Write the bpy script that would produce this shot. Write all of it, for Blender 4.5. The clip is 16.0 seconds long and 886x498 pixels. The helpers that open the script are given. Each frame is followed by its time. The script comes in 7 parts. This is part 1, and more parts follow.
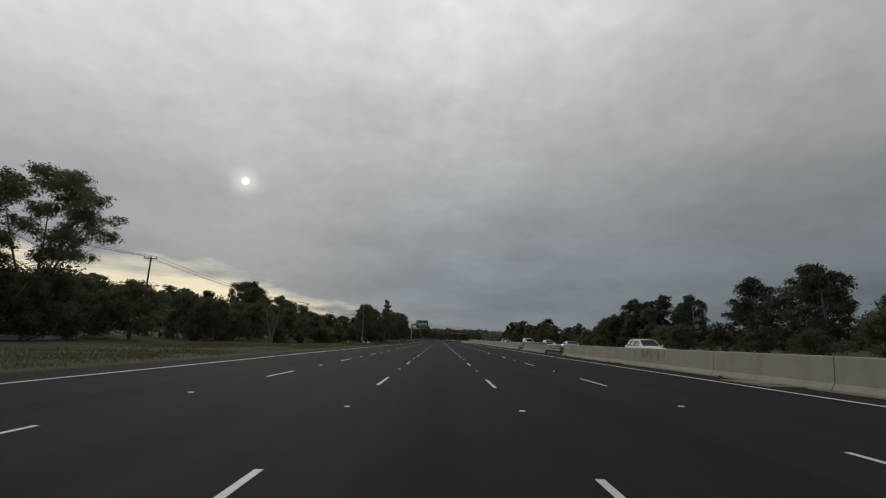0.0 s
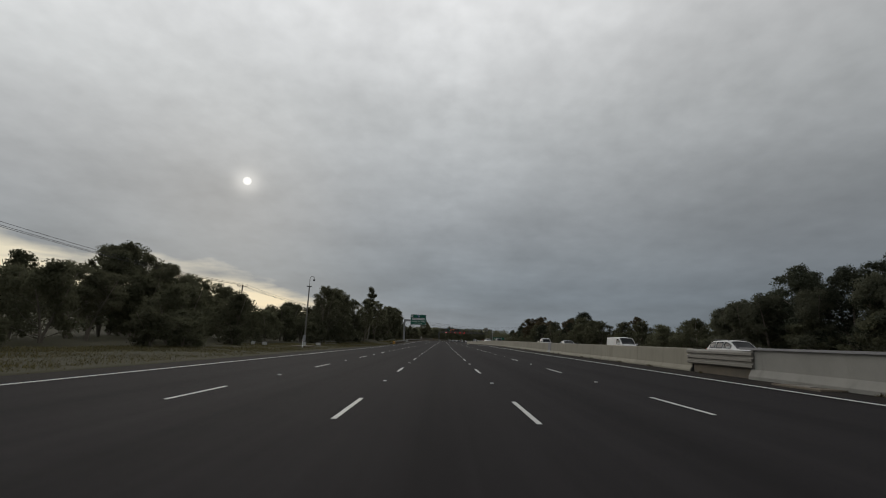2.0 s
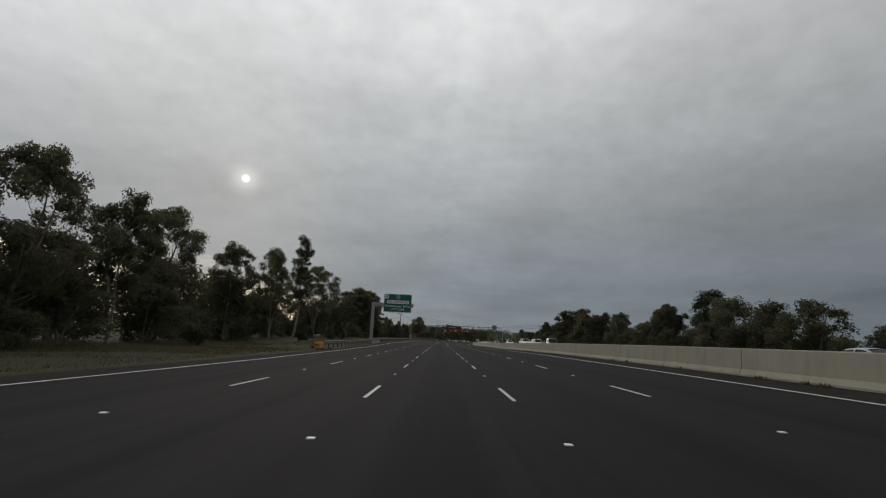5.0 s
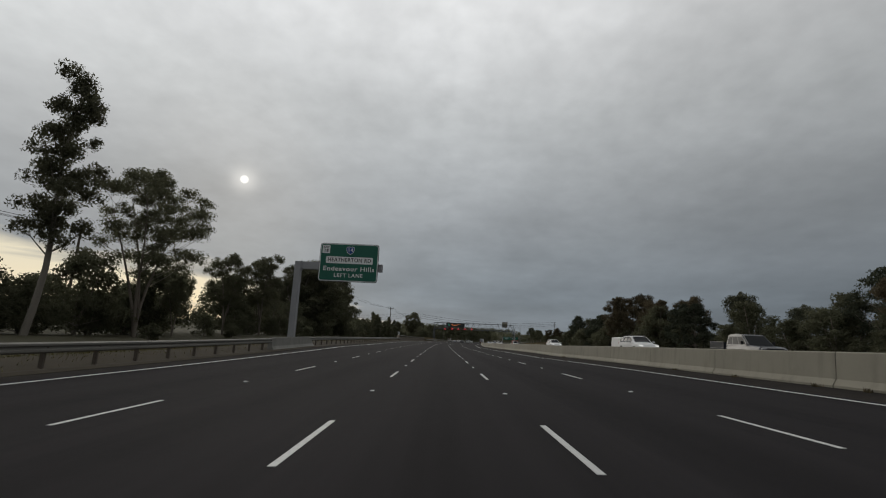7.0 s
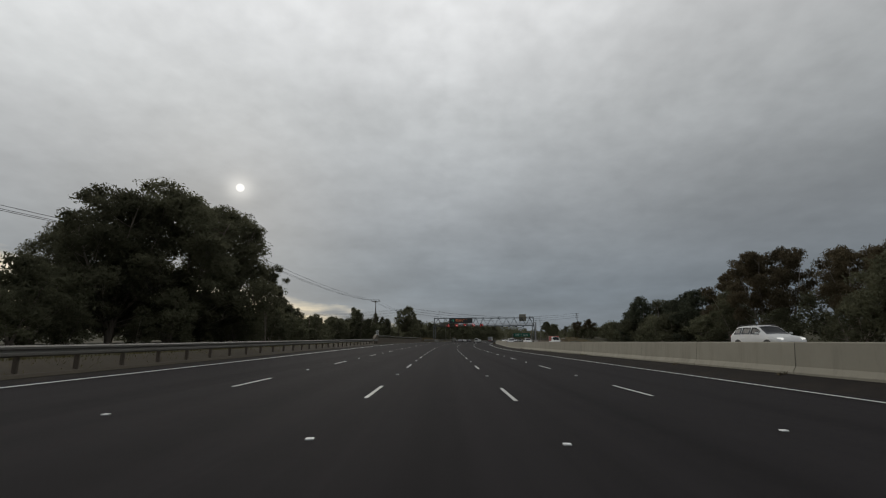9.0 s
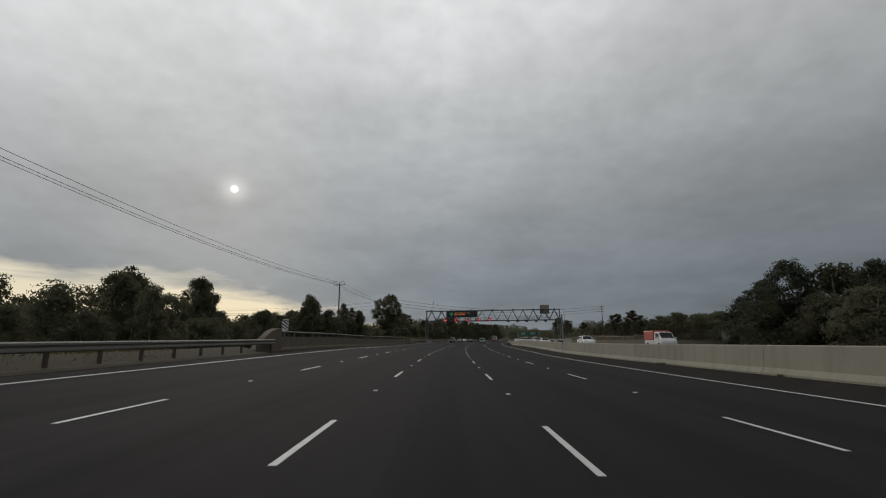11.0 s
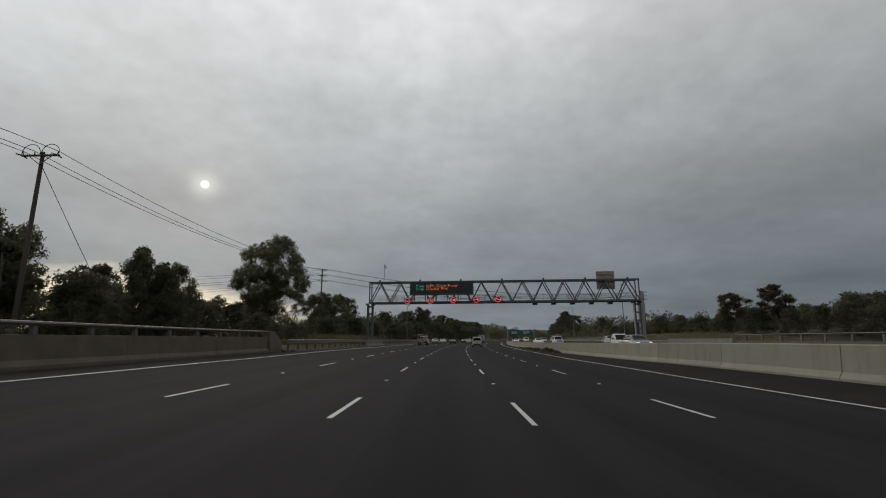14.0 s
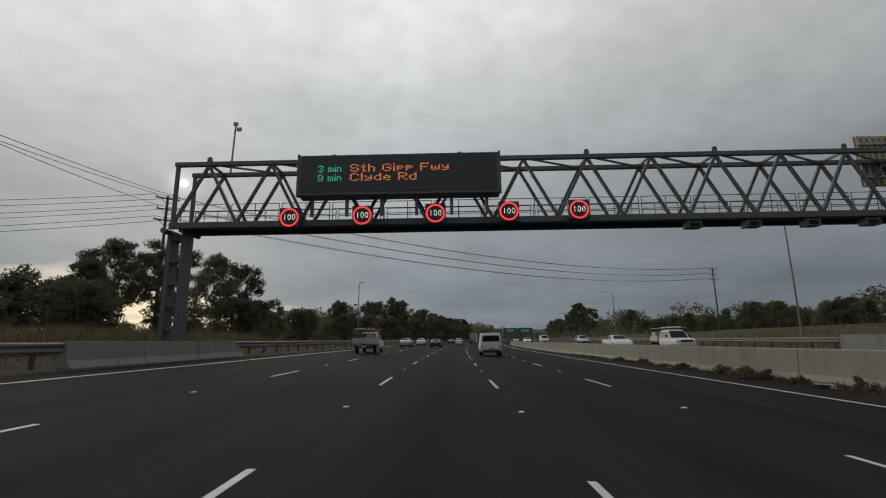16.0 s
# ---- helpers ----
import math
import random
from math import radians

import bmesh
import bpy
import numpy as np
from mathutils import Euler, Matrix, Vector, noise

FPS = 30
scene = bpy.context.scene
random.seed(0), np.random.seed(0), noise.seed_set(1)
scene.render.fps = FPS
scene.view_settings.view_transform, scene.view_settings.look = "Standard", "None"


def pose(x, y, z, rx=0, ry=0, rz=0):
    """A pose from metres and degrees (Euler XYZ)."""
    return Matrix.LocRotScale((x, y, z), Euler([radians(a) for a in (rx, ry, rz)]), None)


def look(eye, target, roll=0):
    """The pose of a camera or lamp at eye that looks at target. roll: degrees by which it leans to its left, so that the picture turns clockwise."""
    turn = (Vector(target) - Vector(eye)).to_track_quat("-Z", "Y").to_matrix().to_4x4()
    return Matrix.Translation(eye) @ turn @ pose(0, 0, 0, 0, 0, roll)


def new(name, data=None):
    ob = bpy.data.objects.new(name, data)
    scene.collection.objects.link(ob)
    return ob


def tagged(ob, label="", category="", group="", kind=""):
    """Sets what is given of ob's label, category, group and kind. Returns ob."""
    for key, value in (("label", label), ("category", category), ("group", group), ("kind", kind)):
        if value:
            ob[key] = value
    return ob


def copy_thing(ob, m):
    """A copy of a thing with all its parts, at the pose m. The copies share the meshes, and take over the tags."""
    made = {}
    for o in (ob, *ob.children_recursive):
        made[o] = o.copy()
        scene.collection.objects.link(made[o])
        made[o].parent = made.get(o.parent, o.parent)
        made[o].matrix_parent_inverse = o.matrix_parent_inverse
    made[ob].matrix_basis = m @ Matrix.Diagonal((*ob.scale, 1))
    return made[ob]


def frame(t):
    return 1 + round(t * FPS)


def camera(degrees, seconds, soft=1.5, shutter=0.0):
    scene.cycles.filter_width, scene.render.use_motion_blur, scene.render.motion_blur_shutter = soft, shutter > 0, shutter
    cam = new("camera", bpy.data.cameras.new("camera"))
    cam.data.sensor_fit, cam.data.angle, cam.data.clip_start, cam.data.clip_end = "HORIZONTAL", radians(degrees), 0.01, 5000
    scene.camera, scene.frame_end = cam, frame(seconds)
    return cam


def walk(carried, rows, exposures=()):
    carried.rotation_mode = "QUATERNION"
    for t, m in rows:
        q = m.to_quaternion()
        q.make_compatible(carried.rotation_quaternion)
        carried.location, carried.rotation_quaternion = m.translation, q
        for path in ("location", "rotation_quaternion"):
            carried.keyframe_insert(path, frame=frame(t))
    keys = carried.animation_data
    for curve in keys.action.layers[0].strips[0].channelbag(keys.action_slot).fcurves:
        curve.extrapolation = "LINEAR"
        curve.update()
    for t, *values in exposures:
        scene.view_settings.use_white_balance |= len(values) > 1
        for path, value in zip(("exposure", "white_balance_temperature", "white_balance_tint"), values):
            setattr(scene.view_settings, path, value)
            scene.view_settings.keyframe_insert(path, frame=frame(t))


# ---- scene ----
# The way: half-second headings (degrees, left positive) of a lane driven at a steady 27 m/s.
import itertools
import functools

SPEED, EYE, TILT = 27.0, 1.37, 11.2
WAY = [
    (0.0, 0.00, 2.00), (0.5, 0.02, 1.84), (1.0, 0.05, 1.86), (1.5, 0.14, 1.89),
    (2.0, 0.18, 2.08), (2.5, 0.21, 2.26), (3.0, 0.16, 2.40), (3.5, 0.11, 2.54),
    (6.0, -0.10, 2.77), (6.5, -0.11, 2.61), (7.0, -0.18, 2.41), (7.5, -0.21, 1.91),
    (8.0, -0.20, 1.43), (8.5, -0.22, 0.78), (9.0, -0.33, -0.06), (11.5, -1.13, -0.78),
    (12.0, -1.72, -0.95), (12.5, -2.27, -1.11), (13.0, -2.77, -1.11), (13.5, -3.39, -0.59),
    (14.0, -4.03, -0.37), (14.5, -4.56, -0.28), (15.0, -5.07, -0.31), (15.5, -5.65, -0.63),
    (16.0, -6.09, -0.77),
]  # seconds, yaw, roll


def smooth(x, xs, ys):
    """Cubic Hermite through (xs, ys) with slopes from the neighbours."""
    xs, ys = np.array(xs, float), np.array(ys, float)
    d = np.gradient(ys, xs)
    x = np.asarray(x, float)
    i = np.clip(np.searchsorted(xs, x) - 1, 0, len(xs) - 2)
    h = xs[i + 1] - xs[i]
    t = np.clip((x - xs[i]) / h, 0, 1)
    return ((1 + 2 * t) * (1 - t) ** 2 * ys[i] + t * (1 - t) ** 2 * h * d[i]
            + t * t * (3 - 2 * t) * ys[i + 1] + t * t * (t - 1) * h * d[i + 1])


# The road's line on a one-metre grid, from behind the start to far ahead.
S0, S1 = -200, 1500
GRID = np.arange(S0, S1 + 1.0)
YAW_S = [SPEED * r[0] for r in WAY]
YAW_A = [r[1] - 0.15 for r in WAY]
HEAD = smooth(np.clip(GRID, 0, 432), YAW_S, YAW_A)
HEAD = HEAD - np.interp(GRID, [432, 480, 560, 660, 900, 1200, S1], [0, 1.9, 4.6, 7.0, 13.5, 20, 24])
_r = np.radians(HEAD)
CX = np.concatenate([[0], np.cumsum(-np.sin((_r[1:] + _r[:-1]) / 2))])
CY = np.concatenate([[0], np.cumsum(np.cos((_r[1:] + _r[:-1]) / 2))])
CX, CY = CX - CX[-S0], CY - CY[-S0]
MOUNT = 1.1
FALL_A = [MOUNT - r[2] for r in WAY]


def fall(s):
    """The road's crossfall (rise per metre to the right)."""
    twist = np.interp(s, [22, 103, 211, 265, 359, 400, 454], [0.10, 0.43, -0.38, -0.36, 0.46, 0.59, 0.12])
    return -np.tan(np.radians(np.interp(s, YAW_S, FALL_A) + twist))


def line(s, lat=0.0):
    """Plan place of a point beside the road's line; lat is metres to the right."""
    s = np.asarray(s, float)
    a = np.radians(np.interp(s, GRID, HEAD))
    return np.interp(s, GRID, CX) + lat * np.cos(a), np.interp(s, GRID, CY) + lat * np.sin(a)


def turn(s):
    return float(np.interp(s, GRID, HEAD))


def median_lift(s):
    """How far the median's footing stands above the lanes' own slope."""
    return np.interp(s, [0, 25, 120, 212, 252, 358, 398, 455, 520], [-0.05, -0.05, 0.05, 0.10, 0.32, 0.30, 0.42, 0.13, 0.05])


def road_z(s, lat):
    """Height of the pavement: our side tilts with the crossfall, the other carriageway keeps a level of its own."""
    ours = fall(s) * np.clip(lat, -16, 13.4) + median_lift(s) * np.clip((np.asarray(lat) - 11.9) / 1.3, 0, 1)
    other = np.interp(s, [0, 100, 200, 230, 270, 340, 400, 500], [0.3, 0.4, 0.7, 0.75, 0.6, 0.1, 0.1, 0.2])
    k = np.clip((np.asarray(lat) - 13.4) / 0.5, 0, 1)
    return ours * (1 - k) + other * k


def drift(t):
    """Where the car runs within its lane."""
    return float(np.interp(t, [0, 1.5, 3.5, 7, 9, 12.5, 14.5, 16], [0.11, 0.09, -0.06, 0.02, 0.12, 0.18, 0.32, 0.32]))


def at(s, lat, z=0.0, rz=0.0):
    """Upright pose beside the road, z metres above its surface there, y along the road."""
    x, y = line(s, lat)
    return pose(float(x), float(y), float(road_z(s, lat)) + z, 0, 0, turn(s) + rz)


cam = camera(88.0, 16.0, soft=1.1, shutter=0.03)
PATH = []
for t, yaw, roll in WAY:
    x, y = line(SPEED * t, drift(t))
    PATH.append((t, pose(float(x), float(y), EYE, 90 + TILT, 0, yaw) @ pose(0, 0, 0, 0, 0, roll)))
walk(cam, PATH, [(0, 0.0), (6.0, 0.03), (8.0, 0.06), (8.5, 0.12), (9.0, 0.05), (11.5, -0.03), (13.0, 0.02), (15.0, 0.06), (16, 0.11)])
# ---- world and sun ----
SUN_AZ, SUN_EL = -24.5, 17.2
SUN_DIR = Vector((math.sin(radians(SUN_AZ)) * math.cos(radians(SUN_EL)), math.cos(radians(SUN_AZ)) * math.cos(radians(SUN_EL)), math.sin(radians(SUN_EL))))


class Nodes:
    """Short forms for building node trees."""

    def __init__(self, tree):
        self.tree = tree

    def add(self, kind, **values):
        n = self.tree.nodes.new(kind)
        for key, v in values.items():
            n.inputs[key.replace("_", " ")].default_value = v
        return n

    def link(self, a, b):
        self.tree.links.new(a, b)

    def math(self, op, a, b=None, c=None):
        n = self.tree.nodes.new("ShaderNodeMath")
        n.operation = op
        for i, v in enumerate((a, b, c)):
            if v is None:
                continue
            if isinstance(v, (int, float)):
                n.inputs[i].default_value = v
            else:
                self.link(v, n.inputs[i])
        return n.outputs[0]

    def ramp(self, fac, stops):
        n = self.tree.nodes.new("ShaderNodeValToRGB")
        el = n.color_ramp.elements
        while len(el) < len(stops):
            el.new(0.5)
        for e, (p, c) in zip(el, stops):
            e.position = p
            e.color = (*c, 1) if len(c) == 3 else c
        self.link(fac, n.inputs[0])
        return n.outputs[0]

    def mix(self, fac, a, b, mode="MIX"):
        n = self.tree.nodes.new("ShaderNodeMix")
        n.data_type, n.blend_type = "RGBA", mode
        for i, v in ((0, fac), (6, a), (7, b)):
            if isinstance(v, (int, float)):
                n.inputs[i].default_value = v
            elif isinstance(v, tuple):
                n.inputs[i].default_value = (*v, 1)
            else:
                self.link(v, n.inputs[i])
        return n.outputs[2]

    def noise(self, coord, scale, detail=4.0, rough=0.55, stretch=None):
        if stretch:
            m = self.tree.nodes.new("ShaderNodeMapping")
            m.inputs["Scale"].default_value = stretch
            self.link(coord, m.inputs[0])
            coord = m.outputs[0]
        n = self.add("ShaderNodeTexNoise", Scale=scale, Detail=detail, Roughness=rough)
        self.link(coord, n.inputs["Vector"])
        return n.outputs["Fac"]


world = bpy.data.worlds.new("overcast_sky")
scene.world = world
world.use_nodes = True
w = Nodes(world.node_tree)
world.node_tree.nodes.clear()
geo = w.tree.nodes.new("ShaderNodeTexCoord")
way = geo.outputs["Generated"]
sep = w.tree.nodes.new("ShaderNodeSeparateXYZ")
w.link(way, sep.inputs[0])
up = w.math("MAXIMUM", sep.outputs[2], 0.0)
# cloud sheet: directions laid onto a flat layer overhead
flat = w.tree.nodes.new("ShaderNodeCombineXYZ")
den = w.math("ADD", up, 0.12)
w.link(w.math("DIVIDE", sep.outputs[0], den), flat.inputs[0])
w.link(w.math("DIVIDE", sep.outputs[1], den), flat.inputs[1])
layer = w.tree.nodes.new("ShaderNodeCombineXYZ")
thick = w.math("ADD", up, 0.30)
w.link(w.math("DIVIDE", sep.outputs[0], thick), layer.inputs[0])
w.link(w.math("DIVIDE", sep.outputs[1], thick), layer.inputs[1])
big = w.noise(flat.outputs[0], 0.75, 5.0, 0.5, (1.0, 1.0, 1.0))
fine = w.noise(layer.outputs[0], 5.0, 7.0, 0.58, (1.0, 0.75, 1.0))
mid = w.noise(layer.outputs[0], 2.2, 5.0, 0.5, (1.0, 0.65, 1.0))
# nearness to the sun
dot = w.tree.nodes.new("ShaderNodeVectorMath")
dot.operation = "DOT_PRODUCT"
w.link(way, dot.inputs[0])
dot.inputs[1].default_value = SUN_DIR
near = dot.outputs["Value"]
side = w.tree.nodes.new("ShaderNodeVectorMath")
side.operation = "DOT_PRODUCT"
w.link(way, side.inputs[0])
side.inputs[1].default_value = (-0.80, 0.60, 0)
toward = side.outputs["Value"]
base = w.ramp(up, [(0.0, (0.160, 0.190, 0.222)), (0.10, (0.170, 0.196, 0.222)), (0.25, (0.267, 0.286, 0.302)), (0.45, (0.442, 0.458, 0.464)), (0.64, (0.697, 0.705, 0.708)), (1.0, (0.62, 0.63, 0.635))])
light_side = w.math("MULTIPLY_ADD", toward, w.math("MULTIPLY_ADD", w.math("GREATER_THAN", toward, 0.0), 0.19, 0.32), 0.87)
c1 = w.math("MULTIPLY_ADD", big, 0.8, 0.60)
c2 = w.math("MULTIPLY", w.math("MULTIPLY_ADD", fine, 0.26, 0.87), w.math("MULTIPLY_ADD", mid, 0.34, 0.83))
puff = w.noise(layer.outputs[0], 15.0, 3.0, 0.5, (1.0, 1.0, 1.0))
calm = w.math("MINIMUM", w.math("MULTIPLY_ADD", up, 2.0, 0.1), 1.0)
c2 = w.math("MULTIPLY", c2, w.math("MULTIPLY_ADD", w.math("MULTIPLY", w.math("SUBTRACT", puff, 0.5), calm), 0.24, 1.0))
clouds = w.mix(1.0, base, w.math("MULTIPLY", w.math("MULTIPLY", c1, c2), light_side), "MULTIPLY")
# warmer cloud on the sunrise side
warm = w.math("MULTIPLY", w.math("MINIMUM", w.math("MAXIMUM", w.math("MULTIPLY", w.math("SUBTRACT", toward, 0.72), 3.6), 0.0), 1.0), w.math("MAXIMUM", w.math("MULTIPLY_ADD", up, -1.5, 1.0), 0.0))
clouds = w.mix(warm, clouds, w.mix(1.0, clouds, (1.06, 1.0, 0.94), "MULTIPLY"))
# the clear strip under the sloping cloud edge, round the sunrise
edge = w.math("MULTIPLY_ADD", toward, 0.40, -0.238)
edge = w.math("ADD", edge, w.math("MULTIPLY_ADD", big, 0.16, -0.08))
edge = w.math("ADD", edge, w.math("MULTIPLY_ADD", fine, 0.04, -0.02))
strip = w.math("MULTIPLY", w.math("SUBTRACT", edge, up), 26.0)
strip = w.math("MINIMUM", w.math("MAXIMUM", strip, 0.0), 1.0)
streak = w.noise(way, 2.0, 4.0, 0.55, (1.2, 1.2, 16.0))
strip = w.math("MULTIPLY", strip, w.math("MINIMUM", w.math("MAXIMUM", w.math("MULTIPLY_ADD", streak, 3.6, -0.7), 0.50), 1.0))
strip = w.math("MINIMUM", strip, 0.95)
glow = w.ramp(up, [(0.0, (0.96, 0.79, 0.50)), (0.035, (0.94, 0.79, 0.53)), (0.11, (0.80, 0.725, 0.55))])
sky = w.mix(strip, clouds, glow)
# thin cloud before the sun's disc
halo = w.math("MULTIPLY", w.math("POWER", w.math("MAXIMUM", near, 0.0), 3600.0), 0.50)
disc = w.math("MINIMUM", w.math("MAXIMUM", w.math("MULTIPLY", w.math("SUBTRACT", near, 0.99996), 36000.0), 0.0), 1.0)
sky = w.mix(halo, sky, (0.93, 0.92, 0.88))
sky = w.mix(disc, sky, (1.2, 1.19, 1.13))
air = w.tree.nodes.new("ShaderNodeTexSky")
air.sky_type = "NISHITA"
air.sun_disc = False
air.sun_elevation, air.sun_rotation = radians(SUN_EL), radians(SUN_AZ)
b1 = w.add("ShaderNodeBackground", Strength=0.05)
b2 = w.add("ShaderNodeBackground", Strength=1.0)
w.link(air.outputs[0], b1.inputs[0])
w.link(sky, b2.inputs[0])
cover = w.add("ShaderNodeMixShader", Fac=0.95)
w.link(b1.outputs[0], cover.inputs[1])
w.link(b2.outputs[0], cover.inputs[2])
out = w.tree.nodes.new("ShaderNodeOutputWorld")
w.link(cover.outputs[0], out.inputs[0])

sun = bpy.data.lights.new("sun", "SUN")
sun.energy, sun.angle, sun.color = 0.75, radians(40), (1.0, 0.93, 0.82)
sun_ob = new("sun", sun)
sun_ob.matrix_world = look(SUN_DIR * 50, (0, 0, 0))
# ---- materials ----
def material(name, color, rough=0.7, metal=0.0, vary=0.25, scale=3.0, fine=40.0, bump=0.15, random_tone=0.0, coat=0.0, stretch=None, dirt=None, island=False, gloss=None):
    """Procedural surface: a base colour broken up at two scales, with relief."""
    m = bpy.data.materials.new(name)
    m.use_nodes = True
    n = Nodes(m.node_tree)
    bsdf = m.node_tree.nodes["Principled BSDF"]
    tex = m.node_tree.nodes.new("ShaderNodeTexCoord").outputs["Object"]
    a = n.noise(tex, scale, 5.0, 0.6, stretch)
    b = n.noise(tex, fine, 3.0, 0.6)
    tone = n.math("ADD", n.math("MULTIPLY_ADD", a, vary * 2, 1 - vary), n.math("MULTIPLY_ADD", b, vary, -vary * 0.5))
    if random_tone:
        if island:
            rnd = m.node_tree.nodes.new("ShaderNodeNewGeometry").outputs["Random Per Island"]
        else:
            rnd = m.node_tree.nodes.new("ShaderNodeObjectInfo").outputs["Random"]
        tone = n.math("MULTIPLY", tone, n.math("MULTIPLY_ADD", rnd, random_tone * 2, 1 - random_tone))
    c = n.mix(1.0, color, tone, "MULTIPLY")
    if dirt:
        col, amount, dscale, dst = dirt
        d = n.noise(tex, dscale, 6.0, 0.65, dst)
        c = n.mix(n.ramp(d, [(0.48, (0, 0, 0)), (0.72, (amount, amount, amount))]), c, col)
    n.link(c, bsdf.inputs["Base Color"])
    bsdf.inputs["Metallic"].default_value = metal
    n.link(n.math("MULTIPLY_ADD", a, 0.2, rough - 0.1), bsdf.inputs["Roughness"])
    bsdf.inputs["Specular IOR Level"].default_value = gloss if gloss is not None else (0.2 if rough > 0.7 else 0.5)
    if coat:
        bsdf.inputs["Coat Weight"].default_value = coat
        bsdf.inputs["Coat Roughness"].default_value = 0.05
    if bump:
        bn = n.add("ShaderNodeBump", Strength=bump, Distance=0.02)
        n.link(b, bn.inputs["Height"])
        n.link(bn.outputs[0], bsdf.inputs["Normal"])
    return m


def glowing(name, color, strength):
    m = bpy.data.materials.new(name)
    m.use_nodes = True
    b = m.node_tree.nodes["Principled BSDF"]
    b.inputs["Base Color"].default_value = (*[min(1, v * 0.5) for v in color], 1)
    b.inputs["Emission Color"].default_value = (*color, 1)
    b.inputs["Emission Strength"].default_value = strength
    return m


def leafy(name, color, vary=0.3, random_tone=0.25, thin=0.52, island=False):
    """Leaves: matt, partly letting the light through."""
    m = material(name, color, 0.85, vary=vary, scale=0.5, fine=6, bump=0.0, random_tone=random_tone, gloss=0.1, island=island)
    n = Nodes(m.node_tree)
    bsdf = m.node_tree.nodes["Principled BSDF"]
    tr = m.node_tree.nodes.new("ShaderNodeBsdfTranslucent")
    n.link(bsdf.inputs["Base Color"].links[0].from_socket, tr.inputs[0])
    mx = n.add("ShaderNodeMixShader", Fac=thin)
    n.link(bsdf.outputs[0], mx.inputs[1])
    n.link(tr.outputs[0], mx.inputs[2])
    n.link(mx.outputs[0], m.node_tree.nodes["Material Output"].inputs[0])
    return m


def asphalt():
    """Dense asphalt: aggregate grain, worn wheel paths, an oily strip in each lane's middle, patchy tone along the road."""
    m = material("asphalt", (0.0214, 0.0195, 0.0204), 0.9, gloss=0.06, vary=0.16, scale=1.3, fine=70, bump=0.35)
    n = Nodes(m.node_tree)
    bsdf = m.node_tree.nodes["Principled BSDF"]
    base = bsdf.inputs["Base Color"].links[0].from_socket
    uv = m.node_tree.nodes.new("ShaderNodeUVMap")
    uv.uv_map = "lanes"
    sp = m.node_tree.nodes.new("ShaderNodeSeparateXYZ")
    n.link(uv.outputs[0], sp.inputs[0])
    path = n.math("COSINE", n.math("MULTIPLY", n.math("ADD", sp.outputs[0], -0.9), 2 * math.pi / 1.82))
    lane = n.math("COSINE", n.math("MULTIPLY", sp.outputs[0], 2 * math.pi / 3.64))
    streak = n.noise(uv.outputs[0], 1.0, 5.0, 0.65, (2.6, 0.012, 1.0))
    patch = n.noise(uv.outputs[0], 1.0, 4.0, 0.6, (0.22, 0.035, 1.0))
    tone = n.math("MULTIPLY_ADD", path, 0.07, 1.0)
    tone = n.math("MULTIPLY_ADD", lane, -0.08, tone)
    tone = n.math("MULTIPLY", tone, n.math("MULTIPLY_ADD", streak, 0.7, 0.65))
    tone = n.math("MULTIPLY", tone, n.math("MULTIPLY_ADD", patch, 0.6, 0.70))
    n.link(n.mix(1.0, base, tone, "MULTIPLY"), bsdf.inputs["Base Color"])
    return m


ASPHALT = asphalt()
SHOULDER = material("shoulder_asphalt", (0.025, 0.0222, 0.0205), 0.9, gloss=0.05, vary=0.3, scale=0.8, fine=60, bump=0.35, dirt=((0.044, 0.036, 0.028), 0.55, 0.9, None))
PAINT = material("road_paint", (0.52, 0.52, 0.50), 0.6, vary=0.3, scale=5, fine=60, bump=0.2)
CONCRETE = material("barrier_concrete", (0.272, 0.254, 0.205), 0.85, vary=0.16, scale=0.7, fine=30, bump=0.15, random_tone=0.06, dirt=((0.13, 0.115, 0.09), 0.38, 1.5, (1.0, 1.3, 0.22)))
OLD_CONCRETE = material("old_concrete", (0.150, 0.126, 0.097), 0.88, vary=0.34, scale=0.9, fine=30, bump=0.2, dirt=((0.10, 0.095, 0.085), 0.7, 1.2, None))
GALV = material("galvanised_steel", (0.190, 0.180, 0.160), 0.6, 0.35, vary=0.15, scale=2, fine=20, bump=0.05)
GRASS = material("dry_grass", (0.041, 0.038, 0.019), 0.95, vary=0.4, scale=0.25, fine=9, bump=0.6, dirt=((0.055, 0.047, 0.028), 0.6, 0.12, None))
BARK = material("bark", (0.20, 0.17, 0.14), 0.9, vary=0.4, scale=2.5, fine=18, bump=0.5, random_tone=0.3, stretch=(1, 1, 0.3))
LEAF = leafy("eucalypt_leaf", (0.134, 0.133, 0.085))
LEAF_DARK = leafy("wattle_leaf", (0.110, 0.111, 0.070))
LEAF_PALE = leafy("pale_leaf", (0.105, 0.108, 0.075))
LEAF_RUST = leafy("rusty_leaf", (0.100, 0.082, 0.052))
BLOCK_CONCRETE = material("block_concrete", (0.25, 0.243, 0.222), 0.88, vary=0.22, scale=0.8, fine=30, bump=0.2, dirt=((0.13, 0.122, 0.108), 0.45, 1.3, (1.0, 1.0, 0.3)))
VERGE_DIRT = material("verge_dirt", (0.062, 0.052, 0.037), 0.95, vary=0.35, scale=1.2, fine=25, bump=0.5)
GANTRY = material("gantry_paint", (0.105, 0.113, 0.118), 0.55, 0.2, vary=0.15, scale=1.5, fine=20, bump=0.05)
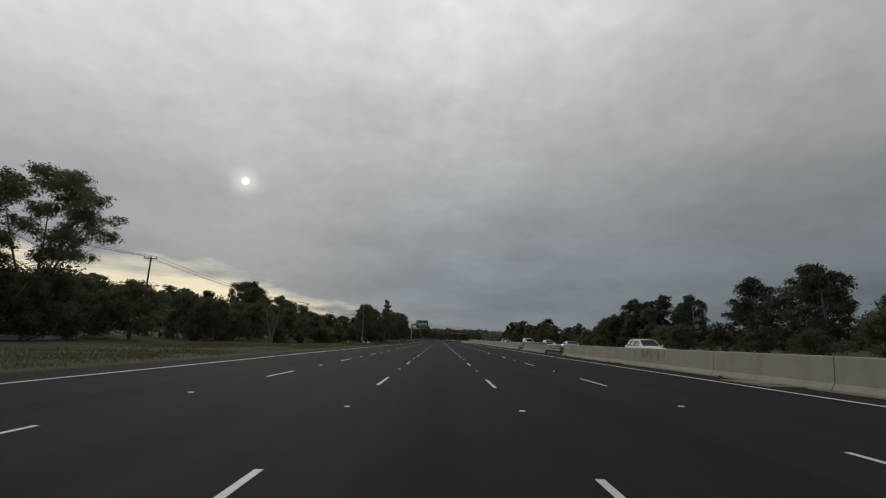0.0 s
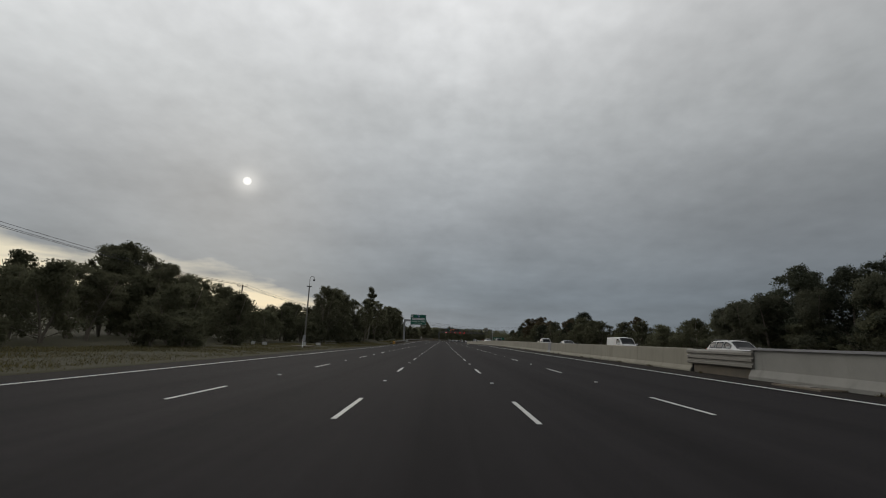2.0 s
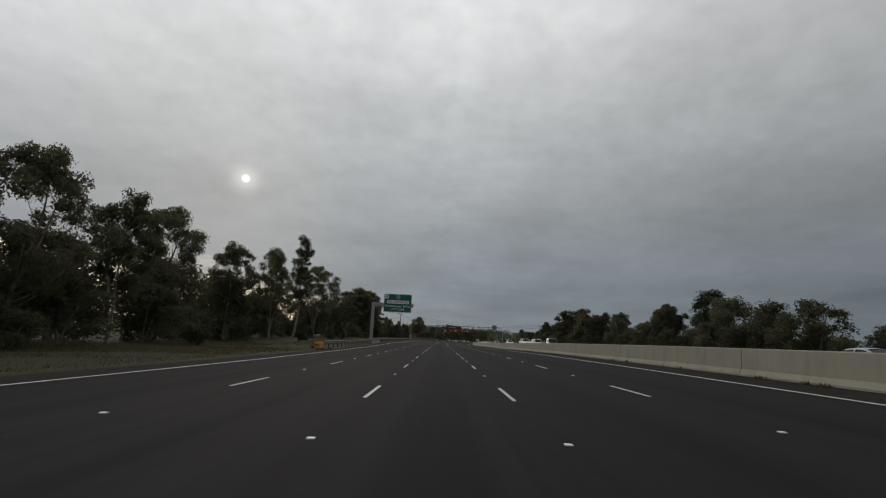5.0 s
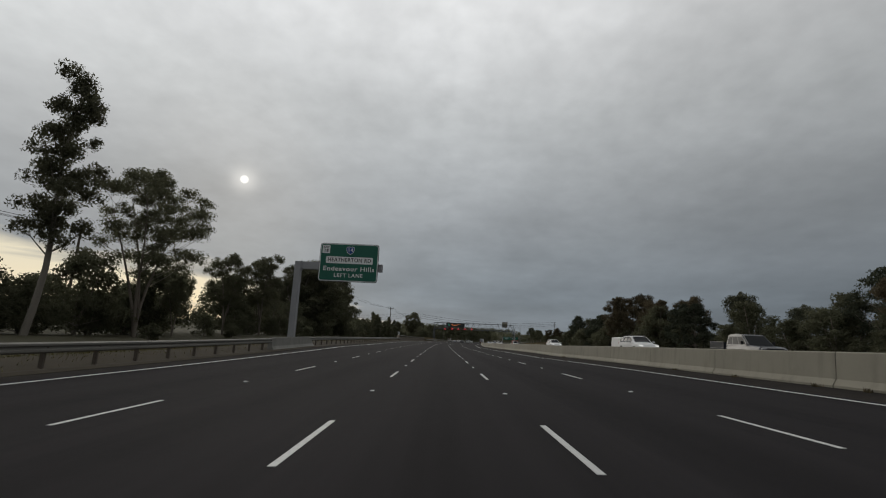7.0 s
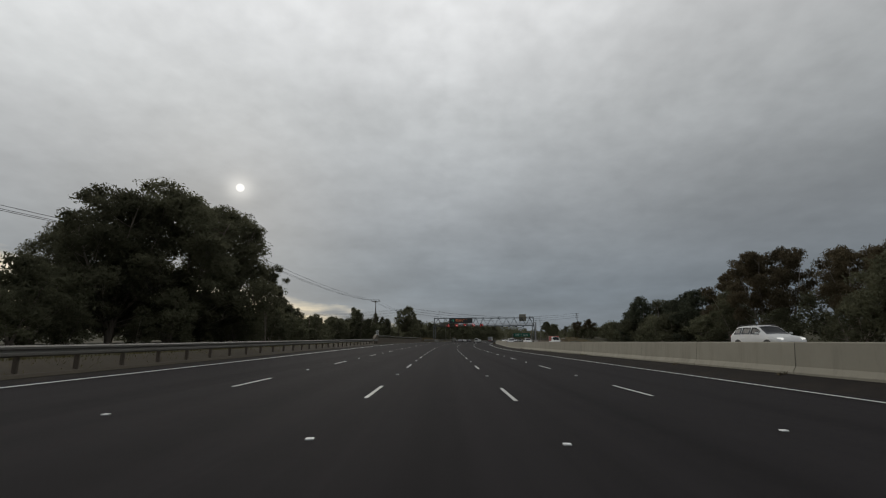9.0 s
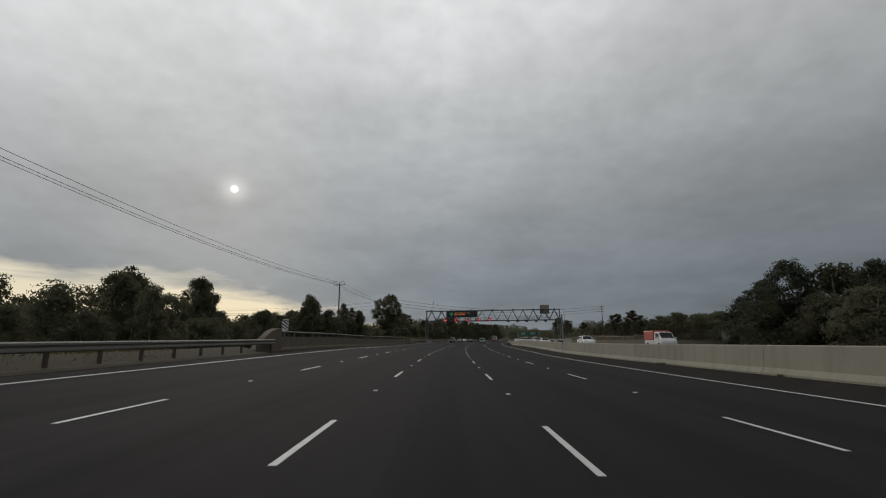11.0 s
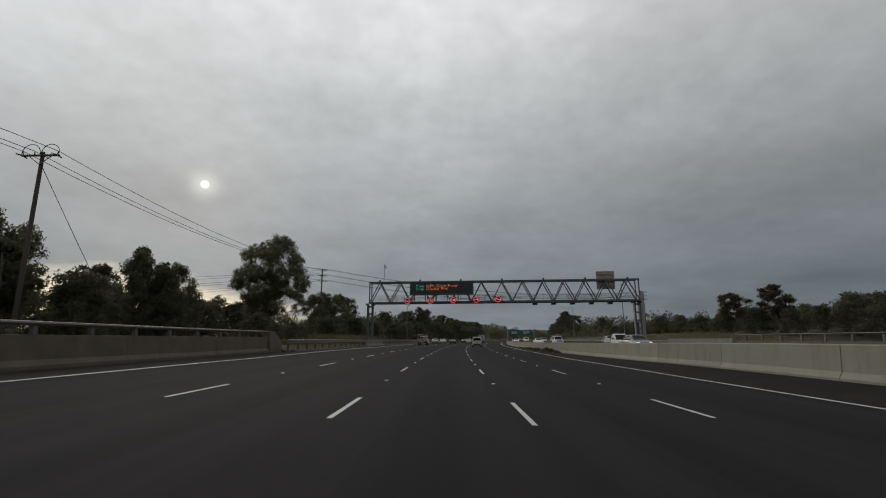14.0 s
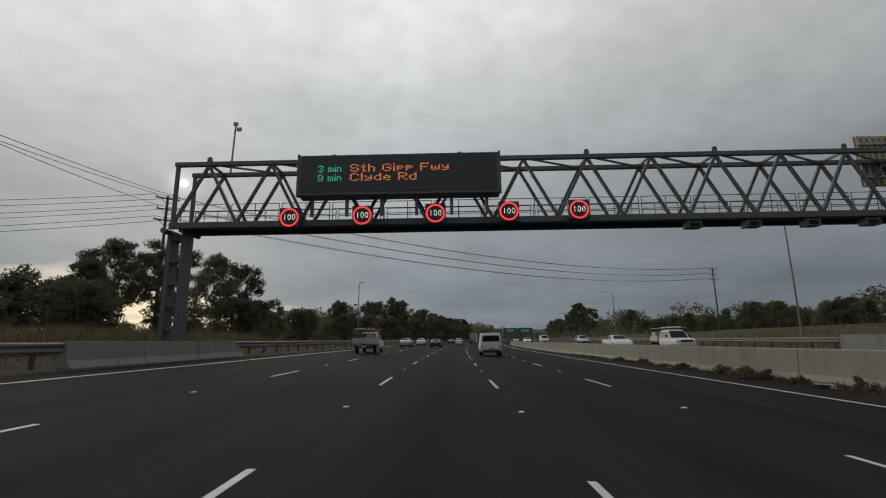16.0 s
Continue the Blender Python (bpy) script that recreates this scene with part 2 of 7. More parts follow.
PANEL_GREY = material("panel_grey", (0.35, 0.35, 0.36), 0.6, 0.2, vary=0.12, scale=1.5, fine=20, bump=0.05)
SIGN_BACK = material("sign_back", (0.42, 0.36, 0.22), 0.55, 0.3, vary=0.2, scale=2, fine=15, bump=0.05)
SIGN_GREEN = material("sign_green", (0.007, 0.115, 0.075), 0.5, vary=0.08, scale=1.5, fine=30, bump=0.0)
SIGN_WHITE = material("sign_white", (0.80, 0.81, 0.80), 0.5, vary=0.06, scale=2, fine=30, bump=0.0)
SIGN_BLACK = material("sign_black", (0.012, 0.012, 0.013), 0.5, vary=0.1, scale=2, fine=30, bump=0.0)
SIGN_BLUE = material("sign_blue", (0.012, 0.065, 0.26), 0.5, vary=0.08, scale=2, fine=30, bump=0.0)
BLACKBOX = material("display_black", (0.035, 0.036, 0.037), 0.45, vary=0.15, scale=2, fine=120, bump=0.08)
AMBER = glowing("amber_led", (1.0, 0.30, 0.10), 0.5)
LED_GREEN = glowing("green_led", (0.06, 0.72, 0.42), 0.5)
LED_RED = glowing("red_led", (1.0, 0.055, 0.06), 0.9)
LED_WHITE = glowing("white_led", (0.95, 0.93, 0.85), 0.8)
TIMBER = material("pole_timber", (0.105, 0.088, 0.072), 0.9, vary=0.3, scale=3, fine=30, bump=0.3, stretch=(1, 1, 0.15))
WIRE = material("wire", (0.05, 0.05, 0.05), 0.6, 0.3, bump=0.0)
CERAMIC = material("insulator_ceramic", (0.22, 0.20, 0.19), 0.3, bump=0.0)
YELLOW = material("terminal_yellow", (0.55, 0.27, 0.03), 0.6, vary=0.2, scale=2, fine=20, bump=0.1)
TYRE = material("tyre_rubber", (0.018, 0.018, 0.018), 0.85, vary=0.2, scale=8, fine=60, bump=0.2)
RIM = material("wheel_alloy", (0.35, 0.35, 0.36), 0.4, 0.8, bump=0.0)
TRIM_BLACK = material("black_trim", (0.02, 0.02, 0.021), 0.6, vary=0.1, bump=0.05)
PAINTS = {
    "white": material("white_car_paint", (0.60, 0.60, 0.59), 0.5, vary=0.10, scale=1.2, fine=30, bump=0.0, gloss=0.25),
    "silver": material("silver_car_paint", (0.34, 0.35, 0.37), 0.35, 0.5, vary=0.06, scale=1.2, fine=30, bump=0.0, coat=0.6),
    "grey": material("grey_car_paint", (0.11, 0.115, 0.12), 0.35, 0.3, vary=0.06, scale=1.2, fine=30, bump=0.0, coat=0.6),
    "black": material("dark_car_paint", (0.022, 0.024, 0.030), 0.35, 0.2, vary=0.06, scale=1.2, fine=30, bump=0.0, coat=0.6),
    "blue": material("blue_car_paint", (0.025, 0.085, 0.26), 0.35, 0.3, vary=0.06, scale=1.2, fine=30, bump=0.0, coat=0.6),
    "red": material("red_car_paint", (0.40, 0.035, 0.02), 0.4, vary=0.06, scale=1.2, fine=30, bump=0.0, coat=0.5),
}
TRAY_METAL = material("tray_aluminium", (0.45, 0.44, 0.40), 0.5, 0.4, vary=0.2, scale=2, fine=20, bump=0.08)
HEADLAMP = glowing("headlamp_lens", (0.9, 0.9, 0.85), 0.8)
TAILLAMP = material("tail_lamp_lens", (0.30, 0.012, 0.010), 0.3, vary=0.05, bump=0.0, coat=0.5)
PLATE = material("plate_pale", (0.55, 0.55, 0.52), 0.5, bump=0.0)
GLASS = bpy.data.materials.new("tinted_glass")
GLASS.use_nodes = True
_b = GLASS.node_tree.nodes["Principled BSDF"]
_b.inputs["Base Color"].default_value = (0.010, 0.012, 0.014, 1)
_b.inputs["Roughness"].default_value = 0.12
_b.inputs["Specular IOR Level"].default_value = 0.12
_b.inputs["IOR"].default_value = 1.5
STRAW = material("dry_straw", (0.20, 0.157, 0.090), 0.95, vary=0.3, scale=2, fine=8, bump=0.0, random_tone=0.35, island=True)
VERGE_BLADE = leafy("dry_verge_blade", (0.128, 0.114, 0.056), random_tone=0.25, thin=0.4, island=True)
WEED = material("weed_leaf", (0.105, 0.085, 0.050), 0.9, vary=0.3, scale=2, fine=8, bump=0.0, random_tone=0.4, island=True)
PALE_BARK = material("pale_bark", (0.25, 0.225, 0.19), 0.85, vary=0.3, scale=1.5, fine=14, bump=0.3, stretch=(1, 1, 0.3), random_tone=0.2)
SCRAP = material("pale_plastic", (0.30, 0.295, 0.28), 0.6, vary=0.25, scale=9, fine=30, bump=0.1)
JOINT = material("joint_rubber", (0.026, 0.026, 0.026), 0.95, gloss=0.03, vary=0.3, scale=2, fine=30, bump=0.1)
STAIN = material("sooty_stain", (0.15, 0.138, 0.11), 0.9, vary=0.3, scale=3, fine=30, bump=0.0)
RAIL_STEEL = material("weathered_rail_steel", (0.125, 0.112, 0.095), 0.65, 0.3, vary=0.2, scale=1.5, fine=20, bump=0.05)
PLATE_GREY = material("painted_plate", (0.16, 0.16, 0.17), 0.6, vary=0.12, scale=1.5, fine=20, bump=0.05)
LEAF_BLACK = leafy("dense_dark_leaf", (0.060, 0.066, 0.045), thin=0.35)
WEED_LEAF = leafy("weedy_leaf", (0.130, 0.116, 0.072))
# ---- making meshes ----
def part(name, bm, mat, parent=None, label="", smooth_faces=False):
    me = bpy.data.meshes.new(name)
    bm.to_mesh(me)
    bm.free()
    if smooth_faces:
        me.shade_smooth()
    me.materials.append(mat)
    ob = new(name, me)
    ob.parent = parent
    if label:
        tagged(ob, label)
    return ob


def raw(name, verts, faces, mat, parent=None, smooth_faces=False):
    me = bpy.data.meshes.new(name)
    me.from_pydata([tuple(v) for v in verts], [], faces)
    if smooth_faces:
        me.shade_smooth()
    me.materials.append(mat)
    ob = new(name, me)
    ob.parent = parent
    return ob


def empty(name, m=None, label="", category="", group=""):
    ob = new(name)
    if m is not None:
        ob.matrix_basis = m
    return tagged(ob, label, category, group)


def block(bm, size, m=None, bevel=0.0):
    """A bevelled block centred at m."""
    r = bmesh.ops.create_cube(bm, size=1.0, matrix=(m or Matrix()) @ Matrix.Diagonal((*size, 1)))
    if bevel:
        edges = list({e for v in r["verts"] for e in v.link_edges})
        bmesh.ops.bevel(bm, geom=edges, offset=bevel, segments=2, affect="EDGES", profile=0.6)
    return bm


def tube(bm, a, b, r1, r2=None, sides=8, caps=True):
    """A round bar from a to b."""
    a, b = Vector(a), Vector(b)
    d = b - a
    m = Matrix.Translation((a + b) / 2) @ d.to_track_quat("Z", "Y").to_matrix().to_4x4()
    bmesh.ops.create_cone(bm, cap_ends=caps, segments=sides, radius1=r1, radius2=r1 if r2 is None else r2, depth=d.length, matrix=m)
    return bm


def sweep(name, s_list, profile, mat, parent=None, z_of=None, closed=True, caps=True, lanes=False):
    """A section (lat, z) carried along the road."""
    verts, faces, k = [], [], len(profile)
    for s in s_list:
        for lat, z in profile:
            x, y = line(s, lat)
            verts.append((float(x), float(y), float(z_of(s) if z_of else road_z(s, lat)) + z))
    last = k if closed else k - 1
    for i in range(len(s_list) - 1):
        for j in range(last):
            a, b = i * k + j, i * k + (j + 1) % k
            faces.append((a, b, b + k, a + k))
    if caps and closed:
        faces.append(tuple(range(k))[::-1])
        faces.append(tuple(range((len(s_list) - 1) * k, len(s_list) * k)))
    ob = raw(name, verts, faces, mat, parent)
    if lanes:
        layer = ob.data.uv_layers.new(name="lanes")
        for loop, uv in zip(ob.data.loops, layer.data):
            i, j = divmod(loop.vertex_index, k)
            uv.uv = (profile[j][0], s_list[i])
    return ob


def span(a, b, step):
    n = max(1, round((b - a) / step))
    return [a + (b - a) * i / n for i in range(n + 1)]
# ---- ground and road ----
LANE = 3.6
L_EDGE, R_EDGE = -11.2, 11.1      # edge lines
L_PAVE, R_PAVE = -13.6, 12.75     # pavement
O_L, O_R = 13.5, 29.3             # the other carriageway


def terrain(s, lat):
    """Ground beside the road, above the road's own surface."""
    bridge = np.interp(s, [326, 340, 405, 425], [0, 1, 1, 0])
    left = -(lat - L_PAVE)
    right = lat - O_R
    hill = np.interp(s, [200, 330], [1, 0.15])
    z = np.where(left > 0, np.interp(left, [0, 2, 8, 25, 60], [-0.03, 0.03, 0.25, 0.5, 0.8]) + hill * np.interp(left, [50, 100, 165, 800], [0, 6, 14, 30]), -0.7)
    z = np.where(left > 0, z - bridge * np.interp(left, [0.9, 2.5, 8, 60, 120], [0, 1.2, 4.5, 4.5, 0]), z)
    z = np.where(right > 0, np.interp(right, [0, 2, 12, 40, 120, 500], [-0.05, 0.05, 0.3, 0.6, 2.5, 10]), z)
    rail = np.interp(s, [186, 196, 322, 330, 416, 424, 640, 700], [0, 1, 1, 0, 0, 1, 1, 0])
    z = np.where(left > 0, z + rail * np.interp(left, [0.2, 1.6, 10, 40], [0, 0.36, 0.36, 0]), z)
    bank = np.interp(s, [440, 470, 520, 700], [0, 1, 1, 0.4])
    z = np.where(right > 0, z + bank * np.interp(right, [2, 8, 20, 60], [0, 0.6, 1.9, 2.2]), z)
    z = np.where(right > 0, z - bridge * np.interp(right, [0.9, 2.5, 8, 60, 120], [0, 1.2, 3.0, 2.5, 0]), z)
    return z


def ground_at(x, y):
    s = np.interp(y, CY, GRID)
    for _ in range(2):
        a = np.radians(np.interp(s, GRID, HEAD))
        dx, dy = x - np.interp(s, GRID, CX), y - np.interp(s, GRID, CY)
        lat = dx * np.cos(a) + dy * np.sin(a)
        s = np.clip(s - dx * np.sin(a) + dy * np.cos(a), S0, S1)
    far = np.clip((np.abs(lat) - 60) / 200, 0, 1)
    z = terrain(s, lat) + road_z(s, lat) * (1 - far)
    hill = np.clip((y - 650) / 900, 0, 1) ** 1.3 * 26
    return z + hill * np.clip(np.abs(lat) / 60 - 0.6, 0.0, 1)


xs = np.concatenate([[-3000, -1500, -800, -400, -260, -180, -130, -90, -70], np.arange(-56, -16, 2.0), [-15.2, -14.35, -13.7, -13.2], np.arange(-10, 28, 4.0), [29.0, 29.35, 30.2, 32], np.arange(34, 64, 2.5),
                     [70, 80, 95, 120, 150, 200, 300, 500, 900, 1600, 3000]])
ys = np.concatenate([[-3000, -1200, -500, -250], np.arange(-190, 760, 5.0), np.arange(780, 1500, 60.0), [1800, 2500, 4000, 4900]])
gx, gy = np.meshgrid(xs, ys)
shift = np.interp(gy, CY, CX)
gx = gx + shift
gz = ground_at(gx, gy)
wide = (gx - shift < -17) | (gx - shift > 33)
gz = np.where(wide, gz + 0.10 * np.sin(gx * 0.31) * np.sin(gy * 0.17) + 0.05 * np.sin(gx * 1.1 + gy * 0.7), gz)
nx, ny = len(xs), len(ys)
verts = np.stack([gx, gy, gz], -1).reshape(-1, 3)
faces = [(j * nx + i, j * nx + i + 1, (j + 1) * nx + i + 1, (j + 1) * nx + i) for j in range(ny - 1) for i in range(nx - 1)]
ground = tagged(raw("ground", verts.tolist(), faces, GRASS, smooth_faces=True), "dry yellow-green grass verge beside the freeway", "ground", kind="structure")

ROAD_S = span(-150, 1200, 5)
road = tagged(sweep("road", ROAD_S, [(L_EDGE - 0.5, 0.0), (-5.4, 0), (0, 0.0), (5.4, 0), (R_EDGE + 0.5, 0.0), (R_EDGE + 0.5, -0.3), (L_EDGE - 0.5, -0.3)], ASPHALT, lanes=True),
              "dark grey asphalt freeway with five lanes", "road", kind="structure")
tagged(sweep("shoulder_left", ROAD_S, [(L_PAVE, -0.02), (L_EDGE - 0.5, -0.006), (L_EDGE - 0.5, -0.3), (L_PAVE, -0.3)], SHOULDER), "worn grey asphalt shoulder with grit along its edge", "road shoulder", kind="structure")
tagged(sweep("shoulder_right", ROAD_S, [(R_EDGE + 0.5, -0.006), (11.9, -0.006), (13.2, -0.01), (13.35, -0.01), (13.35, -0.4), (R_EDGE + 0.5, -0.3)], SHOULDER), "narrow dirty asphalt shoulder under the median barrier", "road shoulder", kind="structure")
tagged(sweep("road_opposite", ROAD_S, [(14.4, 0.0), (21, 0), (O_R, 0.0), (O_R, -0.3), (14.4, -0.3)], ASPHALT, lanes=True),
       "dark grey asphalt carriageway of the oncoming traffic", "road", kind="structure")


def strip(name, s_list, lat, width, label):
    ob = sweep(name, s_list, [(lat - width / 2, 0.005), (lat + width / 2, 0.005), (lat + width / 2, -0.01), (lat - width / 2, -0.01)], PAINT)
    return tagged(ob, label, "road marking", kind="structure")


strip("edge_line_left", ROAD_S, L_EDGE, 0.16, "solid white painted line along the road shoulder")
strip("edge_line_right", ROAD_S, R_EDGE, 0.16, "solid white painted line beside the median barrier")
strip("edge_line_opposite", ROAD_S, O_R - 2.6, 0.15, "solid white painted line on the oncoming carriageway")
# lane dashes: three metres painted, nine open, a raised reflector in the middle of each gap
marks = tagged(empty("lane_markings"), "broken white painted lane lines with raised reflectors", "road marking", kind="structure")
LINES = ((-5.8, 2.0), (-1.74, 0.0), (1.78, -0.1), (5.62, 1.4))
for lat, lag in LINES:
    for k in range(-3, 52):
        s1 = 5.15 + lag + 12 * k
        sweep("lane_dash", [s1 - 2.85, s1 - 1.4, s1], [(lat - 0.048, 0.005), (lat + 0.048, 0.005), (lat + 0.048, -0.01), (lat - 0.048, -0.01)], PAINT, marks)
bm = bmesh.new()
block(bm, (0.11, 0.10, 0.02), Matrix.Translation((0, 0, 0.008)), 0.006)
stud_first = part("raised_reflector", bm, SIGN_WHITE, marks)
for lat, lag in LINES:
    for k in range(0, 46):
        ob = new("raised_reflector", stud_first.data)
        ob.parent = marks
        ob.matrix_basis = at(9.7 + lag * 0.85 + 12 * k, lat)
stud_first.matrix_basis = at(-2.3, -1.74)
# bridge expansion joints, askew to the lanes
for n, (s1, l1, s2, l2) in enumerate(((355.9, 13.1, 331.5, -9.4), (422.8, 11.2, 403.0, -10.5))):
    vs, fs = [], []
    for i in range(23):
        f = i / 22
        l = l1 + (l2 - l1) * f
        for ds, z in ((-0.05, 0.005), (-0.02, 0.005), (0.02, 0.005), (0.05, 0.005)):
            s = s1 + (s2 - s1) * f + ds
            x, y = line(s, l)
            vs.append((float(x), float(y), float(road_z(s, l)) + z))
        if i:
            for j in range(3):
                a = (i - 1) * 4 + j
                fs.append((a, a + 1, a + 5, a + 4))
    tagged(raw("expansion_joint", vs, fs, JOINT), "dark rubber expansion joint across the bridge deck", "expansion joint", kind="structure")
# concrete drainage pit covers on the shoulders
for s, lat, w, l in ((18.2, 12.4, 1.3, 3.0), (116.6, -18.4, 1.9, 4.2), (70.2, 12.6, 0.9, 2.2)):
    pit = empty("drain_pit", at(s, lat, 0.24 if lat < 0 else 0.0), "pale concrete drain pit cover set in the shoulder", "drain cover")
    bm = bmesh.new()
    block(bm, (w, l, 0.16), Matrix.Translation((0, 0, -0.03)), 0.02)
    part("frame", bm, OLD_CONCRETE, pit)
    bm = bmesh.new()
    block(bm, (w * 0.55, l * 0.4, 0.05), Matrix.Translation((0, 0, 0.05)), 0.01)
    part("lid", bm, GALV, pit)
# ---- median barrier ----
MB = 13.6
foot_z = lambda s: road_z(s, 13.25)
PROFILE = [(MB - 0.30, -0.12), (MB - 0.30, 0.07), (MB - 0.16, 0.28), (MB - 0.09, 1.15), (MB - 0.06, 1.19), (MB + 0.06, 1.19), (MB + 0.09, 1.15), (MB + 0.16, 0.36), (MB + 0.32, 0.10), (MB + 0.32, -0.4)]
barrier = tagged(empty("median_barrier"), "cream concrete median barrier of jointed precast segments", "barrier", kind="structure")
for k in range(-9, 82):
    s = 205.0 + 7.0 * (k - 29)
    if 51.5 < s + 3.5 < 79.5:
        continue
    gap = 0.018
    sweep("segment", [s + gap, s + 3.5, s + 7 - gap], PROFILE, CONCRETE, barrier, z_of=foot_z)
    sweep("joint_filler", [s - gap - 0.01, s + gap + 0.01], [(l * 0.9 + MB * 0.1, z - 0.03) for l, z in PROFILE], TRIM_BLACK, barrier, z_of=foot_z)
# the emergency opening: a wide capped block between ribbed steel rails
block_seg = tagged(empty("barrier_opening"), "wide grey concrete block with a steel cap in the median barrier", "barrier", kind="structure")
sweep("block", span(58.2, 74.0, 4), [(MB - 0.5, -0.12), (MB - 0.5, 0.12), (MB - 0.34, 0.4), (MB - 0.3, 1.2), (MB + 0.3, 1.2), (MB + 0.5, 0.1), (MB + 0.5, -0.4)], BLOCK_CONCRETE, block_seg, z_of=foot_z)
sweep("cap", [57.6, 60.5, 66, 72, 74.6], [(MB - 0.40, 1.2), (MB - 0.39, 1.29), (MB + 0.39, 1.29), (MB + 0.40, 1.2)], PLATE_GREY, block_seg, z_of=foot_z)
for a, b in ((51.0, 58.4), (73.8, 79.0)):
    rail = tagged(empty("ribbed_rail"), "galvanised ribbed steel rail bridging the barrier gap", "guardrail", kind="structure")
    ribs = []
    for i in range(3):
        z = 0.42 + i * 0.25
        ribs += [(MB - 0.36, z), (MB - 0.44, z + 0.05), (MB - 0.44, z + 0.15), (MB - 0.36, z + 0.20)]
    sweep("rail", span(a, b, 2), ribs + [(MB - 0.30, 1.16), (MB - 0.30, 0.4)], GALV, rail, z_of=foot_z)
    sweep("core", span(a + 0.3, b - 0.3, 3), [(MB - 0.24, -0.1), (MB - 0.24, 1.0), (MB + 0.24, 1.0), (MB + 0.24, -0.4)], OLD_CONCRETE, rail, z_of=foot_z)
# grey cover plates
for s, w in ((354.5, 0.8), (111.2, 1.4)):
    sweep("cover_plate", [s, s + w], [(MB - 0.34, -0.02), (MB - 0.33, 0.08), (MB - 0.19, 0.30), (MB - 0.12, 1.17), (MB - 0.10, 1.225), (MB + 0.12, 1.225), (MB + 0.12, 1.20), (MB - 0.07, 1.20), (MB - 0.10, 1.15), (MB - 0.17, 0.28), (MB - 0.31, 0.06), (MB - 0.31, -0.02)], PLATE_GREY, barrier, z_of=foot_z)
# sooty drips and scuffs on the concrete near the start
drip = random.Random(5)
for i in range(26):
    s = 28.0 + (i % 13) * 0.26 + drip.uniform(-0.12, 0.12) + (0.9 if i > 16 else 0)
    z1, z2 = drip.uniform(0.42, 0.75), drip.uniform(0.8, 1.2)
    w_ = drip.uniform(0.012, 0.05)
    f_ = lambda z: MB - 0.16 + 0.07 * (z - 0.28) / 0.96 - 0.003
    sweep("stain", [s, s + w_], [(f_(z1), z1), (f_(z2), z2), (f_(z2) + 0.03, z2), (f_(z1) + 0.03, z1)], STAIN, barrier, z_of=foot_z)


# ---- left side rails ----
def guardrail(s1, s2, lat, name="guardrail", facing=1):
    g = tagged(empty(name), "weathered galvanised steel guardrail on short posts", "guardrail", kind="structure")
    face = 0.08
    w = [(face, 0.60), (face + 0.07, 0.65), (face + 0.07, 0.72), (face, 0.77), (face, 0.81), (face + 0.07, 0.86), (face + 0.07, 0.93), (face, 0.98),
         (face - 0.015, 0.98), (face + 0.05, 0.92), (face + 0.05, 0.87), (face - 0.015, 0.81), (face - 0.015, 0.77), (face + 0.05, 0.71), (face + 0.05, 0.66), (face - 0.015, 0.60)]
    sweep("rail", span(s1, s2, 4), [(lat + facing * l, z) for l, z in w][::facing], GALV, g)
    for s in np.arange(s1 + 0.6, s2, 2.5):
        sweep("post", [s - 0.04, s + 0.04], [(lat + facing * l, z) for l, z in ((-0.12, -0.5), (-0.12, 0.92), (0.03, 0.92), (0.03, -0.5))][::facing], TIMBER, g)
        sweep("spacer", [s - 0.05, s + 0.05], [(lat + facing * l, z) for l, z in ((0.03, 0.65), (0.03, 0.92), (0.08, 0.92), (0.08, 0.65))][::facing], TIMBER, g)
    return g


def safety_wall(s1, s2, lat):
    wl = tagged(empty("safety_wall"), "plain grey concrete safety barrier with sloped ends", "barrier", kind="structure")
    prof = [(lat + 0.35, -0.3), (lat + 0.35, 0.08), (lat + 0.18, 0.34), (lat + 0.11, 1.02), (lat - 0.11, 1.02), (lat - 0.2, 0.3), (lat - 0.2, -0.5)]
    mid = [s1 + (s2 - s1) * f for f in (0.0, 0.33, 0.66, 1.0)]
    for a, b in zip(mid, mid[1:]):
        sweep("segment", [a + 0.02, (a + b) / 2, b - 0.02], prof, BLOCK_CONCRETE, wl)
    vs = sweep("end_ramp", [s2 + 0.01, s2 + 0.9], prof, BLOCK_CONCRETE, wl)
    n = len(prof)
    for i, (l, z) in enumerate(prof):
        if z > 0.2:
            vs.data.vertices[n + i].co.z -= (z - 0.2) * 0.8
    return wl


guardrail(189.8, 227.5, -13.7)
safety_wall(226.8, 238.0, -13.7)
guardrail(237.6, 333.6, -13.7)
guardrail(417.0, 449.5, -13.6)
safety_wall(448.6, 461.5, -13.5)
guardrail(461.0, 640.0, -13.6)
# kerb dirt line in front of the rails
tagged(sweep("kerb", span(192, 331, 4), [(-13.6, -0.05), (-13.55, 0.08), (-13.25, 0.08), (-13.0, 0.0), (-13.0, -0.05)], VERGE_DIRT), "dirty concrete kerb under the guardrail", "kerb", kind="structure")
tagged(sweep("kerb_far", span(418, 640, 4), [(-13.6, -0.05), (-13.55, 0.08), (-13.25, 0.08), (-13.0, 0.0), (-13.0, -0.05)], VERGE_DIRT), "dirty concrete kerb under the guardrail", "kerb", kind="structure")
for n, (a, b) in enumerate(((190, 331), (417, 640))):
    tagged(sweep("verge_strip_%d" % (n + 1), span(a, b, 4), [(-13.58, 0.04), (-14.4, 0.26), (-15.1, 0.42), (-15.1, -0.1), (-13.58, -0.1)][::-1], VERGE_DIRT), "bare brown dirt strip under the guardrail", "verge", kind="structure")
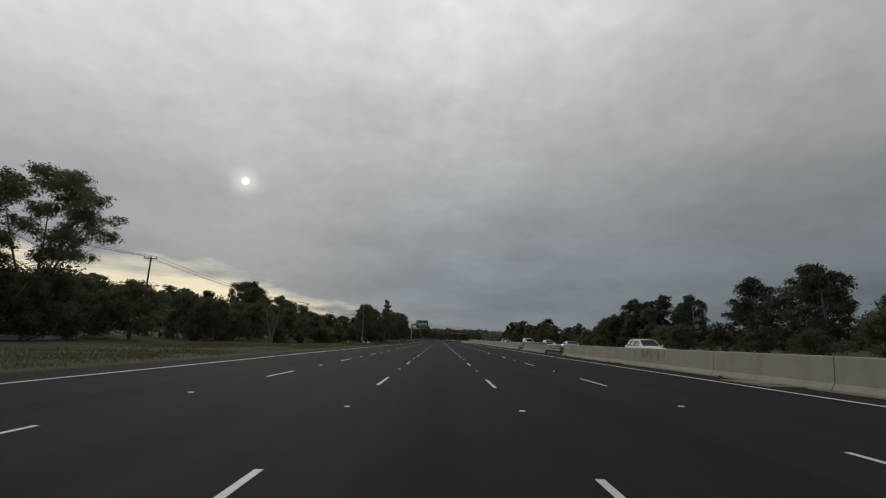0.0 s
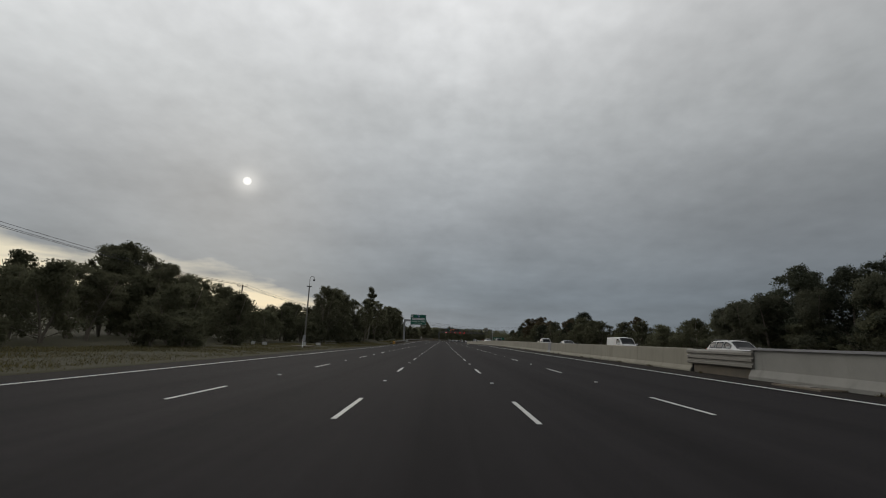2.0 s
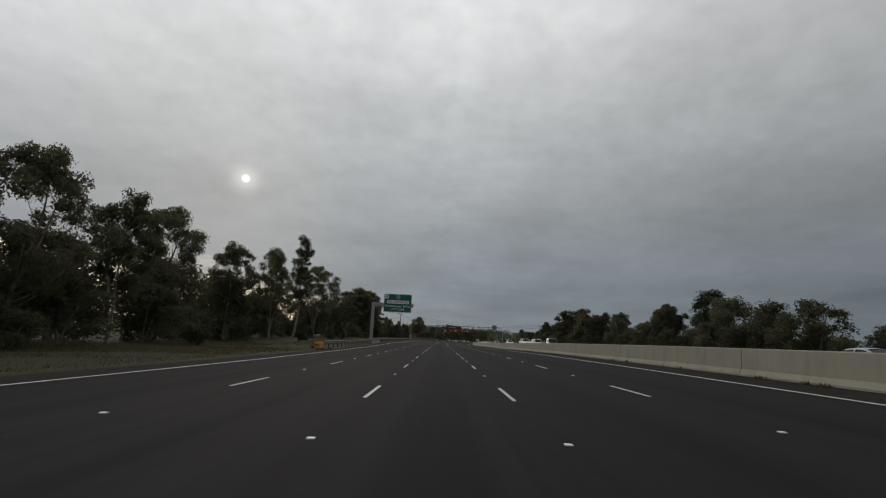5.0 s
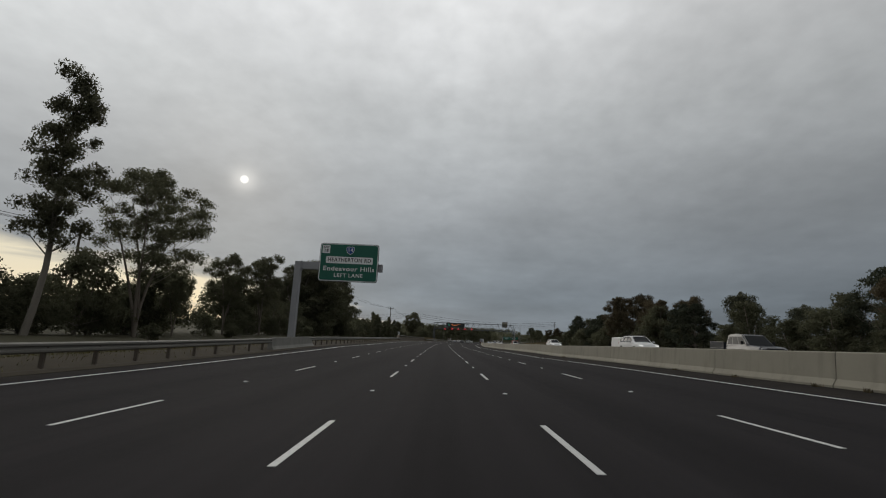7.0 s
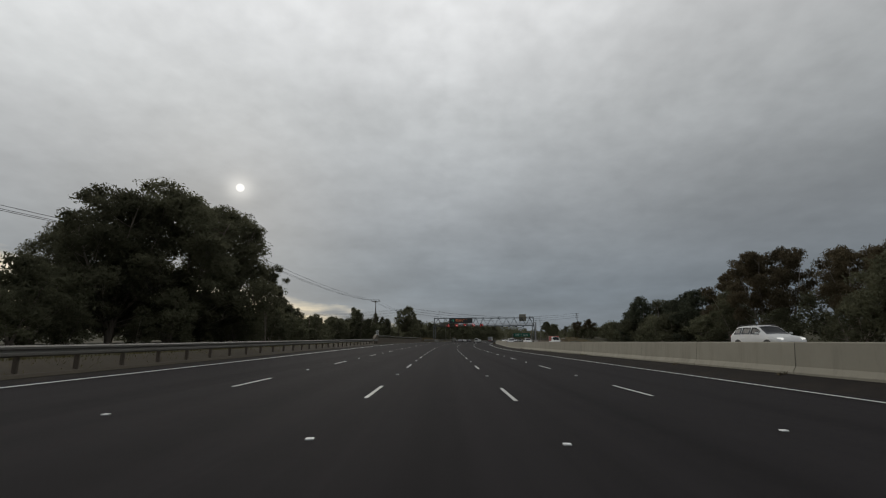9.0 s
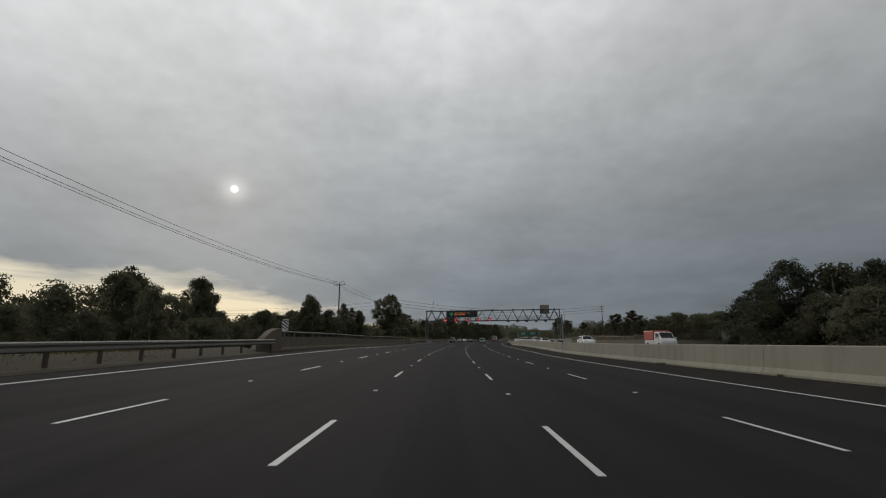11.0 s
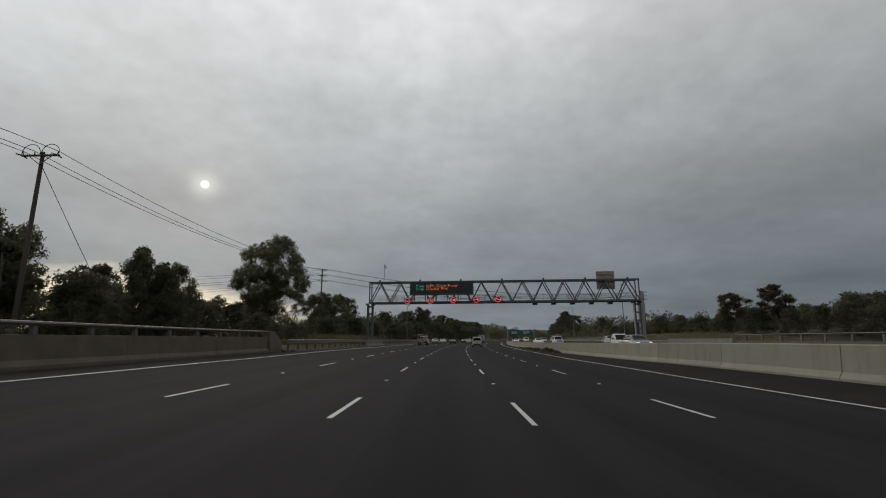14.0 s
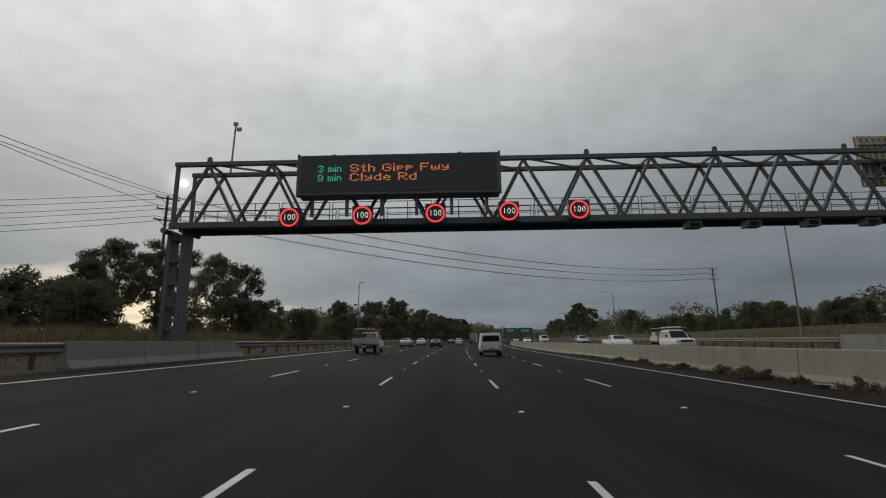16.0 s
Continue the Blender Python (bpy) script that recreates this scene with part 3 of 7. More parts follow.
# crash cushion at the guardrail's start
term = empty("crash_terminal", at(188.4, -13.75), "yellow crash terminal with a black chevron at the guardrail's end", "crash terminal")
bm = bmesh.new()
block(bm, (0.62, 1.9, 0.72), Matrix.Translation((0, 0, 0.50)), 0.08)
part("nose", bm, YELLOW, term)
bm = bmesh.new()
for sgn in (-1, 1):
    block(bm, (0.36, 0.03, 0.10), Matrix.Translation((sgn * 0.12, -0.965, 0.55)) @ Matrix.Rotation(sgn * 0.7, 4, "Y"))
part("chevron", bm, SIGN_BLACK, term)
bm = bmesh.new()
block(bm, (0.3, 1.5, 0.18), Matrix.Translation((0, 0, 0.07)), 0.02)
part("skid", bm, GALV, term)


def parapet(s1, s2, lat, inner, high, rail_z, name):
    """Bridge parapet: concrete upstand, short posts, a round top rail. inner: +1 when the road lies to its right."""
    p = tagged(empty(name), "stained concrete bridge parapet with a steel top rail", "bridge parapet", kind="structure")
    a, b = lat + inner * 0.22, lat - inner * 0.2
    joints = span(s1, s2, 8.0)
    for u, v in zip(joints, joints[1:]):
        sweep("panel", [u + 0.015, (u + v) / 2, v - 0.015], [(a, -0.3), (a, 0.10), (a - inner * 0.12, 0.30), (a - inner * 0.15, high), (b, high), (b, -1.0)], OLD_CONCRETE, p)
    r = 0.11 if inner > 0 else 0.07
    ring = [(lat + r * math.cos(k * math.pi / 4), rail_z - r + r * 0.75 * math.sin(k * math.pi / 4)) for k in range(8)]
    sweep("top_rail", span(s1, s2, 4), ring if inner > 0 else ring[::-1], RAIL_STEEL, p)
    for s in np.arange(s1 + 0.9, s2, 2.6):
        sweep("rail_post", [s - 0.09, s + 0.09], [(lat - 0.09, high - 0.02), (lat - 0.05, rail_z - 0.16), (lat + 0.05, rail_z - 0.16), (lat + 0.09, high - 0.02)], RAIL_STEEL, p)
    return p


par = parapet(336.0, 414.5, -14.2, 1, 1.15, 1.66, "parapet_left")
endp = sweep("end_block", [414.5, 415.6, 417.0], [(-13.95, -0.3), (-13.95, 0.3), (-14.05, 1.62), (-14.4, 1.62), (-14.4, -1.0)], OLD_CONCRETE, par)
for i, (l, z) in enumerate([(0, 0), (0, 0.3), (0, 1.62), (0, 1.62)]):
    if z > 1:
        endp.data.vertices[10 + i].co.z -= 0.75
parapet(368.0, 428.0, 29.8, -1, 0.95, 1.62, "parapet_right")
for a, b in ((428, 444), (457.5, 468)):
    sweep("wall_section", span(a, b, 5), [(29.5, -0.3), (29.5, 1.2), (29.8, 1.2), (29.8, -0.5)], BLOCK_CONCRETE, tagged(empty("safety_wall_right"), "plain concrete barrier beyond the oncoming lanes", "barrier", kind="structure"))
guardrail(444.1, 457.3, 29.7, "guardrail_right", -1)
guardrail(468.2, 560, 29.7, "guardrail_right", -1)

# curved wing block where the parapet begins, and the striped marker beyond it
wing = [(331.0, 0.22), (331.7, 0.62), (332.35, 1.01), (332.8, 1.24), (333.6, 1.54), (334.3, 1.72), (334.9, 1.80), (335.5, 1.82), (335.95, 1.80), (335.98, -0.6), (331.0, -0.6)]
vs, n = [], len(wing)
for lat in (-13.95, -14.45):
    for s, z in wing:
        x, y = line(s, lat)
        vs.append((float(x), float(y), float(road_z(s, lat)) + z))
fs = [tuple(range(n))[::-1], tuple(range(n, 2 * n))] + [(i, (i + 1) % n, (i + 1) % n + n, i + n) for i in range(n)]
raw("wing_block", vs, fs, OLD_CONCRETE, par)
marker = empty("hazard_marker", at(338.3, -14.62), "black and white striped hazard marker behind the bridge parapet", "road sign")
bm = bmesh.new()
block(bm, (0.60, 0.02, 1.06), Matrix.Translation((0, 0, 2.17)), 0.006)
part("board", bm, SIGN_WHITE, marker)
for k in range(4):
    bm = bmesh.new()
    z = 1.66 + 0.29 * k
    f_ = [bm.verts.new((x, -0.016, zz)) for x, zz in ((-0.29, min(z + 0.30, 2.69)), (0.29, max(z - 0.12, 1.65)), (0.29, z + 0.03), (-0.29, min(z + 0.45, 2.69)))]
    bm.faces.new(f_)
    part("stripe", bm, SIGN_BLACK, marker)
bm = bmesh.new()
block(bm, (0.07, 0.05, 3.2), Matrix.Translation((0, 0.035, 1.1)), 0.008)
part("post", bm, GALV, marker)
# ---- sign gantry over both carriageways ----
def words(name, text, size, mat, parent, m, align="CENTER", width=None, thin=0.012, spread=1.12):
    """Lettering in the built-in font, as a thin mesh lying in the parent's x-z plane, facing -y."""
    c = bpy.data.curves.new(name, "FONT")
    c.body, c.size, c.align_x, c.align_y, c.extrude = text, size, align, "CENTER", 0.006
    c.resolution_u = 3
    c.offset = thin * size
    c.space_character = spread
    ob = bpy.data.objects.new(name, c)
    scene.collection.objects.link(ob)
    me = bpy.data.meshes.new_from_object(ob.evaluated_get(bpy.context.evaluated_depsgraph_get()))
    bpy.data.objects.remove(ob)
    if width:
        xs_ = [v.co.x for v in me.vertices]
        me.transform(Matrix.Diagonal((width / (max(xs_) - min(xs_)), 1, 1, 1)))
    # loose pieces that overlap from left to right make one letter
    bm = bmesh.new()
    bm.from_mesh(me)
    bpy.data.meshes.remove(me)
    todo, pieces = set(bm.verts), []
    while todo:
        stack, seen = [todo.pop()], []
        while stack:
            v = stack.pop()
            seen.append(v)
            for e in v.link_edges:
                o = e.other_vert(v)
                if o in todo:
                    todo.discard(o)
                    stack.append(o)
        pieces.append([min(v.co.x for v in seen), max(v.co.x for v in seen), seen])
    letters = []
    for lo, hi, vs_ in sorted(pieces, key=lambda p: p[0]):
        if letters and lo < letters[-1][1] - 0.3 * (hi - lo):
            letters[-1][1] = max(letters[-1][1], hi)
            letters[-1][2] += vs_
        else:
            letters.append([lo, hi, vs_])
    out = []
    for lo, hi, vs_ in letters:
        index = {v: i for i, v in enumerate(vs_)}
        fs_ = [tuple(index[v] for v in f_.verts) for f_ in {f_ for v in vs_ for f_ in v.link_faces}]
        out.append(raw(name, [v.co for v in vs_], sorted(fs_), mat, parent))
        out[-1].matrix_basis = m @ Matrix.Rotation(radians(90), 4, "X")
    bm.free()
    return out


DOTS = {
    "3": "01110 10001 00001 00110 00001 10001 01110", "9": "01110 10001 10001 01111 00001 10001 01110", "m": "00000 00000 11010 10101 10101 10101 10101", "i": "1 0 1 1 1 1 1", "n": "0000 0000 1110 1001 1001 1001 1001",
    "S": "01110 10001 10000 01110 00001 10001 01110", "t": "010 010 111 010 010 010 011", "h": "1000 1000 1110 1001 1001 1001 1001", "G": "01110 10001 10000 10111 10001 10001 01110", "p": "0000 0000 1110 1001 1110 1000 1000",
    "F": "11111 10000 10000 11110 10000 10000 10000", "w": "00000 00000 10001 10101 10101 10101 01010", "y": "0000 0000 1001 1001 0111 0001 1110", "C": "01110 10001 10000 10000 10000 10001 01110", "l": "1 1 1 1 1 1 1",
    "d": "0001 0001 0111 1001 1001 1001 0111", "e": "0000 0000 0110 1001 1111 1000 0111", "R": "11110 10001 10001 11110 10100 10010 10001", " ": "00 00 00 00 00 00 00",
}


def led_words(name, text, size, mat, parent, m, width):
    """Lettering picked out in rows of small lamps, seven high, starting at the left."""
    cells, x = [], 0
    for ch in text:
        rows_ = DOTS[ch].split()
        for j, row in enumerate(rows_):
            cells += [(x + i, 3 - j) for i, c in enumerate(row) if c == "1"]
        x += len(rows_[0]) + 1
    px, py = width / (x - 1), size * 0.75 / 7
    vs, fs_ = [], []
    for i, j in cells:
        for dx, dy in ((-0.25, -0.25), (0.25, -0.25), (-0.25, 0.25), (0.25, 0.25)):
            cx, cy, k = (i + 0.5 + dx) * px, (j + dy) * py, len(vs)
            rx, ry = px * 0.20, py * 0.20
            vs += [(cx - rx, cy - ry, 0.006), (cx + rx, cy - ry, 0.006), (cx + rx, cy + ry, 0.006), (cx - rx, cy + ry, 0.006)]
            fs_.append((k, k + 1, k + 2, k + 3))
    ob = raw(name, vs, fs_, mat, parent)
    ob.matrix_basis = m @ Matrix.Rotation(radians(90), 4, "X")
    return tagged(ob, kind="stuff")


def plate_bm(bm, w, h, r, d, m):
    """A rounded plate of thickness d in the x-z plane."""
    pts = []
    for cx, cz, a0 in ((w / 2 - r, h / 2 - r, 0), (-w / 2 + r, h / 2 - r, 90), (-w / 2 + r, -h / 2 + r, 180), (w / 2 - r, -h / 2 + r, 270)):
        for i in range(5):
            a = radians(a0 + 22.5 * i)
            pts.append((cx + r * math.cos(a), cz + r * math.sin(a)))
    f = [bm.verts.new(m @ Vector((x, -d / 2, z))) for x, z in pts]
    b = [bm.verts.new(m @ Vector((x, d / 2, z))) for x, z in pts]
    n = len(pts)
    bm.faces.new(f)
    bm.faces.new(b[::-1])
    for i in range(n):
        bm.faces.new((f[i], b[i], b[(i + 1) % n], f[(i + 1) % n]))
    bmesh.ops.recalc_face_normals(bm, faces=bm.faces)
    return bm


def beam(bm, a, b, w, h=None):
    """A square bar from a to b."""
    a, b = Vector(a), Vector(b)
    d = b - a
    q = d.to_track_quat("Y", "Z").to_matrix().to_4x4()
    block(bm, (w, d.length, h or w), Matrix.Translation((a + b) / 2) @ q)
    return bm


GS = 456.7
gx0, gy0 = line(GS, 0)
gantry = empty("sign_gantry", pose(float(gx0), float(gy0), 0, 0, 0, turn(GS)), "dark grey steel truss gantry spanning both carriageways", "gantry")
GL, GR, GB, GT, GH = -14.6, 30.6, 7.62, 11.12, 0.85
bm = bmesh.new()
for y in (-GH, GH):
    block(bm, (GR - GL + 0.3, 0.24, 0.24), Matrix.Translation(((GL + GR) / 2, y, GT)), 0.02)
part("top_chord", bm, GANTRY, gantry)
bm = bmesh.new()
for y in (-GH, GH):
    block(bm, (GR - GL + 0.3, 0.24, 0.34), Matrix.Translation(((GL + GR) / 2, y, GB)), 0.02)
block(bm, (GR - GL, 2 * GH - 0.2, 0.08), Matrix.Translation(((GL + GR) / 2, 0, GB + 0.1)))
part("walkway", bm, GANTRY, gantry)
NP = 13
step = (GR - GL) / NP
for i in range(NP):
    a, b = GL + i * step, GL + (i + 1) * step
    m_ = (a + b) / 2
    for y in (-GH, GH):
        for u in ((a, m_), (b, m_)):
            bm = bmesh.new()
            beam(bm, (u[0], y, GB + 0.1), (u[1], y, GT - 0.08), 0.15)
            part("diagonal", bm, GANTRY, gantry)
    bm = bmesh.new()
    beam(bm, (m_, -GH, GT), (m_, GH, GT), 0.12)
    beam(bm, (m_, -GH, GT), (b + step / 2 if i < NP - 1 else b, GH, GT), 0.09)
    part("cross_brace", bm, GANTRY, gantry)
    if i % 2 == 0:
        bm = bmesh.new()
        block(bm, (0.3, 0.05, 0.16), Matrix.Translation((m_, -GH, GT + 0.2)), 0.02)
        tube(bm, (m_, -GH - 0.03, GT + 0.30), (m_, -GH + 0.03, GT + 0.30), 0.14, sides=12)
        part("lifting_lug", bm, GANTRY, gantry)
for x in (GL, GR):
    for y in (-GH, GH):
        bm = bmesh.new()
        beam(bm, (x, y, GB), (x, y, GT), 0.17)
        part("end_post", bm, GANTRY, gantry)
for y in (-GH + 0.16, GH - 0.16):
    for i in range(16):
        a = GL + 0.3 + i * (GR - GL - 0.6) / 16
        b = a + (GR - GL - 0.6) / 16 - 0.16
        bm = bmesh.new()
        for z in (GB + 0.55, GB + 0.85, GB + 1.22):
            tube(bm, (a, y, z), (b, y, z), 0.022, sides=6)
        for x in (a, (a + b) / 2, b):
            tube(bm, (x, y, GB + 0.12), (x, y, GB + 1.22), 0.022, sides=6)
        part("handrail", bm, GALV, gantry)
for side, lat in (("l", -14.6), ("r", 30.3)):
    gz0 = float(ground_at(*[np.array(float(v)) for v in line(GS, lat)])) - 0.4
    col = bmesh.new()
    for dx in (-0.55, 0.55):
        block(col, (0.26, 0.75, GB - 0.3 - gz0), Matrix.Translation((lat + dx * 0.72, 0, (GB - 0.3 + gz0) / 2)), 0.02)
    column = part("column", col, GANTRY, gantry)
    for k in range(6):
        bm = bmesh.new()
        block(bm, (0.66, 0.6, 0.22 if k else 0.6), Matrix.Translation((lat, 0, gz0 + 0.6 + k * (GB - 1.2 - gz0) / 5)), 0.02)
        part("web_plate", bm, GANTRY, column)
    bm = bmesh.new()
    for dx in (-0.5, 0.5):
        tube(bm, (lat + dx, -GH, GB - 0.22), (lat + dx, GH, GB - 0.22), 0.16, sides=12)
    part("bearing", bm, GANTRY, column)
# pale access ladder cage beside the far column
bm = bmesh.new()
block(bm, (0.5, 0.12, 8.6), Matrix.Translation((31.35, 0.5, 5.0)), 0.02)
part("ladder_cage", bm, PANEL_GREY, gantry)
# mast with two small aerials
bm = bmesh.new()
tube(bm, (-12.5, 0.8, GT), (-12.4, 0.8, 14.3), 0.06, 0.05)
mast = part("mast", bm, PANEL_GREY, gantry)
for z, dx in ((14.35, 0.0), (14.0, 0.22)):
    bm = bmesh.new()
    block(bm, (0.26, 0.16, 0.22), Matrix.Translation((-12.4 + dx, 0.8, z)), 0.03)
    part("aerial", bm, PANEL_GREY, mast)
# traffic detectors under the walkway
for i in range(5):
    det = empty("traffic_detector", gantry.matrix_basis @ pose(13.4 + i * 3.1, -0.6, GB - 0.17), "dark grey detector box hung under the gantry", "detector", "gantry detectors")
    bm = bmesh.new()
    block(bm, (0.82, 0.5, 0.40), Matrix.Translation((0, 0, -0.24)), 0.03)
    part("housing", bm, GANTRY, det)
    bm = bmesh.new()
    block(bm, (0.5, 0.04, 0.2), Matrix.Translation((0, -0.27, -0.26)), 0.01)
    part("window", bm, GLASS, det)
# back of the sign that serves the other carriageway
back = empty("reversed_road_sign", gantry.matrix_basis @ pose(25.8, 1.05, 11.25), "rear of a road sign with pale vertical ribs on the gantry", "road sign")
bm = bmesh.new()
block(bm, (3.1, 0.05, 3.1), Matrix.Translation((0, 0.06, 0)), 0.01)
part("panel", bm, PANEL_GREY, back)
for i in range(9):
    bm = bmesh.new()
    block(bm, (0.15, 0.12, 3.06), Matrix.Translation((-1.4 + i * 0.35, -0.03, 0)), 0.01)
    part("rib", bm, SIGN_BACK, back)
for z in (-1.0, 1.0):
    bm = bmesh.new()
    block(bm, (2.9, 0.1, 0.12), Matrix.Translation((0, -0.14, z)), 0.01)
    part("stiffener", bm, PANEL_GREY, back)
# variable message board
board = empty("message_board", gantry.matrix_basis @ pose(-2.2, -1.62, 9.95), "black electronic message board with amber and green letters, lit", "message sign")
bm = bmesh.new()
block(bm, (10.6, 0.95, 2.24), Matrix.Translation((0, 0.175, 0)), 0.05)
part("cabinet", bm, GANTRY, board)
bm = bmesh.new()
block(bm, (10.3, 0.06, 2.0), Matrix.Translation((0, -0.29, 0.05)), 0.01)
part("display", bm, BLACKBOX, board)
for x in (-5.3, 5.3):
    bm = bmesh.new()
    block(bm, (0.12, 0.2, 2.34), Matrix.Translation((x, -0.24, 0)), 0.02)
    part("side_trim", bm, GANTRY, board)
for i in range(6):
    bm = bmesh.new()
    block(bm, (0.16, 0.16, 1.1), Matrix.Translation((-4.6 + i * 1.84, 0.1, -1.6)), 0.01)
    part("bracket", bm, GANTRY, board)
for z, a, b, wa, wb in ((0.33, "3 min", "Sth Gipp Fwy", 1.25, 5.2), (-0.17, "9 min", "Clyde Rd", 1.25, 3.5)):
    led_words("letter", a, 0.50, LED_GREEN, board, pose(-4.25, -0.335, z), wa)
    led_words("letter", b, 0.56, AMBER, board, pose(-2.55, -0.335, z + 0.02), wb)


def speed_sign(m):
    s = empty("speed_limit_sign", m, "square black electronic speed sign with a lit red ring", "speed sign", "lane speed signs")
    bm = bmesh.new()
    block(bm, (1.08, 0.3, 1.08), Matrix(), 0.05)
    part("housing", bm, BLACKBOX, s)
    bm = bmesh.new()
    o, i_ = [], []
    for k in range(36):
        a = 2 * math.pi * k / 36
        o.append(bm.verts.new((0.50 * math.cos(a), -0.165, 0.50 * math.sin(a))))
        i_.append(bm.verts.new((0.405 * math.cos(a), -0.165, 0.405 * math.sin(a))))
    for k in range(36):
        j = (k + 1) % 36
        bm.faces.new((o[k], i_[k], i_[j], o[j]))
    part("ring", bm, LED_RED, s)
    words("digit", "100", 0.46, LED_WHITE, s, pose(0, -0.165, 0.0), "CENTER", 0.56, -0.02)
    bm = bmesh.new()
    block(bm, (0.14, 0.4, 0.9), Matrix.Translation((0, 0.3, 0.1)), 0.01)
    part("bracket", bm, GANTRY, s)
    return s


first = speed_sign(gantry.matrix_basis @ pose(-8.0, -1.35, 7.80))
for x, z in ((-4.15, 7.84), (-0.30, 7.88), (3.55, 7.92), (7.2, 7.95)):
    copy_thing(first, gantry.matrix_basis @ pose(x, -1.35, z))

# ---- green exit sign on a cantilever post ----
ES = 235.9
exit_m = at(ES, -9.8, -0.05)
exit_sign = empty("exit_sign", exit_m, "large green direction sign with white lettering on a grey cantilever", "road sign")
bm = bmesh.new()
plate_bm(bm, 6.1, 3.98, 0.28, 0.10, pose(0, 0, 8.78))
part("border_dark", bm, SIGN_BLACK, exit_sign)
bm = bmesh.new()
plate_bm(bm, 6.02, 3.90, 0.26, 0.02, pose(0, -0.064, 8.78))
part("border", bm, SIGN_WHITE, exit_sign)
bm = bmesh.new()
plate_bm(bm, 5.86, 3.74, 0.20, 0.02, pose(0, -0.078, 8.78))
face = part("face", bm, SIGN_GREEN, exit_sign)
Y = -0.092
bm = bmesh.new()
plate_bm(bm, 0.80, 0.86, 0.08, 0.01, pose(-2.42, Y, 10.12))
part("exit_panel", bm, SIGN_WHITE, exit_sign)
words("letter", "EXIT", 0.27, SIGN_BLACK, exit_sign, pose(-2.42, Y - 0.012, 10.33), "CENTER", 0.56)
words("letter", "18", 0.46, SIGN_BLACK, exit_sign, pose(-2.42, Y - 0.012, 9.98), "CENTER", 0.38)
bm = bmesh.new()
sh = [(-0.40, 0.36), (-0.15, 0.42), (0, 0.36), (0.15, 0.42), (0.40, 0.36), (0.42, 0.0), (0.30, -0.26), (0, -0.44), (-0.30, -0.26), (-0.42, 0.0)]
for k, mat_ in ((1.0, SIGN_WHITE), (0.88, SIGN_BLUE)):
    b2 = bmesh.new()
    top = [b2.verts.new((x * k, 0, z * k)) for x, z in sh]
    bot = [b2.verts.new((x * k, 0.02, z * k)) for x, z in sh]
    b2.faces.new(top)
    for i in range(len(sh)):
        b2.faces.new((top[i], bot[i], bot[(i + 1) % len(sh)], top[(i + 1) % len(sh)]))
    o = part("route_shield", b2, mat_, exit_sign)
    o.matrix_basis = pose(0.08, Y - (0.008 if k == 1.0 else 0.016), 10.05)
bm.free()
words("letter", "14", 0.52, SIGN_WHITE, exit_sign, pose(0.08, Y - 0.026, 10.08), "CENTER", 0.46)
bm = bmesh.new()
plate_bm(bm, 4.85, 0.72, 0.10, 0.01, pose(0.05, Y, 9.02))
part("name_panel", bm, SIGN_WHITE, exit_sign)
words("letter", "HEATHERTON RD", 0.56, SIGN_BLACK, exit_sign, pose(0.05, Y - 0.012, 9.02), "CENTER", 4.45)
words("letter", "Endeavour Hills", 0.66, SIGN_WHITE, exit_sign, pose(0.05, Y - 0.004, 8.10), "CENTER", 5.25, 0.014)
words("letter", "LEFT LANE", 0.54, SIGN_WHITE, exit_sign, pose(0.05, Y - 0.004, 7.42), "CENTER", 2.95)
bm = bmesh.new()
block(bm, (0.62, 0.62, 9.9), Matrix.Translation((-5.35, 0.55, 3.85)), 0.03)
part("post", bm, PANEL_GREY, exit_sign)
bm = bmesh.new()
block(bm, (9.1, 0.5, 0.78), Matrix.Translation((-1.1, 0.55, 8.40)), 0.03)
arm = part("arm", bm, PANEL_GREY, exit_sign)
bm = bmesh.new()
block(bm, (0.08, 0.74, 0.95), Matrix.Translation((-4.95, 0.55, 8.40)), 0.01)
part("flange", bm, PANEL_GREY, arm)
for x in (-2.4, 0.0, 2.4):
    bm = bmesh.new()
    block(bm, (0.12, 0.28, 3.7), Matrix.Translation((x, 0.18, 8.78)), 0.01)
    part("bracket", bm, PANEL_GREY, exit_sign)


# ---- poles, lamps and wires ----
def foot(s, lat):
    x, y = line(s, lat)
    return Vector((float(x), float(y), float(ground_at(np.array(float(x)), np.array(float(y))))))


WIRE_ENDS = {}


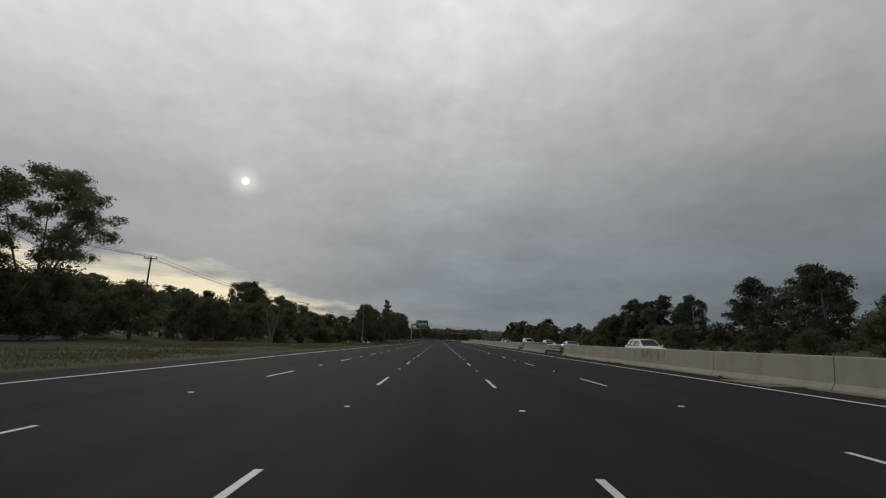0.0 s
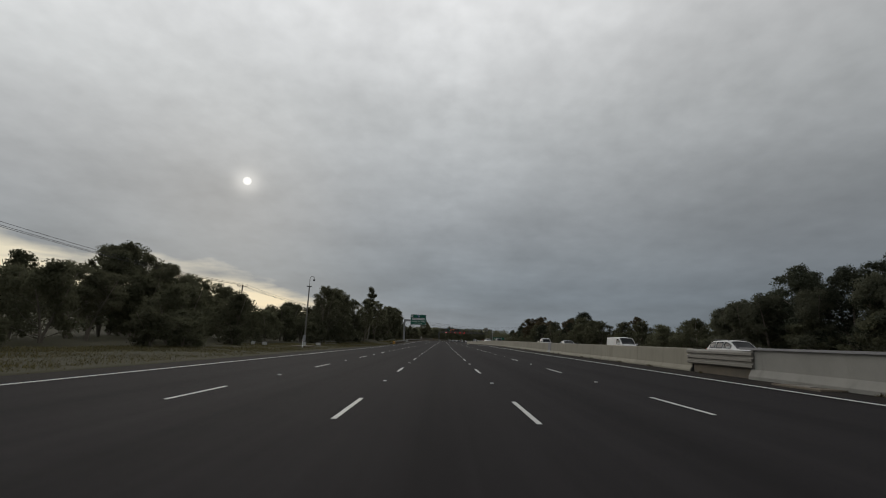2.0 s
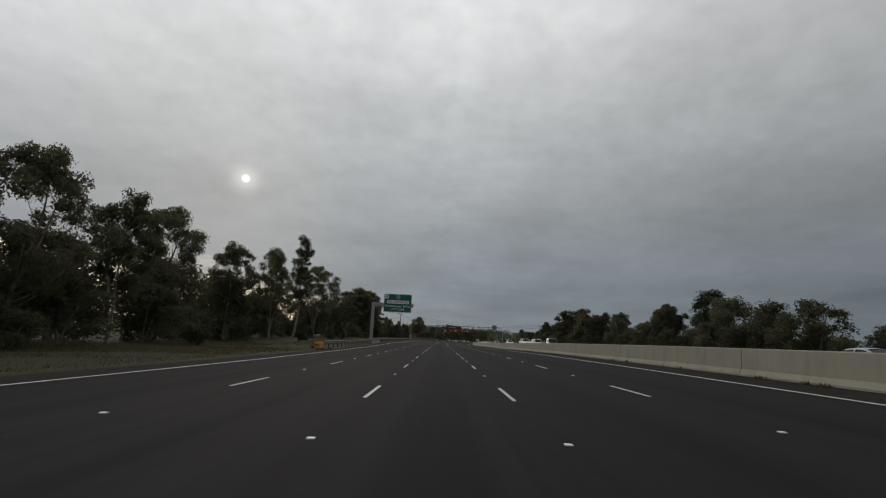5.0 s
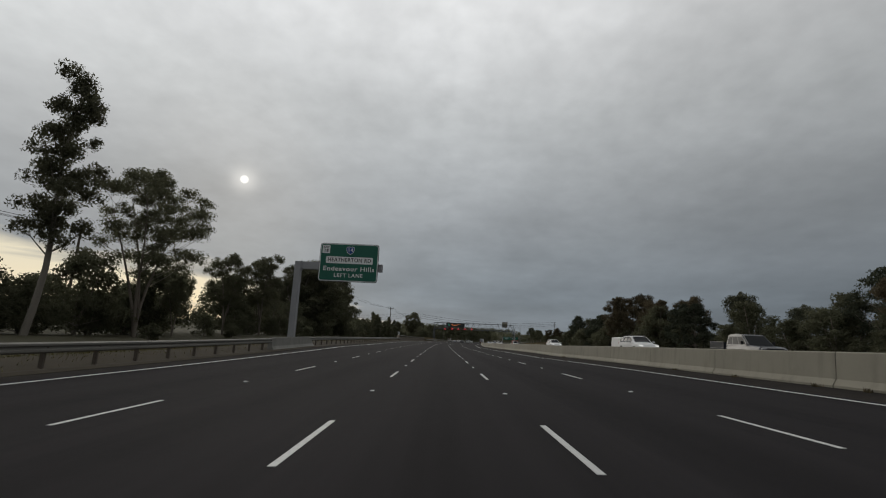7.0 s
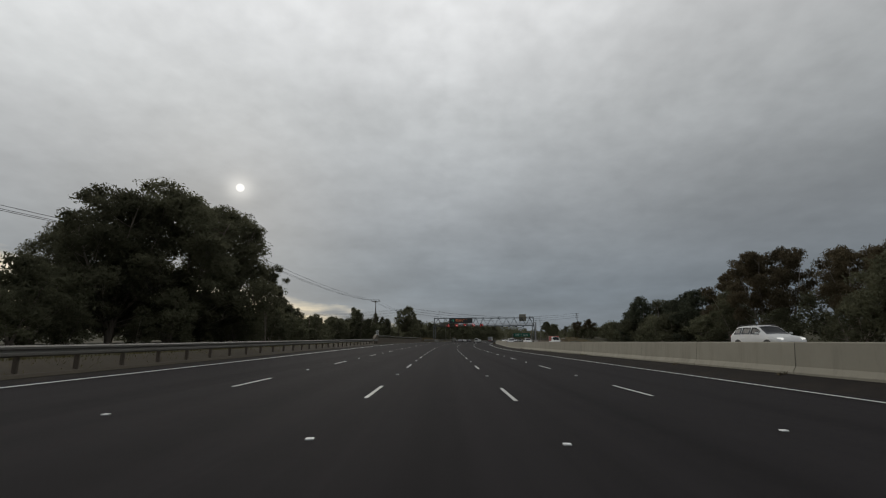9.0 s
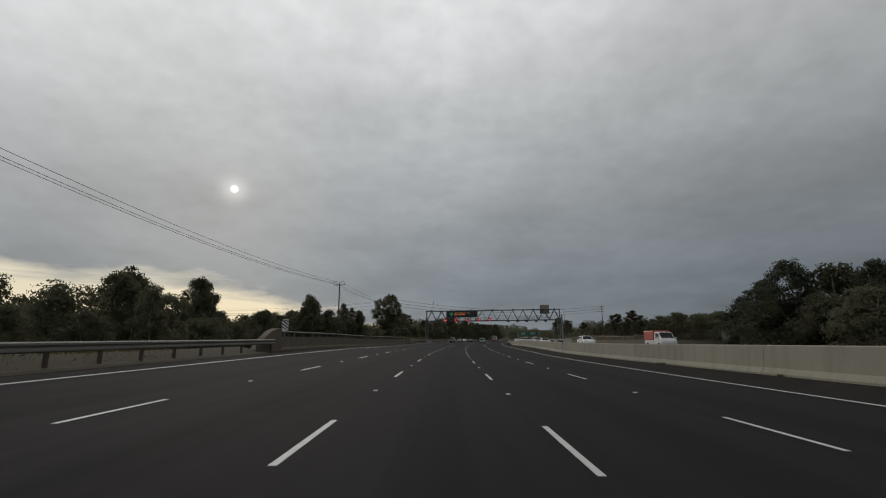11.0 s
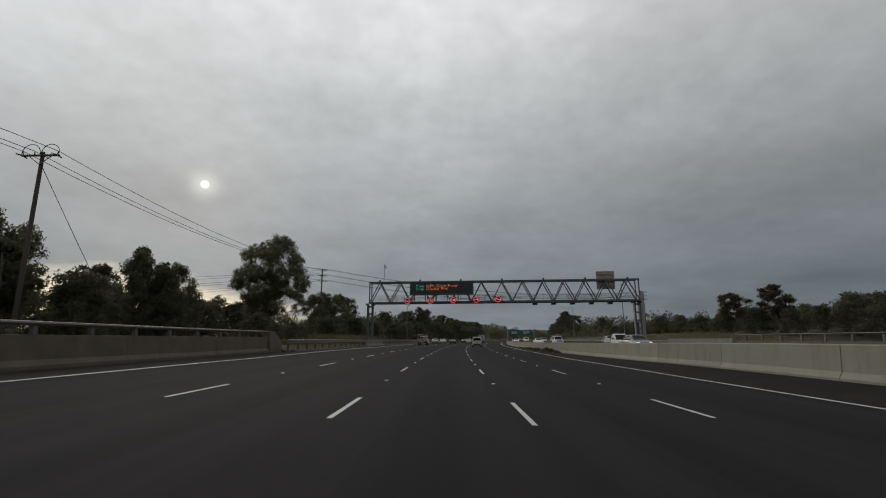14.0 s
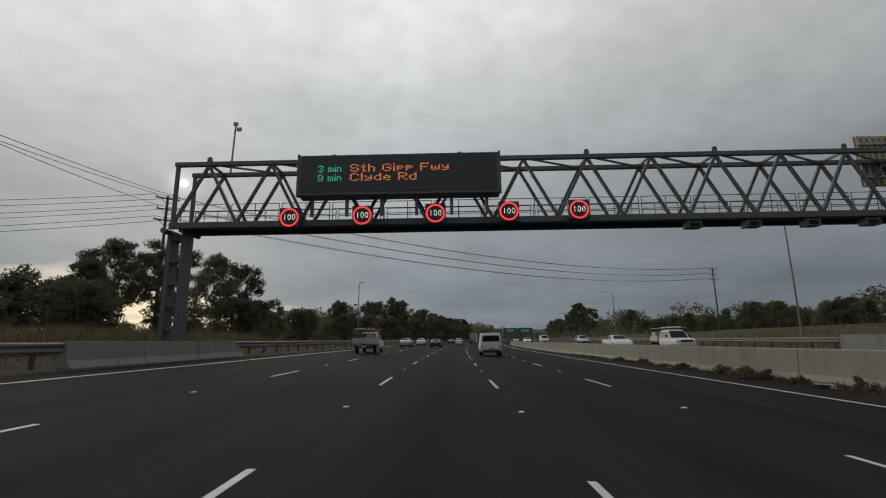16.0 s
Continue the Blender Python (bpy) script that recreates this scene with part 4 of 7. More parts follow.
def power_pole(key, s, lat, top, arms=1, yaw=0.0, width=2.4):
    """Timber pole with crossarms and insulators. top: height above the road."""
    f = foot(s, lat)
    h = top + float(road_z(s, lat)) - f.z
    m = Matrix.Translation(f) @ Matrix.Rotation(radians(turn(s) + yaw), 4, "Z")
    p = empty("power_pole", m, "weathered timber power pole with crossarm and insulators", "power pole", "power poles")
    bm = bmesh.new()
    tube(bm, (0, 0, -0.6), (0, 0, h), 0.19, 0.13, 10)
    part("pole", bm, TIMBER, p)
    ends = []
    for k in range(arms):
        z = h - 0.35 - k * 1.25
        w_ = width * (1.0 if k != 1 else 0.85)
        bm = bmesh.new()
        block(bm, (w_, 0.13, 0.13), Matrix.Translation((0, -0.18, z)), 0.01)
        arm_ = part("crossarm", bm, TIMBER, p)
        for x in ((-0.46, -0.16, 0.46) if arms == 1 else (-0.46, 0.46)):
            bm = bmesh.new()
            tube(bm, (x * w_, -0.18, z + 0.05), (x * w_, -0.18, z + 0.34), 0.05, 0.035, 8)
            part("insulator", bm, CERAMIC, arm_)
            ends.append(m @ Vector((x * w_, -0.18, z + 0.34)))
        bm = bmesh.new()
        beam(bm, (w_ * 0.3, -0.18, z - 0.05), (0, -0.15, z - 0.7), 0.05)
        beam(bm, (-w_ * 0.3, -0.18, z - 0.05), (0, -0.15, z - 0.7), 0.05)
        part("brace", bm, GALV, arm_)
    WIRE_ENDS[key] = ends
    return p


def hang(a, b, sag):
    """A wire that sags between two points."""
    vs, fs, n, r = [], [], 22, 0.026
    for i in range(n + 1):
        t = i / n
        c = a.lerp(b, t) - Vector((0, 0, sag * 4 * t * (1 - t)))
        for dx, dz in ((r, 0), (0, r), (-r, 0), (0, -r)):
            vs.append((c.x + dx * 0.7, c.y + dx * 0.7, c.z + dz))
        if i:
            for j in range(4):
                p0 = (i - 1) * 4
                fs.append((p0 + j, p0 + (j + 1) % 4, p0 + 4 + (j + 1) % 4, p0 + 4 + j))
    ob = raw("power_line", vs, fs, WIRE)
    return tagged(ob, "thin dark overhead wire strung between power poles", "wire", "overhead wires")


power_pole("a0", 5, -60, 15.5)
power_pole("a", 82.6, -53.0, 14.7)
power_pole("b", 160.5, -46.8, 12.8)
power_pole("c", 245.2, -45.7, 12.8)
power_pole("d", 330.0, -38.0, 16.8)
dp = power_pole("e", 410.0, -30.5, 15.0, width=2.9)
# jumper loops and a stay on the strain pole
f = foot(410.0, -30.5)
top_z = 15.0 + float(road_z(410.0, -30.5)) - f.z
for sgn in (-1, 1):
    bm = bmesh.new()
    arc = [(sgn * (0.75 + 0.72 * math.cos(k * math.pi / 9)), -0.18, top_z - 0.2 + 0.75 * math.sin(k * math.pi / 9)) for k in range(10)]
    for p0, p1 in zip(arc, arc[1:]):
        tube(bm, p0, p1, 0.028, sides=6)
    part("jumper_loop", bm, WIRE, dp)
    for y in (-0.55, 0.35):
        bm = bmesh.new()
        tube(bm, (sgn * 1.35, -0.18, top_z - 0.33), (sgn * 1.35, y - 0.18, top_z - 0.42), 0.075, 0.05, 8)
        part("strain_insulator", bm, CERAMIC, dp)
hang(f + Vector((0, 0, top_z - 1.0)), foot(423.0, -31.5), 0.15)
power_pole("f", 439.3, -27.7, 13.1)
power_pole("far", 462.0, -51.0, 11.2)
power_pole("g", 480.0, -31.3, 17.0, arms=3, yaw=45)
power_pole("h", 547.8, 61.5, 17.6, arms=3, yaw=10)
for a, b in zip("a0 a b c d e".split(), "a b c d e f".split()):
    for p, q in zip(WIRE_ENDS[a], WIRE_ENDS[b]):
        hang(p, q, 1.4 if b != "f" else 0.5)
for p, q in zip(WIRE_ENDS["f"], WIRE_ENDS["g"][:3]):
    hang(p, q, 0.6)
for p, q in zip(WIRE_ENDS["g"], WIRE_ENDS["h"]):
    hang(p, q, 3.2)
far_l = [Vector((float(line(455, -120)[0]), float(line(455, -120)[1]), 15.0 - k)) for k in range(6)]
for p, q in zip(WIRE_ENDS["g"], far_l):
    hang(p, q, 2.4)


def lamp_post(s, lat, h, reach, label):
    f = foot(s, lat)
    p = empty("street_lamp", Matrix.Translation(f) @ Matrix.Rotation(radians(turn(s)), 4, "Z"), label, "street lamp", "freeway lamps")
    bm = bmesh.new()
    tube(bm, (0, 0, -0.3), (0, 0, h), 0.11, 0.06, 10)
    part("pole", bm, GALV, p)
    bm = bmesh.new()
    beam(bm, (0, 0, h - 0.05), (reach, 0, h + 0.12), 0.07)
    part("arm", bm, GALV, p)
    bm = bmesh.new()
    block(bm, (0.65, 0.28, 0.12), Matrix.Translation((reach, 0, h + 0.10)), 0.04)
    part("lantern", bm, PANEL_GREY, p)
    bm = bmesh.new()
    block(bm, (0.36, 0.36, 0.06), Matrix.Translation((0, 0, 0.03)), 0.01)
    part("base_plate", bm, GALV, p)
    return p


lamp_post(508.7, -16.2, 10.0, 0.5, "slim grey lamp post with a short arm beside the guardrail")
lamp_post(543.9, 36.2, 11.2, -3.2, "grey street lamp with a long arm over the oncoming lanes")
lamp_post(480.0, 35.2, 12.2, 0.4, "tall slender grey lamp post on the far verge")
lamp_post(640.0, 40.0, 11.0, -2.6, "grey street lamp with a long arm over the oncoming lanes")
# camera mast on the verge
f = foot(125.3, -20.8)
cctv = empty("camera_mast", Matrix.Translation(f), "grey galvanised mast with a swan-neck surveillance camera", "camera mast")
bm = bmesh.new()
tube(bm, (0, 0, -0.3), (0, 0, 9.0), 0.15, 0.08, 12)
part("mast", bm, GALV, cctv)
bm = bmesh.new()
prev = (0, 0, 8.8)
for k in range(9):
    a = math.pi * k / 8
    cur = (0.32 - 0.32 * math.cos(a), 0, 10.2 + 0.32 * math.sin(a)) if k else (0, 0, 10.2)
    tube(bm, prev, cur, 0.04, sides=8)
    prev = cur
tube(bm, prev, (0.64, 0, 10.05), 0.04, sides=8)
neck = part("swan_neck", bm, GALV, cctv)
bm = bmesh.new()
bmesh.ops.create_uvsphere(bm, u_segments=12, v_segments=8, radius=0.15, matrix=Matrix.Translation((0.64, 0, 9.93)) @ Matrix.Diagonal((1, 1, 1.1, 1)))
part("dome_camera", bm, TRIM_BLACK, neck)
for dx in (-0.22, 0.22):
    bm = bmesh.new()
    block(bm, (0.34, 0.22, 0.18), Matrix.Translation((dx, 0, 8.95)), 0.03)
    part("junction_box", bm, PANEL_GREY, cctv)
bm = bmesh.new()
block(bm, (0.34, 0.3, 0.9), Matrix.Translation((0, -0.2, 1.0)), 0.03)
part("service_door", bm, PANEL_GREY, cctv)
for s, lat, w_, h_ in ((122.4, -19.9, 0.42, 0.55), (127.7, -19.3, 0.75, 0.42), (113.0, -23.6, 0.40, 0.42), (112.6, -22.0, 0.50, 0.40)):
    c = empty("roadside_cabinet", Matrix.Translation(foot(s, lat)) @ Matrix.Rotation(0.2, 4, "Z"), "small pale grey equipment cabinet on the grass", "cabinet", "roadside cabinets")
    bm = bmesh.new()
    block(bm, (w_, 0.5, h_), Matrix.Translation((0, 0, h_ / 2)), 0.03)
    body = part("body", bm, PANEL_GREY, c)
    bm = bmesh.new()
    block(bm, (w_ * 0.8, 0.03, h_ * 0.75), Matrix.Translation((0, -0.26, h_ / 2)), 0.01)
    part("door", bm, PLATE, c)
f = foot(132.2, -18.4)
hoop = empty("pipe_hoop", Matrix.Translation(f), "low galvanised pipe hoop guarding a pit in the grass", "pipe rail")
bm = bmesh.new()
for a, b in (((-0.9, 0, 0), (-0.9, 0, 0.7)), ((0.9, 0, 0), (0.9, 0, 0.7)), ((-0.9, 0, 0.7), (0.9, 0, 0.7)), ((-0.9, 0, 0.35), (0.9, 0, 0.35))):
    tube(bm, a, b, 0.035)
part("frame", bm, GALV, hoop)
for s, lat in ((112.7, -17.3),):
    gp = empty("guide_post", Matrix.Translation(foot(s, lat)), "white plastic roadside guide post with a red reflector", "guide post", "guide posts")
    bm = bmesh.new()
    block(bm, (0.10, 0.03, 1.15), Matrix.Translation((0, 0, 0.55)), 0.008)
    part("post", bm, SIGN_WHITE, gp)
    bm = bmesh.new()
    block(bm, (0.06, 0.01, 0.14), Matrix.Translation((0, -0.02, 0.95)))
    part("reflector", bm, TAILLAMP, gp)
# low white rail deep in the verge at the start
tagged(sweep("low_rail", span(22, 43, 5), [(-33.0, 0.35), (-33.0, 0.75), (-33.12, 0.75), (-33.12, 0.35)], PANEL_GREY), "low pale rail between the trees and the grass", "rail", kind="structure")
# overhead green sign board far along the other carriageway
fs = empty("far_direction_sign", at(690, 21), "distant green overhead direction sign over the freeway", "road sign")
for x in (-8.5, 8.5):
    bm = bmesh.new()
    block(bm, (0.4, 0.4, 6.6), Matrix.Translation((x, 0, 3.0)), 0.03)
    part("post", bm, PANEL_GREY, fs)
bm = bmesh.new()
block(bm, (17.4, 0.4, 0.5), Matrix.Translation((0, 0, 6.2)), 0.03)
part("beam", bm, PANEL_GREY, fs)
for x, w_ in ((-4.2, 7.0), (3.6, 7.6)):
    bm = bmesh.new()
    plate_bm(bm, w_, 3.0, 0.2, 0.1, pose(x, -0.35, 5.6))
    pan = part("panel", bm, SIGN_GREEN, fs)
    bm = bmesh.new()
    for z in (6.2, 5.6, 5.0):
        block(bm, (w_ * 0.55, 0.03, 0.16), Matrix.Translation((x, -0.42, z)))
    part("lettering", bm, SIGN_WHITE, pan)
# ---- trees ----
PROFILES = {
    "dome": lambda u: math.sqrt(max(0.0, 1 - u ** 2.2)) * min(1.0, 0.62 + 1.6 * u),
    "bush": lambda u: math.sqrt(max(0.0, 1 - u ** 2.0)),
    "umbrella": lambda u: math.sqrt(max(0.0, 1 - u ** 3.2)) * min(1.0, 0.40 + 1.15 * u),
    "column": lambda u: (1 - u) ** 0.42 * min(1.0, 0.65 + 1.8 * u),
}


def unit(v):
    return v / (np.linalg.norm(v, axis=-1, keepdims=True) + 1e-9)


def grow(seed, height, spread, base, pads, pad, leaves, leaf_size, crown="dome", stems=1, lean=0.0, hollow=0.6, squash=0.72, girth=1.0, twigs=3, fork=0.5, limbs=True):
    """Stems, limbs that rise to pads of foliage under a crown's outline, and leaves over each pad's billows."""
    g = np.random.default_rng(seed)
    wv, wf = [], []

    def stem(pts, radii, sides):
        first = len(wv)
        for i, (p, r) in enumerate(zip(pts, radii)):
            d = unit(pts[min(i + 1, len(pts) - 1)] - pts[max(i - 1, 0)])
            u = unit(np.cross(d, (0.31, 0.95, 0.1)))
            v = np.cross(d, u)
            for k in range(sides):
                a = 2 * math.pi * k / sides
                wv.append(p + r * (math.cos(a) * u + math.sin(a) * v))
        for i in range(len(pts) - 1):
            for k in range(sides):
                a, b = first + i * sides + k, first + i * sides + (k + 1) % sides
                wf.append((a, b, b + sides, a + sides))

    # where the pads of foliage sit
    z0, z1, reach = base * height + pad * 0.4, height - pad * squash * 0.9, spread - pad * 0.75
    ph = g.random(4) * 6.28
    spots = []
    for i in range(pads):
        u = ((i + 0.25 + 0.5 * g.random()) / pads) ** (0.8 if crown != "column" else 1.0)
        az = i * 2.39996 + g.normal(0, 0.35)
        r = reach * PROFILES[crown](u) * (1 + 0.16 * math.sin(2 * az + ph[0]) + 0.13 * math.sin(3 * az + ph[1]))
        r *= hollow + (1.04 - hollow) * g.random() if g.random() < 0.8 else 0.6 * g.random()
        z = z0 + (z1 - z0) * u * (1 + 0.05 * math.sin(2 * az + ph[2])) + g.normal(0, 0.03) * height * (1 - u)
        spots.append((r * math.cos(az) + lean * z, r * math.sin(az), min(z, z1), pad * g.uniform(0.72, 1.2)))
    spots = np.array(spots)
    # the stems
    r0 = girth * (height * 0.015 + 0.05) / stems ** 0.35
    trunks = []
    for k in range(stems):
        az, n = k * 2.39996 + ph[3], 8
        out = spread * fork * (0 if stems == 1 else (0.6 + 0.4 * g.random()))
        top = height * (0.86 if k == 0 else g.uniform(0.68, 0.84))
        t = np.linspace(0, 1, n)
        bend = g.normal(0, 0.012 * height, (2, 2))
        x = lean * top * t + out * math.cos(az) * t ** 1.3 + bend[0, 0] * np.sin(3.1 * t) + bend[0, 1] * np.sin(6.3 * t) * 0.6
        y = out * math.sin(az) * t ** 1.3 + bend[1, 0] * np.sin(3.1 * t) + bend[1, 1] * np.sin(6.3 * t) * 0.6
        pts = np.stack([x, y, top * t], 1)
        pts[0, 2] = -0.3
        stem(pts, r0 * (1 - 0.78 * t), 8)
        trunks.append(pts)
    blobs = []
    for px, py, pz, pr in spots:
        c = np.array((px, py, pz))
        if limbs:
            best = None
            for pts in trunks:
                zs = pts[:, 2]
                for f in (0.35, 0.5, 0.65, 0.8):
                    za = max(min(pz * f + 0.1 * pz, zs[-1]), 0.5 * base * height)
                    q = np.array([np.interp(za, zs, pts[:, j]) for j in range(3)])
                    d = c - q
                    cost = np.linalg.norm(d) + max(0, 0.8 * math.hypot(d[0], d[1]) - d[2]) * 1.5
                    if best is None or cost < best[0]:
                        best = (cost, q, za / zs[-1])
            q, f = best[1], best[2]
            d = c - q
            mid = q + d * (0.62, 0.62, 0.36) + g.normal(0, 0.05, 3) * np.linalg.norm(d)
            t = np.linspace(0, 1, 5)[:, None]
            pts = (1 - t) ** 2 * q + 2 * t * (1 - t) * mid + t * t * c
            rb = r0 * (1 - 0.7 * f) * 0.42
            stem(pts, np.linspace(rb, rb * 0.3, 5), 4)
            for _ in range(twigs):
                e = c + unit(g.normal(0, 1, 3) + (0, 0, 0.5)) * pr * 0.75
                stem(np.array([pts[3], (pts[3] + e) / 2 + g.normal(0, 0.06, 3) * pr, e]), (rb * 0.32, rb * 0.22, rb * 0.1), 3)
        blobs.append((*c, pr * 0.66))
        for _ in range(6):
            d = unit(g.normal(0, 1, 3) + (0, 0, 0.35))
            blobs.append((*(c + d * pr * (0.68, 0.68, 0.62 * squash)), pr * g.uniform(0.36, 0.58)))
    blobs = np.array(blobs)
    n = int(leaves)
    wt = blobs[:, 3] ** 2
    idx = g.choice(len(blobs), n, p=wt / wt.sum())
    d = unit(g.normal(0, 1, (n, 3)) + (0, 0, 0.22))
    inner = g.random(n) < 0.25
    rad = np.where(inner, 0.75 * g.random(n), 1.04 - 0.34 * g.random(n) ** 1.6)
    pos = blobs[idx, :3] + d * (rad * blobs[idx, 3])[:, None] * (1, 1, squash ** 0.5)
    pos[:, 2] = np.maximum(pos[:, 2], 0.1)
    face_ = unit(d + g.normal(0, 0.5, (n, 3)))
    a = unit(np.cross(face_, g.normal(0, 1, (n, 3))) + (0, 0, -0.5))
    b = unit(np.cross(face_, a))
    ln = (leaf_size * g.uniform(0.6, 1.25, n) * np.where(inner, 1.6, 1.0))[:, None]
    v0, v1, v2 = pos - a * ln * 0.52, pos + b * ln * 0.30 + a * ln * 0.06, pos + a * ln * 0.5 - b * ln * 0.24
    flip = np.einsum("ij,ij->i", np.cross(v1 - v0, v2 - v0), d) < 0
    v1[flip], v2[flip] = v2[flip].copy(), v1[flip].copy()
    return (wv, wf), (np.stack([v0, v1, v2], 1).reshape(-1, 3), np.arange(3 * n).reshape(-1, 3))


SIZE = {}


def tree(seed, leaf, bark=BARK, name="eucalypt_tree", **kw):
    (wv, wf), (lv, lf) = grow(seed, **kw)
    ob = new(name)
    raw("trunk", wv, wf, bark, ob, True)
    raw("crown", lv.tolist(), lf.tolist(), leaf, ob)
    SIZE[ob.name] = float(np.percentile(lv[:, 2], 99.7))
    return ob


USED = set()


def plant(proto, s, lat, top, rz=0.0, wide=1.0, label="dark green roadside tree", group="roadside trees"):
    """A tree beside the road whose top stands that high above the road. The first use takes the grown tree itself."""
    f = foot(s, lat)
    k = (top + float(road_z(s, max(lat, -16) if lat < 0 else lat)) - f.z + 0.15) / SIZE[proto.name.split("@")[0]]
    m = Matrix.Translation((f.x, f.y, f.z - 0.15)) @ Matrix.Rotation(radians(rz), 4, "Z") @ Matrix.Diagonal((k * wide, k * wide, k, 1))
    if proto not in USED:
        USED.add(proto)
        proto.matrix_basis = m
        ob = proto
    else:
        ob = copy_thing(proto, m @ Matrix.Diagonal([1 / v for v in proto.scale] + [1]))
    tagged(ob, label, "tree", group)
    return ob


BIG = tree(15, LEAF, BARK, height=16, spread=6.9, base=0.36, pads=62, pad=1.2, leaves=33000, leaf_size=0.20, crown="umbrella", stems=4, hollow=0.45, squash=0.6, fork=0.55, girth=0.8)
GUM = [tree(11 + i, LEAF, height=15, spread=6.0, base=0.34 - 0.08 * (i % 2), pads=38, pad=1.45, leaves=17500, leaf_size=0.28, crown="umbrella" if i % 2 == 0 else "dome", stems=2 + i % 2, hollow=0.5, squash=0.66) for i in range(4)]
GUM_FAR = [tree(11 + i, LEAF_DARK, height=15, spread=5.8, base=0.26, pads=26, pad=1.6, leaves=4400, leaf_size=0.52, crown="umbrella" if i % 2 else "dome", stems=2, hollow=0.5, twigs=0, limbs=False) for i in range(4)]
SLIM = tree(21, LEAF, PALE_BARK, height=17, spread=3.5, base=0.32, pads=38, pad=0.92, leaves=17000, leaf_size=0.20, crown="column", lean=0.03, hollow=0.35, squash=0.8, girth=0.7)
DENSE = [tree(41 + i, LEAF, height=15, spread=6.3, base=0.10, pads=78, pad=1.5, leaves=35000, leaf_size=0.27, crown="dome", stems=4, hollow=0.5, squash=0.68, fork=0.6) for i in range(2)]
ROUND = tree(45, LEAF, height=15, spread=6.0, base=0.24, pads=64, pad=1.35, leaves=38000, leaf_size=0.23, crown="dome", stems=5, hollow=0.86, squash=0.75, fork=0.55, girth=0.8)
WATTLE = [tree(31 + i, LEAF_DARK, name="wattle_tree", height=9, spread=5.0, base=0.02, pads=22, pad=1.65, leaves=5900, leaf_size=0.365, stems=2, crown="bush", hollow=0.4, twigs=0) for i in range(4)]
WATTLE_FAR = [tree(31 + i, LEAF_DARK, name="wattle_tree", height=9, spread=5.2, base=0.02, pads=22, pad=1.7, leaves=3500, leaf_size=0.48, stems=2, crown="bush", hollow=0.4, limbs=False) for i in range(4)]
WEEDY = tree(57, WEED_LEAF, name="shrub", height=3.2, spread=1.9, base=0.05, pads=16, pad=0.5, leaves=2200, leaf_size=0.20, crown="umbrella", stems=3, hollow=0.3, twigs=0)
SHRUB = [tree(51 + i, LEAF_DARK, name="shrub", height=3.2, spread=2.1, base=0.02, pads=14, pad=0.75, leaves=4200, leaf_size=0.19, stems=3, crown="bush", hollow=0.4, twigs=0) for i in range(2)]
YOUNG = [tree(65 + i, LEAF_DARK, name="young_eucalypt", height=11, spread=3.0, base=0.10, pads=22, pad=1.05, leaves=7400, leaf_size=0.265, crown="column", stems=1 + i % 2, hollow=0.45, squash=1.05, twigs=2) for i in range(4)]
YOUNG_FAR = [tree(65 + i, LEAF_DARK, name="young_eucalypt", height=11, spread=2.7, base=0.08, pads=16, pad=1.2, leaves=4000, leaf_size=0.34, crown="column", stems=1, hollow=0.45, squash=1.05, limbs=False) for i in range(2)]
PINE = [tree(71 + i, LEAF_BLACK, name="broad_dark_tree", height=13, spread=5.6, base=0.05, pads=40, pad=1.4, leaves=11500, leaf_size=0.32, stems=1 + i, crown="bush", hollow=0.5, squash=0.8, twigs=0) for i in range(2)]
PALE = tree(81, LEAF_PALE, name="pale_flowering_tree", height=9, spread=4.3, base=0.03, pads=24, pad=1.4, leaves=9500, leaf_size=0.28, stems=2, crown="bush", hollow=0.5, twigs=0)
RUST = [tree(91 + i, LEAF_RUST, name="rusty_crowned_tree", height=11, spread=5.0, base=0.26, pads=30, pad=1.35, leaves=14000, leaf_size=0.27, crown="umbrella", stems=3, hollow=0.55, squash=0.62, twigs=1) for i in range(2)]
DEAD = tree(101, LEAF, PALE_BARK, name="dead_tree", height=5, spread=2.0, base=0.35, pads=9, pad=0.6, leaves=60, leaf_size=0.12, stems=2, crown="umbrella", twigs=3)
rnd = random.Random(8)
TALL, BUSH, FARSIDE = "tall dark eucalypt with clumped crown above the verge", "dense dark wattle thicket behind the grass verge", "dark tree beyond the oncoming carriageway"

# --- left side, one by one ---
plant(BIG, 40.6, -36.0, 15.9, 20, 1.24, "tall spreading eucalypt with bare forked limbs")
plant(GUM[0], 31.0, -38.0, 15.0, 100, 1.0, TALL)
plant(WATTLE[0], 36.0, -37.0, 6.3, 0, 1.2, BUSH)
plant(WATTLE[1], 44.0, -38.0, 6.6, 40, 1.2, BUSH)
plant(WATTLE[2], 50.0, -33.0, 6.8, 80, 1.3, BUSH)
for s, lat, top in ((37, -33, 5.6), (41, -34, 6.2), (46, -36, 6.6), (33, -32, 5.4), (40, -39, 6.8)):
    plant(WATTLE[rnd.randrange(4)], s, lat, top, rnd.uniform(0, 360), 1.2, BUSH)
